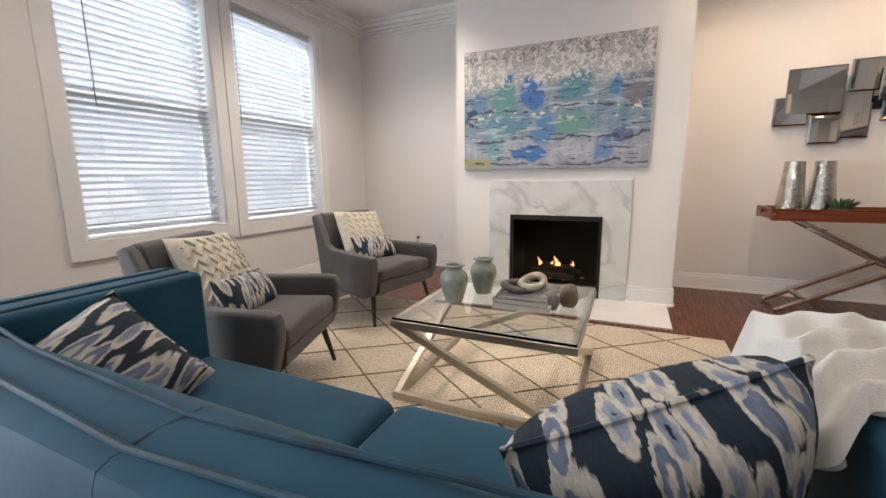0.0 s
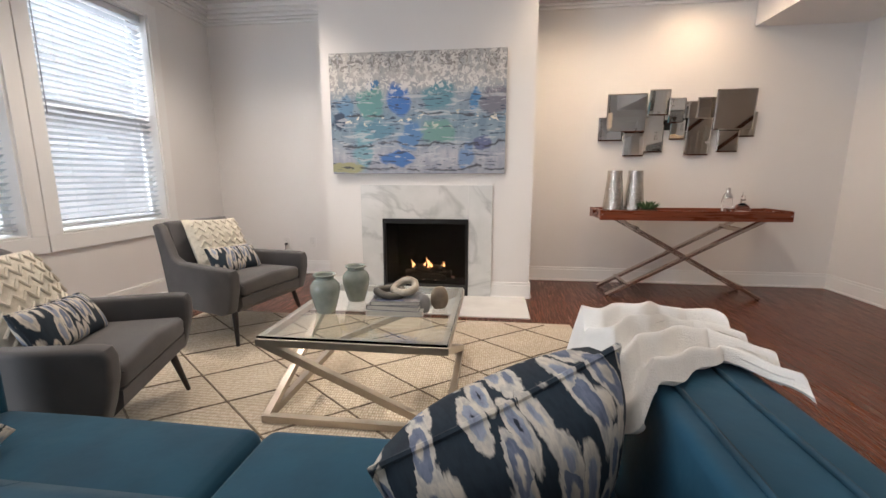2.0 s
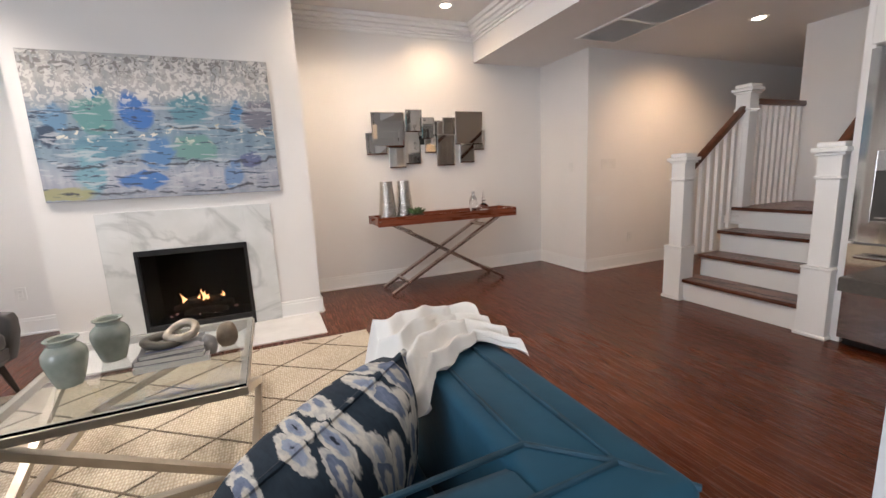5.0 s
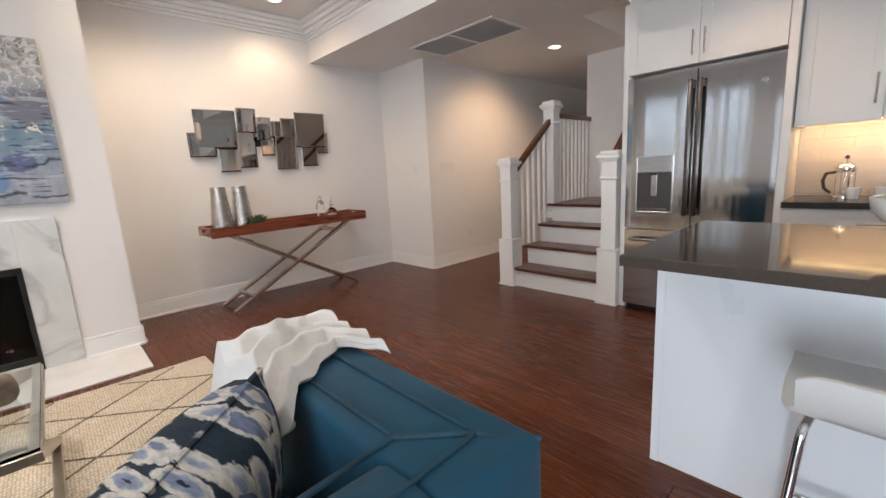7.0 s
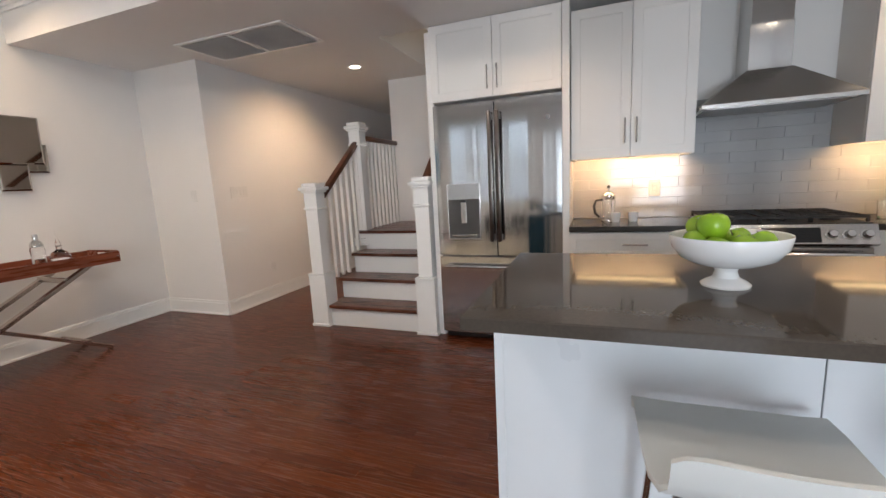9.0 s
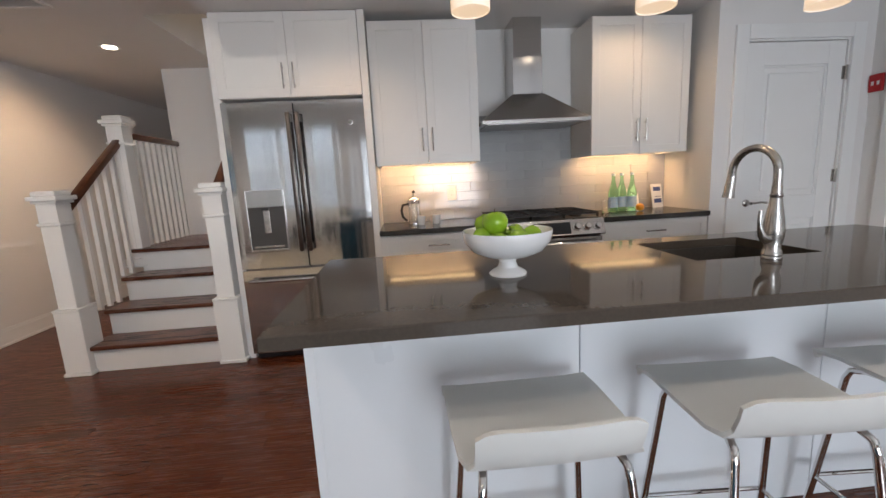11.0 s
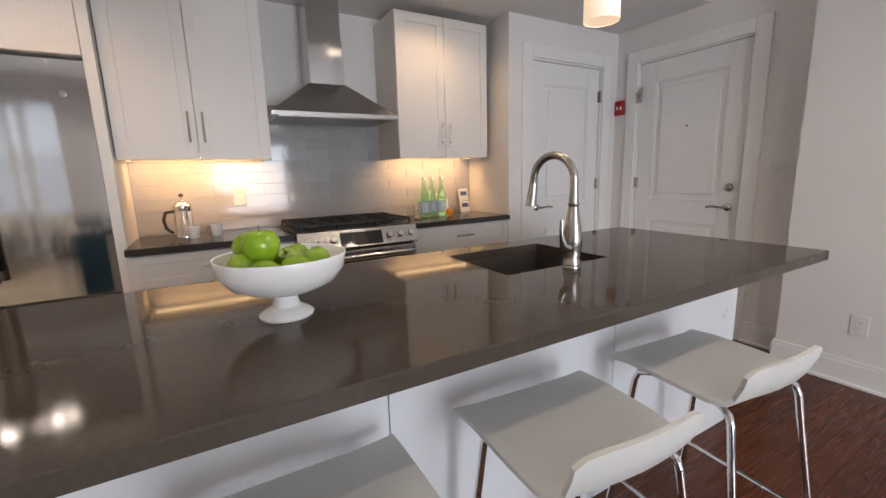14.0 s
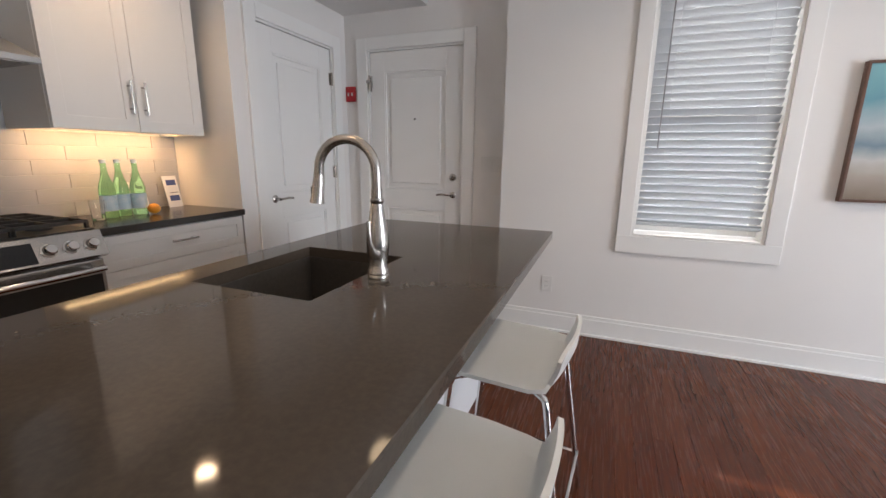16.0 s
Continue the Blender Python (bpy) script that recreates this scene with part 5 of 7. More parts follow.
# ---- armchairs ----
def armchair(m, label):
    c = thing("armchair", label, "armchair", m, "grey armchairs")
    # each side: low arm that sweeps up into the back
    side = [(0.345, 0.30), (0.37, 0.40), (0.372, 0.48), (0.355, 0.518), (0.31, 0.528), (0.05, 0.53), (-0.20, 0.535), (-0.28, 0.57), (-0.335, 0.68), (-0.39, 0.80), (-0.43, 0.82), (-0.47, 0.80), (-0.42, 0.56), (-0.38, 0.30), (-0.34, 0.235), (-0.26, 0.21), (0.24, 0.21), (0.32, 0.235)]
    for s in (1, -1):
        bm = prism(bm_new(), side, *sorted((s * 0.285, s * 0.365)))
        bmesh.ops.bevel(bm, geom=[e for e in bm.edges if abs(e.verts[0].co.y - e.verts[1].co.y) < 1e-6], offset=0.02, segments=3, profile=0.5, affect="EDGES")
        for v in bm.verts:
            if v.co.x > 0:
                v.co.y += s * 0.02 * (v.co.x / 0.37)
        part("arm", bm, GREYCLOTH, c, "", True)
    bm = prism(bm_new(), [(-0.26, 0.36), (-0.37, 0.80), (-0.385, 0.825), (-0.43, 0.83), (-0.47, 0.81), (-0.36, 0.26), (-0.25, 0.26)], -0.287, 0.287)
    bmesh.ops.bevel(bm, geom=bm.edges[:], offset=0.012, segments=2, profile=0.5, affect="EDGES")
    part("backrest", bm, GREYCLOTH, c, "", True)
    bm = prism(bm_new(), [(-0.3, 0.22), (0.30, 0.22), (0.345, 0.26), (0.35, 0.325), (-0.3, 0.30)], -0.287, 0.287)
    part("seat_frame", bm, GREYCLOTH, c, "", True)
    bm = box(bm_new(), -0.29, 0.36, -0.284, 0.284, 0.325, 0.42, bevel=0.03, seg=4)
    bmesh.ops.subdivide_edges(bm, edges=bm.edges, cuts=1, use_grid_fill=True)
    for v in bm.verts:
        if v.co.z > 0.40:
            v.co.z += 0.022 * max(1 - (v.co.y / 0.284) ** 2, 0)
    part("seat_cushion", bm, GREYCLOTH, c, "", True)
    for y in (-0.284, 0.284):
        bm = bm_new()
        tube(bm, [(-0.28, y * 0.98, 0.412), (0.33, y * 0.98, 0.412), (0.355, y * 0.96, 0.39)], 0.005, 6)
        part("piping", bm, GREYCLOTH, c, "", True)
    for x, y, dx, dy in ((0.27, 0.29, 0.05, 0.04), (0.27, -0.29, 0.05, -0.04), (-0.27, 0.27, -0.06, 0.03), (-0.27, -0.27, -0.06, -0.03)):
        bm = bm_new()
        tube(bm, [(x + dx, y + dy, 0.0), (x, y, 0.225)], 0.021, 10, taper=[0.55, 1.0])
        part("leg", bm, ESPRESSO, c, "dark tapered wooden leg", True)
    # the shell narrows towards a low back
    for ob in c.children:
        for v in ob.data.vertices:
            x, y, z = v.co
            v.co = (0.375 - (0.375 - x) * 0.9, y * (1 - 0.17 * min(max((0.12 - x) / 0.5, 0), 1)), z if z < 0.5 else 0.5 + (z - 0.5) * 0.9)
    return c


def zigzag_pillow(m, label):
    p = thing("knit_pillow", label, "pillow", m, "cream knit pillows")
    bm = bm_new()
    cushion(bm, 0.46, 0.44, 0.15, 0.42, 16, 0.05)
    part("cover", bm, KNIT, p, "", True)
    for r in range(7):
        bm = bm_new()
        pts = []
        for q in range(25):
            u = q / 24 * 1.72 - 0.86
            v = -0.75 + r * 0.25 + 0.09 * abs(((q * 0.5) % 2) - 1) * 2 - 0.09
            v = max(min(v, 0.85), -0.85)
            f = (max(1 - abs(u) ** 2.6, 0) * max(1 - abs(v) ** 2.6, 0)) ** 0.42
            pts.append((u * 0.23, v * 0.22, 0.075 * f + 0.002))
        tube(bm, pts, 0.0075, 6)
        part("knit_rib", bm, KNIT, p, "", True)
    return p


for cx, cy, yaw, a in ((-1.0, 2.10, 19, "armchair beside the sofa"), (-1.13, 3.46, -12, "armchair near the corner")):
    m = pose(cx, cy, 0.0 if cx < -2 else 0.012, 0, 0, yaw)
    armchair(m, "charcoal grey velvet " + a + " with dark tapered legs")
    zigzag_pillow(m @ frame_of((-0.15, 0.03, 0.60), (0, -1, 0.08), (1, 0, 0.5)), "cream knitted zigzag pillow leaning in an armchair")
    pillow("lumbar_pillow", "small navy and cream floral lumbar pillow on an armchair", "pillow", m @ frame_of((0.02, 0.0, 0.51), (0.10, -1, 0.12), (1, 0.05, 0.55)), 0.43, 0.2, 0.13, IKAT, pinch=0.03, group="lumbar pillows")

# ---- stairs ----
stair = thing("staircase", "white staircase with dark stained treads, newels and handrails", "staircase", pose(4.7, 2.6, 0))
RISE, RUN, FX = 0.196, 0.25, 4.13
for k in range(4):
    x = FX + k * RUN
    z = (k + 1) * RISE
    wpart("riser", bx(x, x + 0.02, 2.0, 3.07, z - RISE, z - 0.03), TRIM, stair)
    far = x + RUN + 0.01 if k < 3 else 5.87
    wpart("tread" if k < 3 else "landing", bx(x - 0.028, far, 1.99, 3.09 if k < 3 else 3.17, z - 0.03, z, bevel=0.008), TREAD, stair, "dark stained tread")
bm = prism(bm_new(), [(FX, 0.0), (FX + 0.0, 0.17), (FX + 0.25, 0.17), (FX + 0.25, 0.365), (FX + 0.5, 0.365), (FX + 0.5, 0.56), (FX + 0.75, 0.56), (FX + 0.75, 0.755), (5.87, 0.755), (5.87, 0)], 3.04, 3.07)
wpart("stringer", bm, TRIM, stair)
bm = bx(FX + 0.1, 5.87, 3.07, 3.085, 0, 0.15, bevel=0.003)
wpart("skirting", bm, TRIM, stair)


def newel(x, y, z0, height, plinth=0.47):
    """A boxed newel post with plinth, collar and stepped cap, as one part of the stairs."""
    bm = bm_new()
    box(bm, -0.085, 0.085, -0.085, 0.085, 0, plinth, bevel=0.004)
    box(bm, -0.095, 0.095, -0.095, 0.095, 0, 0.025, bevel=0.006)
    box(bm, -0.09, 0.09, -0.09, 0.09, plinth, plinth + 0.02, bevel=0.008)
    box(bm, -0.062, 0.062, -0.062, 0.062, plinth + 0.02, height - 0.236, bevel=0.005)
    post = wpart("newel_post", moved(bm, Matrix.Translation((x, y, z0))), TRIM, stair, "white boxed newel post")
    bm = bm_new()
    box(bm, -0.063, 0.063, -0.063, 0.063, height - 0.235, height - 0.065)
    box(bm, -0.075, 0.075, -0.075, 0.075, height - 0.235, height - 0.215, bevel=0.006)
    box(bm, -0.08, 0.08, -0.08, 0.08, height - 0.085, height - 0.065, bevel=0.006)
    box(bm, -0.095, 0.095, -0.095, 0.095, height - 0.065, height - 0.035, bevel=0.006)
    box(bm, -0.075, 0.075, -0.075, 0.075, height - 0.035, height, bevel=0.01)
    part("newel_cap", moved(bm, Matrix.Translation((x, y, z0))), TRIM, post)


newel(4.16, 3.13, 0, 1.305)
newel(4.16, 2.07, 0, 1.305)
newel(4.97, 3.13, 0.62, 1.29, 0.06)


def handrail(a, b):
    bm = bm_new()
    bar(bm, a, b, 0.06, 0.055, (0, 0, 1), 0.014)
    wpart("handrail", bm, RAILWOOD, stair, "dark stained handrail", True)


handrail((4.2, 3.13, 1.13), (4.93, 3.13, 1.70))
handrail((5.0, 3.13, 1.76), (5.87, 3.13, 1.76))
handrail((4.2, 2.06, 1.28), (5.3, 2.06, 2.22))
for y in (3.13, 2.07):
    for k in range(7):
        x = 4.29 + k * 0.105
        zb = RISE * (1 + int((x - FX) / RUN)) if y > 3 else RISE * (1 + int((x - FX) / RUN))
        wpart("baluster", bx(x - 0.015, x + 0.015, y - 0.015, y + 0.015, min(zb, 0.784), 1.13 + (x - 4.2) * 0.781 - 0.02), TRIM, stair)
for k in range(9):
    x = 5.07 + k * 0.092
    wpart("baluster", bx(x - 0.015, x + 0.015, 3.115, 3.145, 0.784, 1.74), TRIM, stair)

# ---- cabinets ----
def pull(bm, x, y, z, length, upright, out=0.03):
    """A bar pull: a round bar on two posts, on a front that faces -x."""
    h = length / 2
    a, b = ((x - out, y, z - h), (x - out, y, z + h)) if upright else ((x - out, y - h, z), (x - out, y + h, z))
    tube(bm, [a, b], 0.0055, 8)
    for s in (-0.7, 0.7):
        c = (x - out, y, z + h * s) if upright else (x - out, y + h * s, z)
        tube(bm, [c, (x, c[1], c[2])], 0.0045, 6)
    return bm


def shaker(x, y0, y1, z0, z1, rail=0.06, thick=0.02):
    """A framed front that faces -x, its field sunk, all of one piece."""
    bm = bm_new()
    g, e = 0.0015, 0.0015
    y0, y1, z0, z1 = y0 + g, y1 - g, z0 + g, z1 - g

    def ring(px, d):
        return [bm.verts.new((px, y, z)) for y, z in ((y0 + d, z0 + d), (y1 - d, z0 + d), (y1 - d, z1 - d), (y0 + d, z1 - d))]

    rings = [ring(x + thick, 0), ring(x + e, 0), ring(x, e), ring(x, rail - e), ring(x + e, rail), ring(x + 0.006, rail)]
    for a, b in zip(rings, rings[1:]):
        for k in range(4):
            bm.faces.new((a[k], a[(k + 1) % 4], b[(k + 1) % 4], b[k]))
    bm.faces.new(rings[-1])
    bm.faces.new(rings[0][::-1])
    bmesh.ops.recalc_face_normals(bm, faces=bm.faces)
    return bm


def wall_cabinet(y0, y1, z0, z1, xf, xb, label, group="wall cabinets", hz=0.2):
    c = thing("wall_cabinet", label, "cabinet", pose(xf + 0.1, (y0 + y1) / 2, z0), group)
    tuck = 0.034 if z0 < 1.5 else 0.0
    bm = bx(xf + 0.021, xb, y0, y1, z0 + tuck, z1)
    if tuck:
        for y in (y0, y1 - 0.018):
            box(bm, xf + 0.021, xb, y, y + 0.018, z0, z0 + tuck)
    wpart("body", bm, CAB, c)
    mid = (y0 + y1) / 2
    for a, b, s in ((y0, mid, 1), (mid, y1, -1)):
        d = wpart("door", shaker(xf, a, b, z0, z1), CAB, c)
        yh = mid - s * 0.035
        part("handle", pull(bm_new(), xf, yh, z0 + hz, 0.16, True), NICKEL, d, "brushed nickel bar pull", True)
    return c


wall_cabinet(0.182, 0.93, 1.357, 2.318, 4.12, 4.498, "tall white shaker wall cabinet over the coffee things", hz=0.17)
wall_cabinet(-1.40, -0.65, 1.357, 2.318, 4.12, 4.498, "tall white shaker wall cabinet beside the range hood", hz=0.17)
wall_cabinet(0.985, 1.92, 1.835, 2.366, 4.06, 4.498, "white shaker cabinet above the refrigerator", hz=0.13)
flat_piece("cabinet_gable", bx(4.05, 4.498, 0.935, 0.982, 0, 2.366, bevel=0.002), CAB, "white tall end panel beside the refrigerator", "panel")


def base_cabinet(y0, y1, label):
    c = thing("base_cabinet", label, "cabinet", pose(4.2, (y0 + y1) / 2, 0), "base cabinets")
    wpart("body", bx(3.975, 4.498, y0, y1, 0.1, 0.878), CAB, c)
    wpart("plinth", bx(4.03, 4.45, y0, y1, 0, 0.1), CAB, c)
    for z0, z1 in ((0.70, 0.872), (0.405, 0.70), (0.105, 0.405)):
        d = wpart("drawer", shaker(3.955, y0, y1, z0, z1, 0.045), CAB, c)
        part("handle", pull(bm_new(), 3.955, (y0 + y1) / 2, (z0 + z1) / 2 + 0.01, 0.15, False), NICKEL, d, "brushed nickel bar pull", True)
    return c


base_cabinet(0.125, 0.933, "white shaker drawer cabinet beside the refrigerator")
base_cabinet(-1.47, -0.645, "white shaker drawer cabinet beside the closet wall")
for y0, y1 in ((0.125, 0.934), (-1.474, -0.645)):
    flat_piece("counter_slab", bx(3.93, 4.499, y0, y1, 0.879, 0.915, bevel=0.003), QUARTZ_DARK, "dark grey polished quartz counter slab", "countertop", "counter slabs")
for y0, y1, n in ((0.2, 0.91, 1), (-1.38, -0.67, 2)):
    c = thing("undercabinet_light", "warm glowing strip light under a wall cabinet", "light", pose(4.3, (y0 + y1) / 2, 1.376), "undercabinet lights")
    wpart("channel", bx(4.40, 4.43, y0, y1, 1.379, 1.3905), NICKEL, c)
    wpart("strip", bx(4.403, 4.427, y0 + 0.01, y1 - 0.01, 1.376, 1.379), LED, c, "glowing warm diffuser")
    lamp("strip_lamp", "AREA", look((4.33, (y0 + y1) / 2, 1.374), (4.49, (y0 + y1) / 2, 1.12)), 2.5, (1.0, 0.56, 0.24), 0.68, 0.03, spread=140)

# ---- backsplash ----
bs = thing("backsplash", "glossy white glass subway tiles behind the counter", "backsplash", pose(4.5, -0.27, 0.915), kind="structure")
wpart("grout_bed", bx(4.4965, 4.4995, -1.474, 0.934, 0.916, 1.72), GROUT, bs)
TW, TH = 0.305, 0.0735
tile = None
for r in range(11):
    z = 0.917 + r * TH
    lo, hi = (-1.474, 0.934) if z + TH < 1.362 else (-0.648, 0.18)
    y = -1.474 - (r % 2) * TW / 2
    while y < hi:
        a, b = max(y, lo), min(y + TW, hi)
        if b - a > 0.02:
            if abs(b - a - TW) < 1e-6 and tile is not None:
                again(tile, bs, bs.matrix_basis.inverted() @ Matrix.Translation((0, a, z)) @ Matrix.Translation((4.494, TW / 2, TH / 2)) @ pose(0, 0, 0, 0, 0.5 * noise.noise((a * 7.3, z * 31.0, 2.0)), 0.25 * noise.noise((a * 5.1, z * 23.0, 8.0))) @ Matrix.Translation((-4.494, -TW / 2, -TH / 2)))
            else:
                bm = bx(4.4915, 4.4965, 0.0004, b - a - 0.0004, 0.0004, TH - 0.0004, bevel=0.0012, seg=1)
                t0 = part("tile", bm, TILE, bs, m=bs.matrix_basis.inverted() @ Matrix.Translation((0, a, z)))
                if abs(b - a - TW) < 1e-6:
                    tile = t0
        y += TW

# ---- refrigerator ----
fr = thing("refrigerator", "stainless steel french-door refrigerator with water dispenser", "refrigerator", pose(4.3, 1.452, 0))
wpart("cabinet_body", bx(4.125, 4.49, 0.99, 1.915, 0.03, 1.80), DARKSTEEL, fr)


def door_skin(y0, y1, z0, z1, x=4.06, d=0.06):
    bm = bm_new()
    n = 96
    front, rear = [], []
    for k in range(n + 1):
        u = k / n
        y = y0 + (y1 - y0) * u
        crown_in = 0.006 * abs(2 * u - 1) ** 2.5 + 0.0007 * math.sin(u * 9 + y0 * 7) + 0.00022 * math.sin(u * 27 + y0 * 3) + 0.00006 * math.sin(u * 61)
        front.append((x + crown_in, y))
    for zz in (z0, z1):
        rear.append([bm.verts.new((px, py, zz)) for px, py in front] + [bm.verts.new((x + d, y1, zz)), bm.verts.new((x + d, y0, zz))])
    m = n + 3
    for k in range(m):
        bm.faces.new((rear[0][k], rear[0][(k + 1) % m], rear[1][(k + 1) % m], rear[1][k]))
    bm.faces.new(rear[0][::-1])
    bm.faces.new(rear[1])
    bmesh.ops.recalc_face_normals(bm, faces=bm.faces)
    return bm


dl = wpart("door", door_skin(1.456, 1.918, 0.69, 1.812), STEEL, fr, "brushed stainless door", True)
dr = wpart("door", door_skin(0.986, 1.448, 0.69, 1.812), STEEL, fr, "brushed stainless door", True)
fz = wpart("freezer_drawer", door_skin(0.986, 1.918, 0.06, 0.675), STEEL, fr, "brushed stainless freezer drawer", True)
for d, y in ((dl, 1.482), (dr, 1.423)):
    bm = bm_new()
    bar(bm, (4.018, y, 0.80), (4.018, y, 1.735), 0.026, 0.03, (0, 1, 0), 0.008)
    for z in (0.83, 1.70):
        bar(bm, (4.02, y, z), (4.065, y, z), 0.024, 0.04)
    part("handle", bm, HANDLESTEEL, d, "long steel bar handle, its dark reflection put into the colour", True)
bm = bm_new()
bar(bm, (4.018, 1.04, 0.605), (4.018, 1.865, 0.605), 0.028, 0.024, (0, 0, 1), 0.008)
for y in (1.07, 1.83):
    bar(bm, (4.02, y, 0.605), (4.065, y, 0.605), 0.04, 0.02)
part("handle", bm, STEEL_H, fz, "", True)
bm = bm_new()
y0, y1, z0, z1 = 1.575, 1.835, 0.805, 1.235
for a in ((y0, y0 + 0.009, z0, z1), (y1 - 0.009, y1, z0, z1), (y0 + 0.009, y1 - 0.009, z1 - 0.12, z1), (y0 + 0.009, y1 - 0.009, z0, z0 + 0.02)):
    box(bm, 4.052, 4.075, a[0], a[1], a[2], a[3], bevel=0.003)
dp = part("dispenser", bm, STEEL_H, dl, "water dispenser recess with display")
# the recess is a flat plate, the hollow's shade put into its dark colour
for nm, bb, mt in (("recess", bx(4.056, 4.0595, y0 + 0.009, y1 - 0.009, z0 + 0.02, z1 - 0.12), RECESS_SHADE), ("paddle", bx(4.046, 4.062, 1.68, 1.725, z0 + 0.13, z1 - 0.13, bevel=0.004), NICKEL),
                   ("drip_tray", bx(4.04, 4.0625, y0 + 0.03, y1 - 0.03, z0 + 0.03, z0 + 0.045, bevel=0.003), STEEL_H), ("spout", bx(4.035, 4.062, 1.68, 1.73, z1 - 0.14, z1 - 0.12, bevel=0.004), BLACKPLASTIC)):
    part("dispenser_" + nm, bb, mt, dl)
bm = bm_new()
lathe(bm, [(0.016, 0), (0.016, 0.002), (0.012, 0.003)], 16)
part("badge", moved(bm, pose(4.0605, 1.08, 1.66, 0, -90, 0)), DARKSTEEL, dr)
bm = bx(4.10, 4.13, 1.0, 1.9, 0.012, 0.06)
wpart("kick_grille", bm, BLACK, fr)
wpart("gap_seal", bx(4.09, 4.125, 1.446, 1.458, 0.68, 1.80), BLACK, fr)

# ---- range ----
rg = thing("gas_range", "stainless steel slide-in gas range with black grates", "range", pose(4.2, -0.26, 0))
ry0, ry1 = -0.643, 0.123
wpart("body", bx(3.95, 4.48, ry0, ry1, 0.03, 0.90), STEEL_H, rg)
wpart("cooktop", bx(3.935, 4.48, ry0 - 0.001, ry1 + 0.001, 0.90, 0.922, bevel=0.004), BLACK, rg, "black enamel cooktop")
bm = prism(bm_new(), [(3.885, 0.80), (3.86, 0.815), (3.905, 0.918), (3.95, 0.918), (3.95, 0.80)], ry0, ry1)
pn = wpart("control_panel", bm, STEEL_H, rg)
bm = prism(bm_new(), [(3.8605, 0.824), (3.8945, 0.902), (3.902, 0.901), (3.868, 0.823)], -0.395, -0.125)
part("display", bm, BLACKGLASS, pn, "black glass display")
for y in (0.07, -0.005, -0.08, -0.44, -0.515, -0.59):
    bm = bm_new()
    lathe(bm, [(0.027, 0), (0.028, 0.006), (0.022, 0.01), (0.02, 0.032), (0.017, 0.036)], 20)
    part("knob", moved(bm, pose(3.884, y, 0.862, 0, -66, 0)), CHROME, pn, "round steel burner knob", True)
dr2 = wpart("oven_door", bx(3.90, 3.95, ry0 + 0.004, ry1 - 0.004, 0.19, 0.79, bevel=0.006), STEEL_H, rg)
part("oven_window", bx(3.897, 3.902, ry0 + 0.022, ry1 - 0.022, 0.22, 0.722), BLACKGLASS, dr2, "dark oven window")
bm = bm_new()
tube(bm, [(3.85, ry0 + 0.03, 0.755), (3.85, ry1 - 0.03, 0.755)], 0.014, 12)
for y in (ry0 + 0.08, ry1 - 0.08):
    bar(bm, (3.85, y, 0.755), (3.905, y, 0.755), 0.02, 0.02)
part("oven_handle", bm, CHROME, dr2, "steel oven handle", True)
wpart("warming_drawer", bx(3.905, 3.95, ry0 + 0.004, ry1 - 0.004, 0.04, 0.18, bevel=0.006), STEEL_H, rg)
for g0, g1 in ((ry0 + 0.01, ry0 + 0.26), (ry0 + 0.265, ry1 - 0.265), (ry1 - 0.26, ry1 - 0.01)):
    bm = bm_new()
    for y in (g0, (g0 + g1) / 2, g1):
        bar(bm, (3.97, y, 0.952), (4.46, y, 0.952), 0.012, 0.014)
    for x in (3.975, 4.095, 4.215, 4.335, 4.455):
        bar(bm, (x, g0, 0.952), (x, g1, 0.952), 0.012, 0.014)
    for x in (3.975, 4.455):
        for y in (g0, g1):
            box(bm, x - 0.008, x + 0.008, y - 0.006, y + 0.006, 0.922, 0.95)
    wpart("grate", bm, CASTIRON, rg, "black cast-iron grate")
for x in (4.1, 4.34):
    for y in (-0.52, -0.26, 0.0):
        bm = bm_new()
        lathe(bm, [(0.045, 0), (0.045, 0.008), (0.032, 0.012), (0.03, 0.02), (0.01, 0.022)], 18)
        wpart("burner", moved(bm, Matrix.Translation((x, y, 0.922))), CASTIRON, rg, "", True)

# ---- range hood ----
hd = thing("range_hood", "stainless steel pyramid range hood with a square flue", "range hood", pose(4.3, -0.225, 1.6))
bm = bm_new()
a = [(4.02, -0.60), (4.497, -0.60), (4.497, 0.175), (4.02, 0.175)]
b = [(4.235, -0.335), (4.497, -0.335), (4.497, -0.10), (4.235, -0.10)]
levels = [[bm.verts.new((*p, z)) for p in q] for q, z in ((a, 1.604), (a, 1.626), (b, 1.835))]
for lo, up in zip(levels, levels[1:]):
    for k in range(4):
        bm.faces.new((lo[k], lo[(k + 1) % 4], up[(k + 1) % 4], up[k]))
bm.faces.new(levels[0][::-1])
bm.faces.new(levels[-1])
bmesh.ops.recalc_face_normals(bm, faces=bm.faces)
wpart("canopy", bm, STEEL_H, hd)
wpart("flue", bx(4.245, 4.497, -0.328, -0.107, 1.83, 2.10, bevel=0.002), STEEL, hd)
wpart("flue_sleeve", bx(4.25, 4.497, -0.323, -0.112, 2.10, 2.369), STEEL, hd)
wpart("filter", bx(4.05, 4.46, -0.56, 0.135, 1.600, 1.6055), DARKSTEEL, hd)

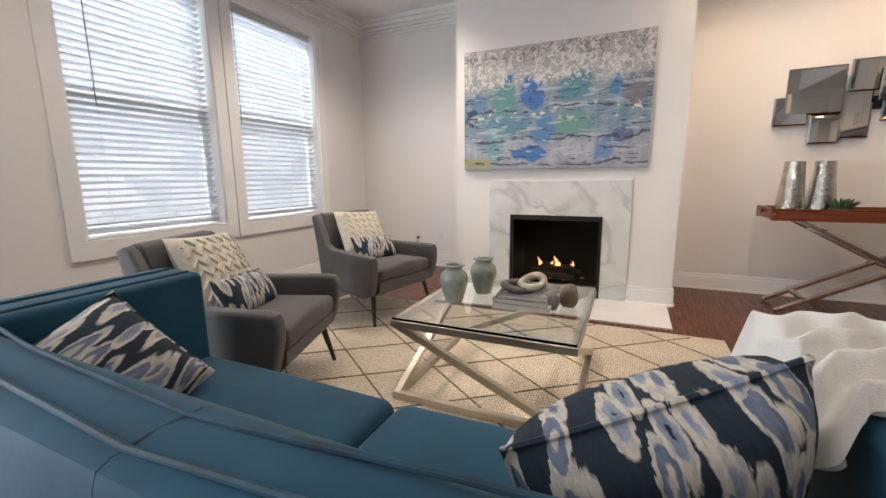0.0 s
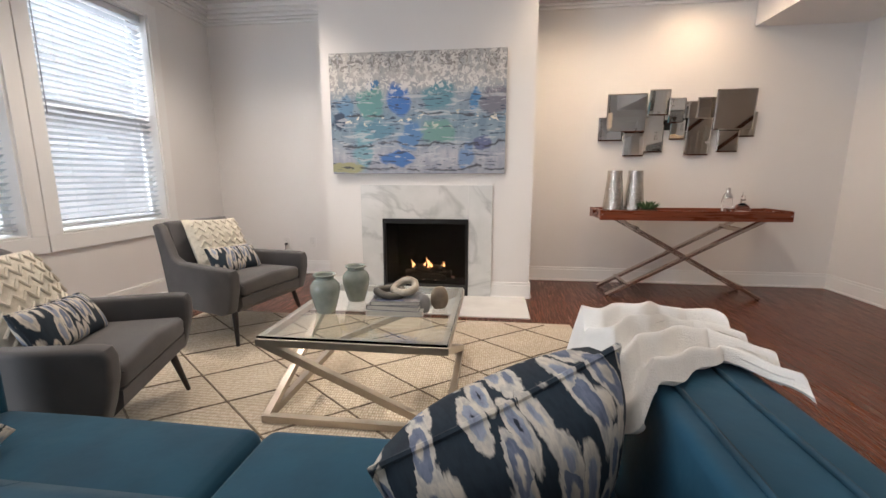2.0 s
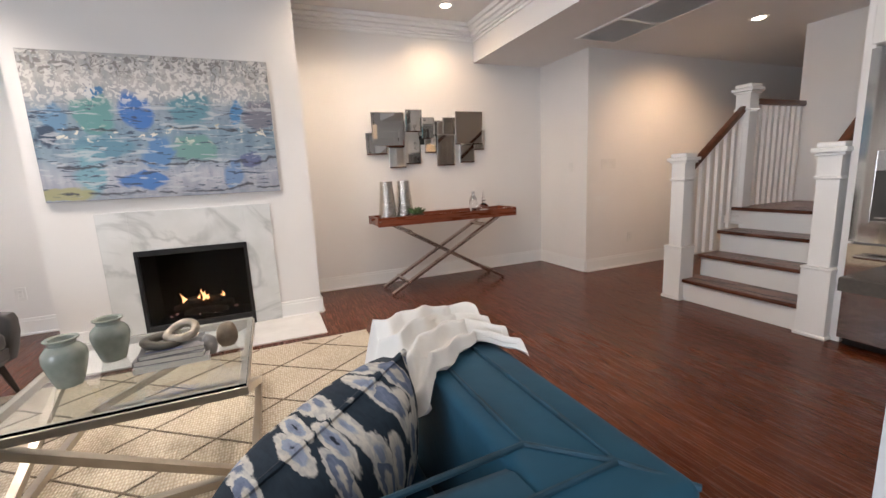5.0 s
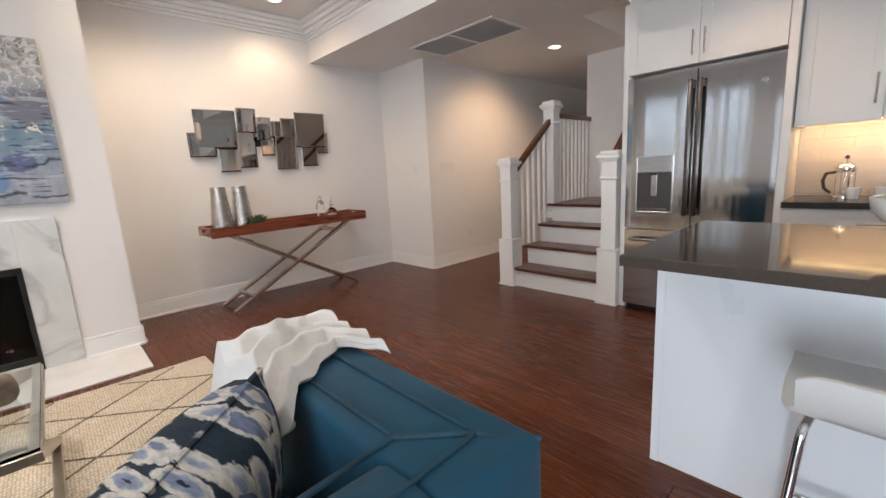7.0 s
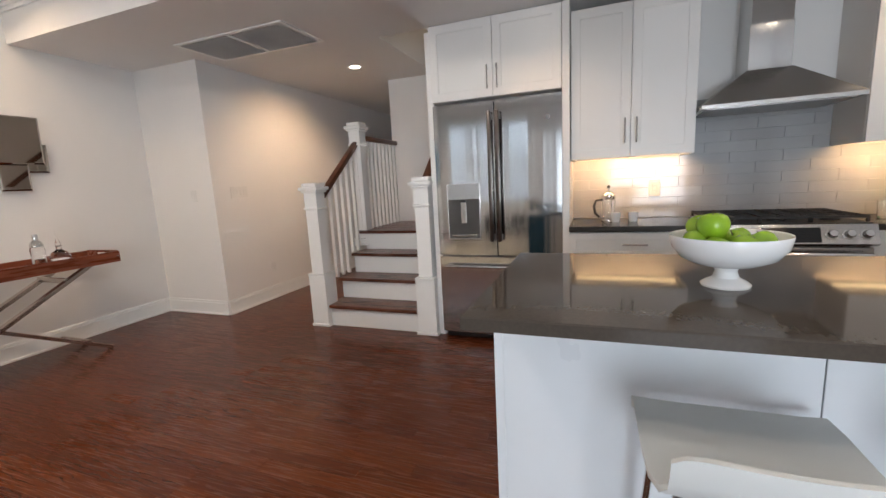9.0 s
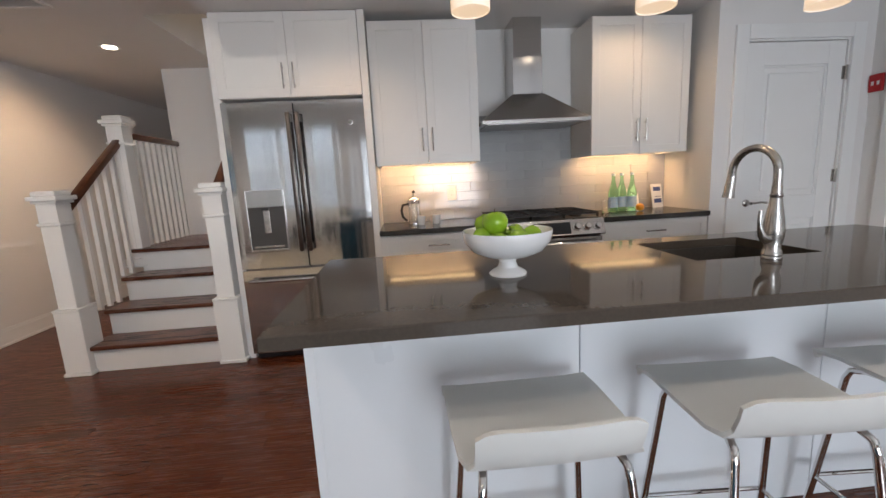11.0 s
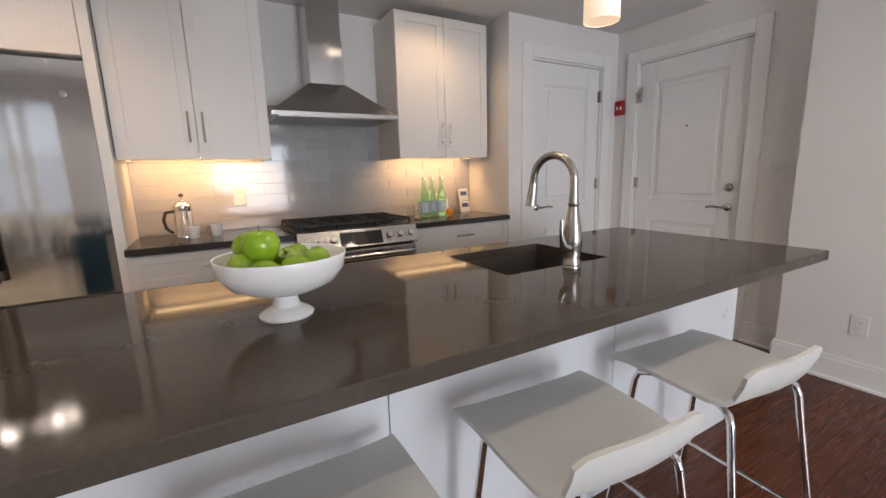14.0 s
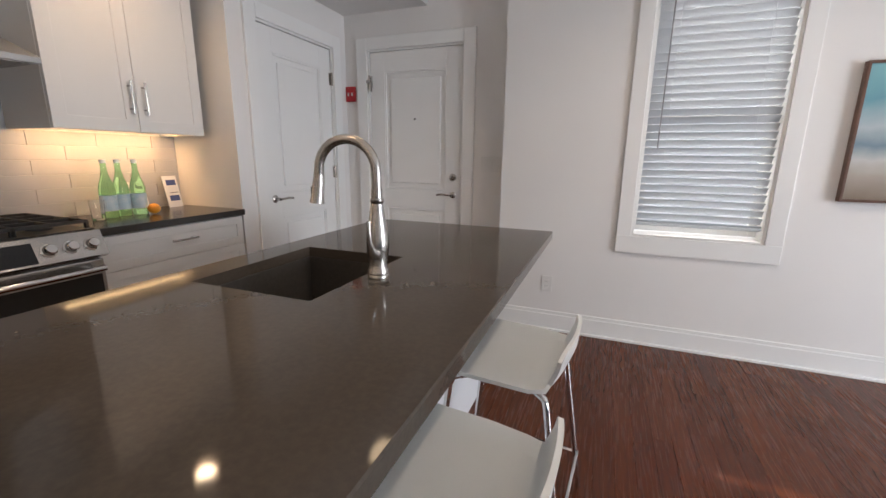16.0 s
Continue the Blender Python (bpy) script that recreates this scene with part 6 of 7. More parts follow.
# ---- island ----
isl = thing("kitchen_island", "white panelled kitchen island", "island", pose(2.62, -0.2, 0))
IX0, IX1, IY0, IY1 = 2.36, 2.93, -1.56, 1.09
wpart("side_panel", bx(IX0 + 0.021, IX1, IY1 - 0.02, IY1 - 0.002, 0, 0.878, bevel=0.002), PANEL, isl)
wpart("side_panel", bx(IX0 + 0.021, IX1, IY0 + 0.002, IY0 + 0.02, 0, 0.878, bevel=0.002), PANEL, isl)
for a, b in ((IY0, IY0 + 0.87), (IY0 + 0.873, IY0 + 1.76), (IY0 + 1.763, IY1)):
    wpart("front_panel", bx(IX0, IX0 + 0.02, a, b, 0, 0.878, bevel=0.002), PANEL, isl)
bm = bx(IX0 - 0.004, IX0, IY1 - 0.03, IY1, 0, 0.878)
wpart("corner_trim", bm, PANEL, isl)
wpart("cabinet_back", bx(IX1 - 0.03, IX1 - 0.002, IY0 + 0.02, IY1 - 0.02, 0.1, 0.878), CAB, isl)
wpart("shelf", bx(IX0 + 0.02, IX1 - 0.03, IY0 + 0.02, IY1 - 0.02, 0.1, 0.12), CAB, isl)
o = ((2.035, -1.487), (2.96, 1.10))
s0, s1 = (2.447, -0.745), (2.84, -0.262)
bm = bm_new()
outer = [(o[0][0], o[0][1]), (o[1][0], o[0][1]), (o[1][0], o[1][1]), (o[0][0], o[1][1])]
inner = [(s0[0], s0[1]), (s1[0], s0[1]), (s1[0], s1[1]), (s0[0], s1[1])]
ring = {}
for z, e in ((0.879, 0), (0.911, 0), (0.915, 1)):
    ring[z] = ([bm.verts.new((x + (0.003 if x < 2.5 else -0.003) * e, y + (0.003 if y < 0 else -0.003) * e, z)) for x, y in outer], [bm.verts.new((x, y, z)) for x, y in inner])
zs = sorted(ring)
for k in range(4):
    n = (k + 1) % 4
    for z0, z1 in zip(zs, zs[1:]):
        bm.faces.new((ring[z0][0][k], ring[z0][0][n], ring[z1][0][n], ring[z1][0][k]))
    bm.faces.new((ring[zs[0]][1][n], ring[zs[0]][1][k], ring[zs[-1]][1][k], ring[zs[-1]][1][n]))
    bm.faces.new((ring[zs[-1]][0][k], ring[zs[-1]][0][n], ring[zs[-1]][1][n], ring[zs[-1]][1][k]))
    bm.faces.new((ring[zs[0]][0][n], ring[zs[0]][0][k], ring[zs[0]][1][k], ring[zs[0]][1][n]))
flat_piece("island_worktop", bm, QUARTZ, "dark grey polished quartz worktop on the island", "countertop")
bm = bm_new()
t = 0.012
box(bm, s0[0] - t, s0[0] + 0.001, s0[1] - t, s1[1] + t, 0.69, 0.8785)
box(bm, s1[0] - 0.001, s1[0] + t, s0[1] - t, s1[1] + t, 0.69, 0.8785)
box(bm, s0[0] + 0.001, s1[0] - 0.001, s0[1] - t, s0[1] + 0.001, 0.69, 0.8785)
box(bm, s0[0] + 0.001, s1[0] - 0.001, s1[1] - 0.001, s1[1] + t, 0.69, 0.8785)
box(bm, s0[0] - t, s1[0] + t, s0[1] - t, s1[1] + t, 0.675, 0.69)
sk = thing("sink", "dark undermount composite sink in the island worktop", "sink", pose(2.64, -0.5, 0.69))
wpart("basin", bm, SINK, sk)
bm = bm_new()
lathe(bm, [(0.045, 0), (0.045, 0.003), (0.03, 0.004), (0.01, 0.002)], 20)
wpart("drain", moved(bm, Matrix.Translation((2.64, -0.5, 0.69))), CHROME, sk)
fc = thing("faucet", "brushed nickel gooseneck pull-down faucet behind the sink", "faucet", pose(2.40, -0.5, 0.915))
bm = bm_new()
lathe(bm, [(0.030, 0), (0.031, 0.006), (0.028, 0.012), (0.031, 0.016), (0.029, 0.026), (0.024, 0.04), (0.031, 0.075), (0.0325, 0.10), (0.028, 0.14), (0.021, 0.18), (0.0165, 0.21), (0.019, 0.214), (0.019, 0.222), (0.0155, 0.225), (0.0155, 0.25)], 24)
part("base", bm, NICKEL, fc, "", True)
arc = [(0, 0, 0.22), (0, 0, 0.29)] + [(0.085 - 0.085 * math.cos(a), 0, 0.295 + 0.085 * math.sin(a)) for a in [k * math.pi / 12 for k in range(0, 12)]] + [(0.172, 0, 0.275)]
turn = pose(0, 0, 0, 0, 0, 8)
bm = bm_new()
tube(bm, arc, 0.0135, 14)
part("neck", moved(bm, turn), NICKEL, fc, "", True)
bm = bm_new()
tube(bm, [(0.1705, 0, 0.285), (0.173, 0, 0.26), (0.178, 0, 0.225), (0.181, 0, 0.205)], 0.0155, 14, taper=[0.95, 1.05, 1.15, 1.35])
sp = part("spray_head", moved(bm, turn), NICKEL, fc, "", True)
bm = bx(0.186, 0.196, -0.007, 0.007, 0.215, 0.25, bevel=0.003)
part("spray_button", moved(bm, turn), BLACKPLASTIC, sp)
bm = bm_new()
tube(bm, [(0.0, 0.015, 0.07), (0.0, 0.04, 0.075), (0.0, 0.052, 0.085), (0.0, 0.062, 0.11), (0.0, 0.066, 0.14), (0.0, 0.064, 0.17)], 0.0095, 10, taper=[1.9, 1.8, 1.3, 0.85, 0.7, 0.6])
part("lever", moved(bm, pose(0, 0, 0, 0, 0, 10)), NICKEL, fc, "", True)

# ---- fruit bowl ----
bw = thing("fruit_bowl", "white ceramic footed bowl full of green apples on the island", "bowl", pose(2.46, 0.413, 0.915))
bm = bm_new()
lathe(bm, [(0.062, 0), (0.064, 0.006), (0.055, 0.014), (0.034, 0.026), (0.028, 0.045), (0.034, 0.058), (0.08, 0.066), (0.12, 0.085), (0.143, 0.115), (0.15, 0.148), (0.149, 0.152), (0.145, 0.15), (0.137, 0.118), (0.11, 0.09), (0.06, 0.078), (0.005, 0.075)], 48)
part("bowl", bm, WHITEGLAZE, bw, "", True)
r3 = random.Random(11)
spots = [(0.088 * math.cos(k * math.tau / 8 + 0.2), 0.085 * math.sin(k * math.tau / 8 + 0.2), 0.118 + 0.006 * (k % 3)) for k in range(8)] + [(0.01, -0.02, 0.128), (-0.03, 0.045, 0.178), (0.035, 0.06, 0.165)]
for k, (x, y, z) in enumerate(spots):
    ap = thing("apple", "shiny green apple piled in the white bowl", "apple", pose(2.46 + x, 0.413 + y, 0.915 + z, r3.uniform(-40, 40), r3.uniform(-40, 40), r3.uniform(0, 360)), "green apples")
    R = 0.036 if k < 9 else 0.042
    bm = bm_new()
    lathe(bm, [(0.002, -R * 0.78), (R * 0.35, -R * 0.88), (R * 0.72, -R * 0.68), (R * 0.96, -R * 0.15), (R * 1.02, R * 0.2), (R * 0.85, R * 0.66), (R * 0.5, R * 0.86), (R * 0.2, R * 0.8), (0.002, R * 0.62)], 18)
    part("flesh", bm, APPLE, ap, "", True)
    bm = bm_new()
    tube(bm, [(0, 0, R * 0.6), (0.002, 0, R * 0.9), (0.005, 0, R * 1.15)], 0.0015, 5)
    part("stalk", bm, STEM, ap)

# ---- bar stools ----
def stool(m, label):
    s = thing("bar_stool", label, "bar stool", m, "bar stools")
    # seat shell: x runs to the front edge, the short back curls up at the rear
    prof = [(0.235, 0.600), (0.225, 0.612), (0.15, 0.620), (0.0, 0.617), (-0.09, 0.612), (-0.135, 0.616), (-0.166, 0.634), (-0.184, 0.68), (-0.190, 0.730)]
    bm = bm_new()
    rows = []
    N = 16
    for k, (x, z) in enumerate(prof):
        t = k / (len(prof) - 1)
        w = 0.222 if t < 0.45 else 0.222 - 0.034 * min((t - 0.45) / 0.3, 1)
        row = []
        for j in range(N + 1):
            v = j / N * 2 - 1
            edge = abs(v) ** 8
            xx = x - (0.02 * edge if k == 0 else 0) + (0.0 if k < 6 else 0.02 * v * v)
            zz = z - (0.022 * edge if k == len(prof) - 1 else 0) - 0.006 * (1 - v * v) * (1 if 1 < k < 6 else 0)
            row.append(bm.verts.new((xx, v * w, zz)))
        rows.append(row)
    for a, b in zip(rows, rows[1:]):
        for j in range(N):
            bm.faces.new((a[j], b[j], b[j + 1], a[j + 1]))
    bmesh.ops.recalc_face_normals(bm, faces=bm.faces)
    bmesh.ops.solidify(bm, geom=bm.faces[:], thickness=0.012)
    part("seat_shell", bm, SEATSHELL, s, "white moulded seat with a low curled back", True)
    for y in (-0.165, 0.165):
        for x, fx in ((0.15, 0.225), (-0.12, -0.215)):
            bm = bm_new()
            e = 1 if y > 0 else -1
            tube(bm, [(x * 0.45, y * 0.9, 0.594), (x * 0.8, y * 0.98, 0.592), (x * 1.05, y * 1.02, 0.578), (x * 1.13, y * 1.04, 0.55), (fx, y + e * 0.045, 0.006)], 0.0105, 10)
            part("leg", bm, CHROME, s, "chrome tube leg", True)
    a, b = (0.2155, 0.199), (-0.2, 0.199)
    for p, q in (((a[0], a[1]), (a[0], -a[1])), ((a[0], -a[1]), (b[0], -b[1])), ((b[0], -b[1]), (b[0], b[1])), ((b[0], b[1]), (a[0], a[1]))):
        bm = bm_new()
        z = 0.165
        tube(bm, [(p[0], p[1], z), (q[0], q[1], z)], 0.007, 8)
        part("foot_rail", bm, CHROME, s, "", True)
    return s


first = stool(pose(2.045, 0.448, 0, 0, 0, 0), "white moulded bar stool with chrome legs at the island")
for y, a in ((-0.166, -4.0), (-0.785, -4.0)):
    copy_thing(first, pose(2.045, y, 0, 0, 0, a))

# ---- pendants and ceiling lights ----
def pendant(y):
    p = thing("pendant_lamp", "white glowing cylinder pendant lamp over the island", "pendant lamp", pose(2.56, y, CH), "pendant lamps")
    b = 1.78 - CH
    bm = bm_new()
    lathe(bm, [(0.060, b + 0.004), (0.062, b), (0.064, b + 0.002), (0.064, b + 0.29), (0.058, b + 0.295), (0.060, b + 0.28)], 36)
    part("shade", bm, SHADE, p, "white glass shade, lit warm", True)
    bm = bm_new()
    lathe(bm, [(0.059, b + 0.006), (0.059, b + 0.009)], 36)
    part("diffuser", bm, SHADEEND, p)
    bm = bm_new()
    lathe(bm, [(0.02, b + 0.29), (0.02, b + 0.33), (0.006, b + 0.34), (0.006, -0.025), (0.055, -0.02), (0.06, 0.0)], 20)
    part("stem", bm, NICKEL, p, "brushed nickel stem and canopy", True)
    lamp("pendant_light", "SPOT", look((2.56, y, 1.77), (2.56, y, 0)), 3.5, (1.0, 0.74, 0.46), 0.06, spread=140, blend=0.9)


for y in (0.49, -0.15, -0.79):
    pendant(y)


def downlight(x, y, z, energy, spread=115, colour=WARM, aim=(0, 0), label="small round recessed downlight, lit warm, in the ceiling"):
    d = thing("downlight", label, "downlight", pose(x, y, z), "downlights")
    bm = bm_new()
    lathe(bm, [(0.055, -0.001), (0.075, -0.006), (0.08, -0.004), (0.08, 0.0)], 28)
    part("trim_ring", bm, TRIM, d, "", True)
    bm = bm_new()
    lathe(bm, [(0.052, -0.004), (0.052, -0.002)], 24)
    part("lens", bm, DOWNLIGHT, d)
    lamp("downlight_lamp", "SPOT", look((x, y, z - 0.012), (x + aim[0], y + aim[1], 0)), energy, colour, 0.05, spread=spread, blend=0.8)


downlight(2.65, 4.72, CH, 40, 150, (1.0, 0.70, 0.44))
downlight(1.6, 4.3, CH, 72, 150, (1.0, 0.76, 0.52))
downlight(0.15, 3.45, CH, 74)
downlight(-1.3, 3.75, CH, 150, 135)
# unseen lamp, added to lift the west side of the room
downlight(-1.3, 1.9, CH, 60, 135)
# unseen fitting, added to brighten the south wall, island front and floor
downlight(1.1, -1.2, CH, 62, 140)
# added lamp without a known source, tilted to stand in for daylight on hall walls
downlight(1.6, 2.2, CH, 115, 150, (1.0, 0.88, 0.76), (1.4, 1.4))
downlight(5.16, 3.2, 2.52, 82, 115, (1.0, 0.64, 0.36), (0.15, 1.6))
downlight(3.6, 1.1, 2.37, 14, 130, (1.0, 0.62, 0.33))
downlight(3.79, -0.9, 2.37, 14, 150, (1.0, 0.68, 0.40))
lamp("stairwell_lamp", "POINT", Matrix.Translation((5.0, 2.2, 3.6)), 2.5, (1.0, 0.72, 0.45), 0.08)

# ---- return-air grille ----
vent = thing("air_grille", "white double return-air grille in the dropped ceiling", "vent", pose(4.06, 3.57, 2.52))
x0, x1, y0, y1 = 3.8, 4.33, 3.0, 4.13
bm = bm_new()
for a in ((x0, x1, y0, y0 + 0.03), (x0, x1, y1 - 0.03, y1), (x0, x0 + 0.03, y0 + 0.03, y1 - 0.03), (x1 - 0.03, x1, y0 + 0.03, y1 - 0.03), (x0 + 0.03, x1 - 0.03, 3.55, 3.58)):
    box(bm, *a, 2.508, 2.5195, bevel=0.002)
wpart("frame", bm, TRIM, vent)
wpart("backing", bx(x0 + 0.03, x1 - 0.03, y0 + 0.03, y1 - 0.03, 2.517, 2.5195), PLASTIC, vent)
bm = bx(-0.235, 0.235, -0.006, 0.006, -0.0006, 0.0006)
louvre = part("louvre", bm, TRIM, vent)
n = 0
for a, b in ((y0 + 0.035, 3.545), (3.585, y1 - 0.035)):
    y = a
    while y < b:
        mm = vent.matrix_basis.inverted() @ pose((x0 + x1) / 2, y, 2.512, 40)
        if n:
            again(louvre, vent, mm)
        else:
            louvre.matrix_basis = mm
        n += 1
        y += 0.0135

# ---- switches, outlets, sign ----
def plate(name, label, category, m, w, h, gangs, kind):
    """A cover plate whose front faces -y."""
    p = thing(name, label, category, m, "wall plates")
    part("cover_plate", bx(-w / 2, w / 2, -0.006, 0, -h / 2, h / 2, bevel=0.002), PLASTIC, p)
    for k in range(gangs):
        x = (k - (gangs - 1) / 2) * 0.046
        if kind == "switch":
            part("rocker", bx(x - 0.016, x + 0.016, -0.010, -0.006, -0.033, 0.033, bevel=0.002), PLASTIC, p)
        else:
            part("socket_face", bx(x - 0.016, x + 0.016, -0.008, -0.006, -0.033, 0.033, bevel=0.002), PLASTIC, p)
            bm = bm_new()
            for z in (-0.018, 0.018):
                for d in (-0.006, 0.006):
                    box(bm, x + d - 0.001, x + d + 0.001, -0.0085, -0.008, z - 0.005, z + 0.005)
            part("slots", bm, GREYPRINT, p)
    return p


plate("light_switch", "white four-gang rocker light switch on the hall wall", "light switch", pose(4.48, 4.33, 1.26), 0.22, 0.115, 4, "switch")
plate("light_switch", "white single rocker switch on the short return wall", "light switch", pose(4.165, 4.6, 1.24, 0, 0, -90), 0.075, 0.115, 1, "switch")
plate("light_switch", "white three-gang rocker light switch beside the entry door", "light switch", pose(2.66, -2.67, 1.2, 0, 0, 180), 0.16, 0.115, 3, "switch")
plate("wall_outlet", "white wall outlet low on the hall wall", "outlet", pose(4.85, 4.33, 0.365), 0.075, 0.115, 1, "outlet")
plate("wall_outlet", "white wall outlet low on the south wall", "outlet", pose(2.16, -2.49, 0.355, 0, 0, 180), 0.075, 0.115, 1, "outlet")
plate("wall_outlet", "white wall outlet behind the armchair with a black plug", "outlet", pose(-1.62, NY, 0.36), 0.075, 0.115, 1, "outlet")
plate("wall_outlet", "white wall outlet beside the chimney breast", "outlet", pose(-1.3, NY, 0.37), 0.075, 0.115, 1, "outlet")
plate("wall_outlet", "white outlet plate set in the tiled backsplash", "outlet", pose(4.488, 0.36, 1.13, 0, 0, -90), 0.075, 0.115, 1, "outlet")
cord = thing("power_plug", "black power plug and cord in the wall outlet", "plug", pose(-1.62, NY - 0.009, 0.345))
part("plug", bx(-0.014, 0.014, -0.035, 0, -0.012, 0.012, bevel=0.004), BLACKPLASTIC, cord)
bm = bm_new()
tube(bm, [(0, -0.03, 0), (0.005, -0.05, -0.02), (0.0, -0.04, -0.1), (-0.03, -0.03, -0.25), (-0.1, -0.03, -0.335)], 0.004, 6)
part("cord", bm, BLACKPLASTIC, cord)
sg = thing("alarm_sign", "red fire-alarm plate with pale marks beside the entry door", "sign", pose(3.9, -2.67, 1.76, 0, 0, 180))
part("plate", bx(-0.045, 0.045, -0.02, 0, -0.06, 0.06, bevel=0.004), REDSIGN, sg)
for x in (-0.018, 0.018):
    part("mark", bx(x - 0.008, x + 0.008, -0.022, -0.02, -0.015, 0.012, bevel=0.002), PAPER, sg)

# ---- things on the kitchen counter ----
fpz = 0.9155
pr = thing("coffee_press", "glass coffee press with chrome frame and black handle", "coffee press", pose(4.27, 0.68, fpz))
bm = bm_new()
lathe(bm, [(0.045, 0.008), (0.046, 0.012), (0.046, 0.165), (0.044, 0.165), (0.043, 0.014)], 28)
part("beaker", bm, CLEAR, pr, "clear glass", True)
bm = bm_new()
lathe(bm, [(0.048, 0), (0.048, 0.02), (0.0465, 0.022)], 28)
lathe(bm, [(0.048, 0.155), (0.049, 0.165), (0.049, 0.185), (0.03, 0.205), (0.006, 0.21), (0.004, 0.235)], 28)
for a in range(4):
    c, s = math.cos(a * math.pi / 2 + 0.4) * 0.0475, math.sin(a * math.pi / 2 + 0.4) * 0.0475
    bar(bm, (c, s, 0.01), (c, s, 0.16), 0.006, 0.002, (c, s, 0))
part("frame", bm, CHROME, pr, "", True)
bm = bm_new()
bmesh.ops.create_icosphere(bm, subdivisions=2, radius=0.012, matrix=Matrix.Translation((0, 0, 0.245)))
part("knob", bm, BLACKPLASTIC, pr, "", True)
bm = bm_new()
tube(bm, [(-0.01, 0.047, 0.155), (-0.02, 0.085, 0.15), (-0.022, 0.098, 0.11), (-0.02, 0.09, 0.06), (-0.01, 0.06, 0.03)], 0.009, 8)
part("handle", bm, BLACKPLASTIC, pr, "black curved handle", True)
for x, y in ((4.19, 0.635), (4.22, 0.52)):
    c = thing("espresso_cup", "small white cup with a silver handle on the counter", "cup", pose(x, y, fpz), "espresso cups")
    bm = bm_new()
    lathe(bm, [(0.024, 0), (0.026, 0.003), (0.032, 0.05), (0.034, 0.066), (0.031, 0.066), (0.028, 0.02), (0.004, 0.01)], 24)
    part("cup", bm, WHITEGLAZE, c, "", True)
    bm = bm_new()
    tube(bm, [(-0.01, 0.03, 0.055), (-0.012, 0.05, 0.05), (-0.012, 0.05, 0.028), (-0.01, 0.028, 0.02)], 0.004, 6)
    part("handle", bm, DARKSTEEL, c, "", True)
for k, (x, y) in enumerate(((4.27, -0.905), (4.29, -0.985), (4.27, -1.06))):
    b = thing("water_bottle", "green glass water bottle with a pale blue label", "bottle", pose(x, y, fpz, 0, 0, 90), "green bottles")
    bm = bm_new()
    lathe(bm, [(0.034, 0), (0.037, 0.004), (0.037, 0.14), (0.034, 0.165), (0.02, 0.21), (0.0135, 0.245), (0.0125, 0.285)], 24)
    part("bottle", bm, GREENGLASS, b, "", True)
    bm = bm_new()
    lathe(bm, [(0.0372, 0.035), (0.0376, 0.036), (0.0376, 0.115), (0.0372, 0.116)], 24)
    part("label", bm, BOTTLELABEL, b, "pale blue paper label")
    bm = bm_new()
    lathe(bm, [(0.0145, 0.283), (0.0145, 0.30), (0.012, 0.302)], 16)
    part("cap", bm, BOTTLELABEL, b)
og = thing("orange", "single orange before the green bottles", "orange", pose(4.2, -1.09, fpz + 0.031))
bm = bm_new()
bmesh.ops.create_icosphere(bm, subdivisions=3, radius=0.031)
for v in bm.verts:
    v.co.z *= 0.95 if abs(v.co.z) > 0.02 else 1.0
part("peel", bm, ORANGE, og, "", True)
gl = thing("drinking_glass", "clear drinking glass beside the bottles", "glass", pose(4.22, -0.82, fpz))
bm = bm_new()
lathe(bm, [(0.026, 0), (0.028, 0.004), (0.033, 0.10), (0.031, 0.10), (0.026, 0.01), (0.004, 0.008)], 24)
part("tumbler", bm, CLEAR, gl, "", True)
for nm, lab, x, y, w, h, cols in (("leaflet", "white printed leaflet leaning on the backsplash", 4.46, -1.18, 0.13, 0.17, (GREYPRINT, GREYPRINT, GREYPRINT)), ("brochure", "folded blue and white brochure standing on the counter", 4.4, -1.37, 0.10, 0.20, (BLUEPRINT, GREYPRINT, BLUEPRINT))):
    c = thing(nm, lab, "leaflet", pose(x, y, fpz, 0, 12, 6))
    part("sheet", bx(0, 0.004, -w / 2, w / 2, 0, h), PAPER, c)
    for k, mt in enumerate(cols):
        z = h * (0.2 + 0.25 * k)
        part("print_bar", bx(-0.0008, 0, -w * 0.38, w * (0.3 - 0.1 * (k % 2)), z, z + (0.035 if mt is BLUEPRINT else 0.006)), mt, c)

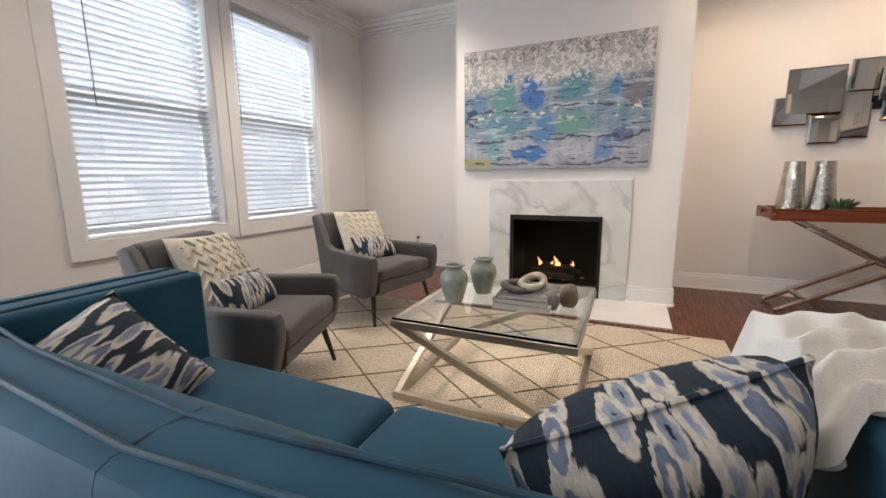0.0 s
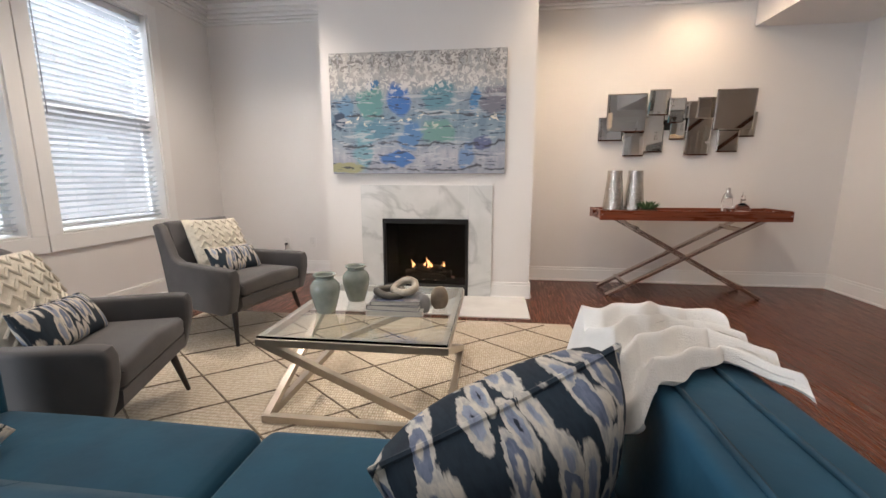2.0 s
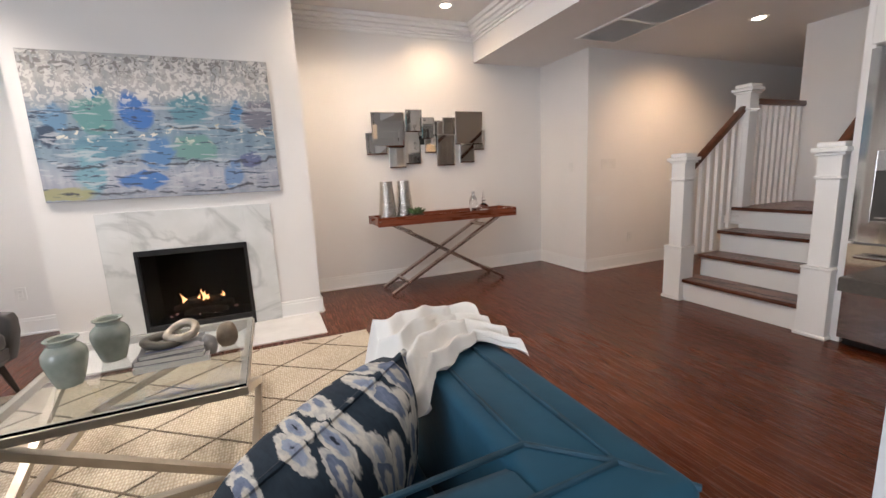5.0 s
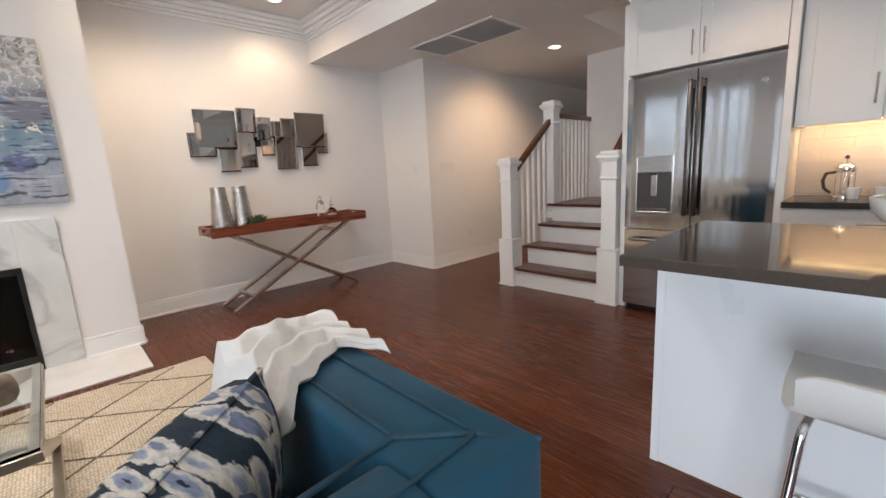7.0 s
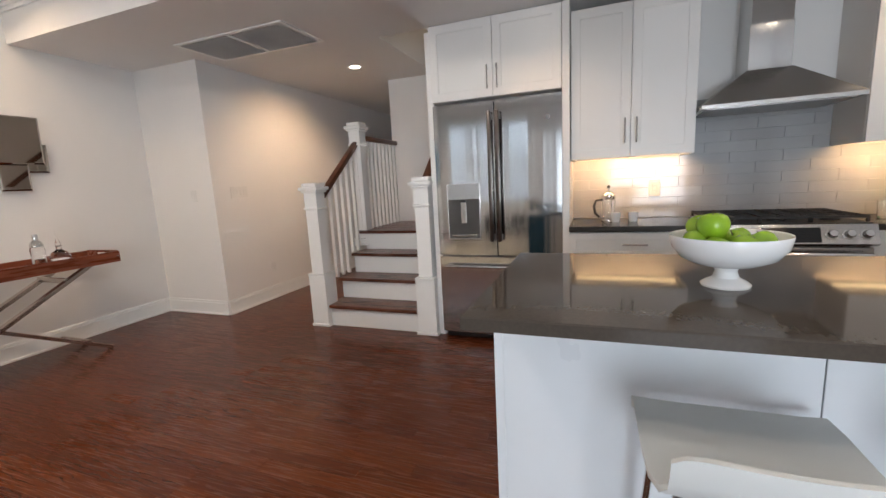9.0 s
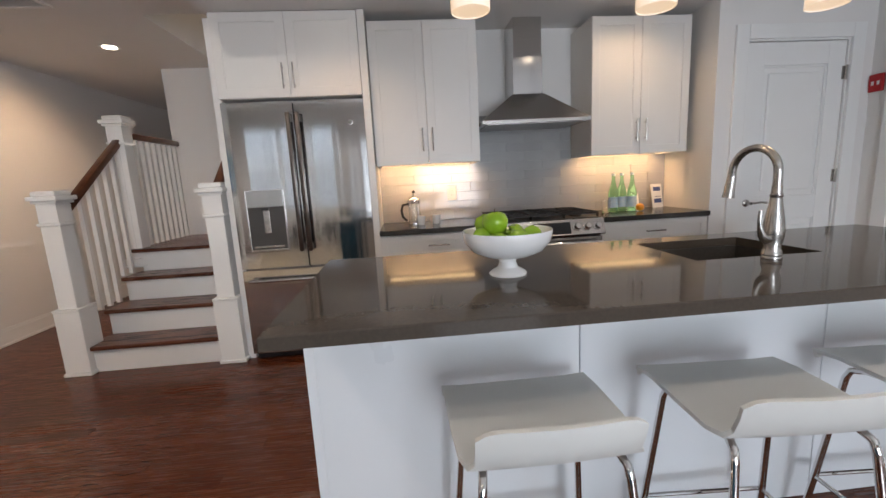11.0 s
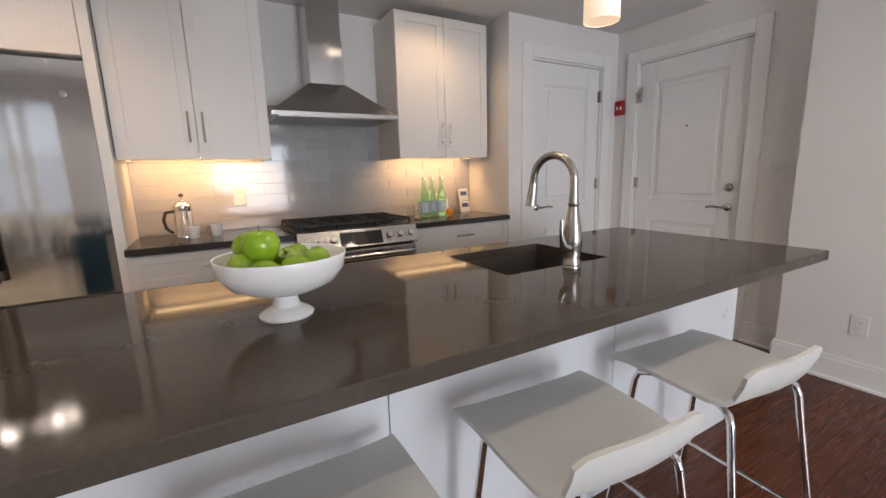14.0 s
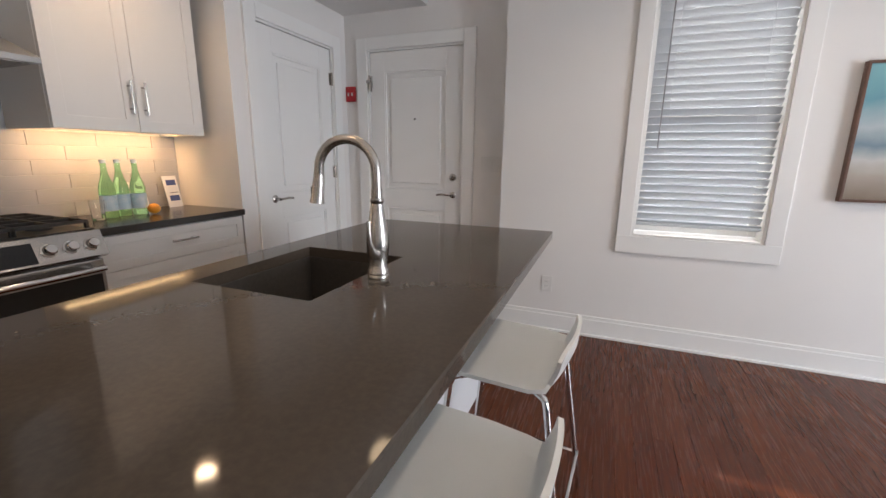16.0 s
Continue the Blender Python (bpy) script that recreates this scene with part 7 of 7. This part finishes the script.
# ---- painting on the south wall ----
sp2 = thing("seascape_painting", "framed pale blue and sand seascape on the south wall", "painting", pose(0.155, -2.49, 1.40, 0, 0, 180))
part("canvas", bx(-0.44, 0.44, -0.03, 0, -0.35, 0.35), CANVASSEA, sp2)
bm = bm_new()
for a in ((-0.455, -0.44, -0.365, 0.365), (0.44, 0.455, -0.365, 0.365), (-0.44, 0.44, 0.35, 0.365), (-0.44, 0.44, -0.365, -0.35)):
    box(bm, a[0], a[1], -0.04, 0, a[2], a[3], bevel=0.002)
part("frame", bm, WALNUT, sp2, "thin brown wooden frame")

# ---- floor planks: the middle of the room piece by piece, the rest joined ----
floor = thing("floor", "glossy red-brown stained oak plank floor", "floor", kind="structure")
PW = 0.083
rest = bm_new()
shapes = {}
rng = random.Random(5)
count = 0
for i in range(int(11.1 / PW)):
    x = -2.55 + i * PW
    y = -2.85 - rng.random() * 0.9
    while y < 5.3:
        length = rng.choice((0.6, 0.9, 1.2, 1.5))
        a, b = max(y, -2.85), min(y + length, 5.3)
        if b - a > 0.05 and not (x > 4.8 and (b < 2.0)):
            near = 1.25 < x < 4.1 and b > 0.4 and a < 4.0 and b - a == length
            if near and count < 300:
                if length not in shapes:
                    pb = bm_new()
                    box(pb, 0.0006, PW - 0.0006, 0.0006, length - 0.0006, -0.02, 0, bevel=0.0012, seg=1)
                    shapes[length] = part("plank", pb, OAK, floor)
                    shapes[length].location = (x, a, 0)
                else:
                    again(shapes[length], floor, Matrix.Translation((x, a, 0)))
                count += 1
            else:
                vs = [rest.verts.new(c) for c in ((x + 0.0006, a + 0.0006, 0), (x + PW - 0.0006, a + 0.0006, 0), (x + PW - 0.0006, b - 0.0006, 0), (x + 0.0006, b - 0.0006, 0))]
                lo = [rest.verts.new((v.co.x, v.co.y, -0.02)) for v in vs]
                rest.faces.new(vs)
                for k in range(4):
                    rest.faces.new((vs[k], lo[k], lo[(k + 1) % 4], vs[(k + 1) % 4]))
        y += length
tagged(part("planks", rest, OAK, floor), kind="stuff")
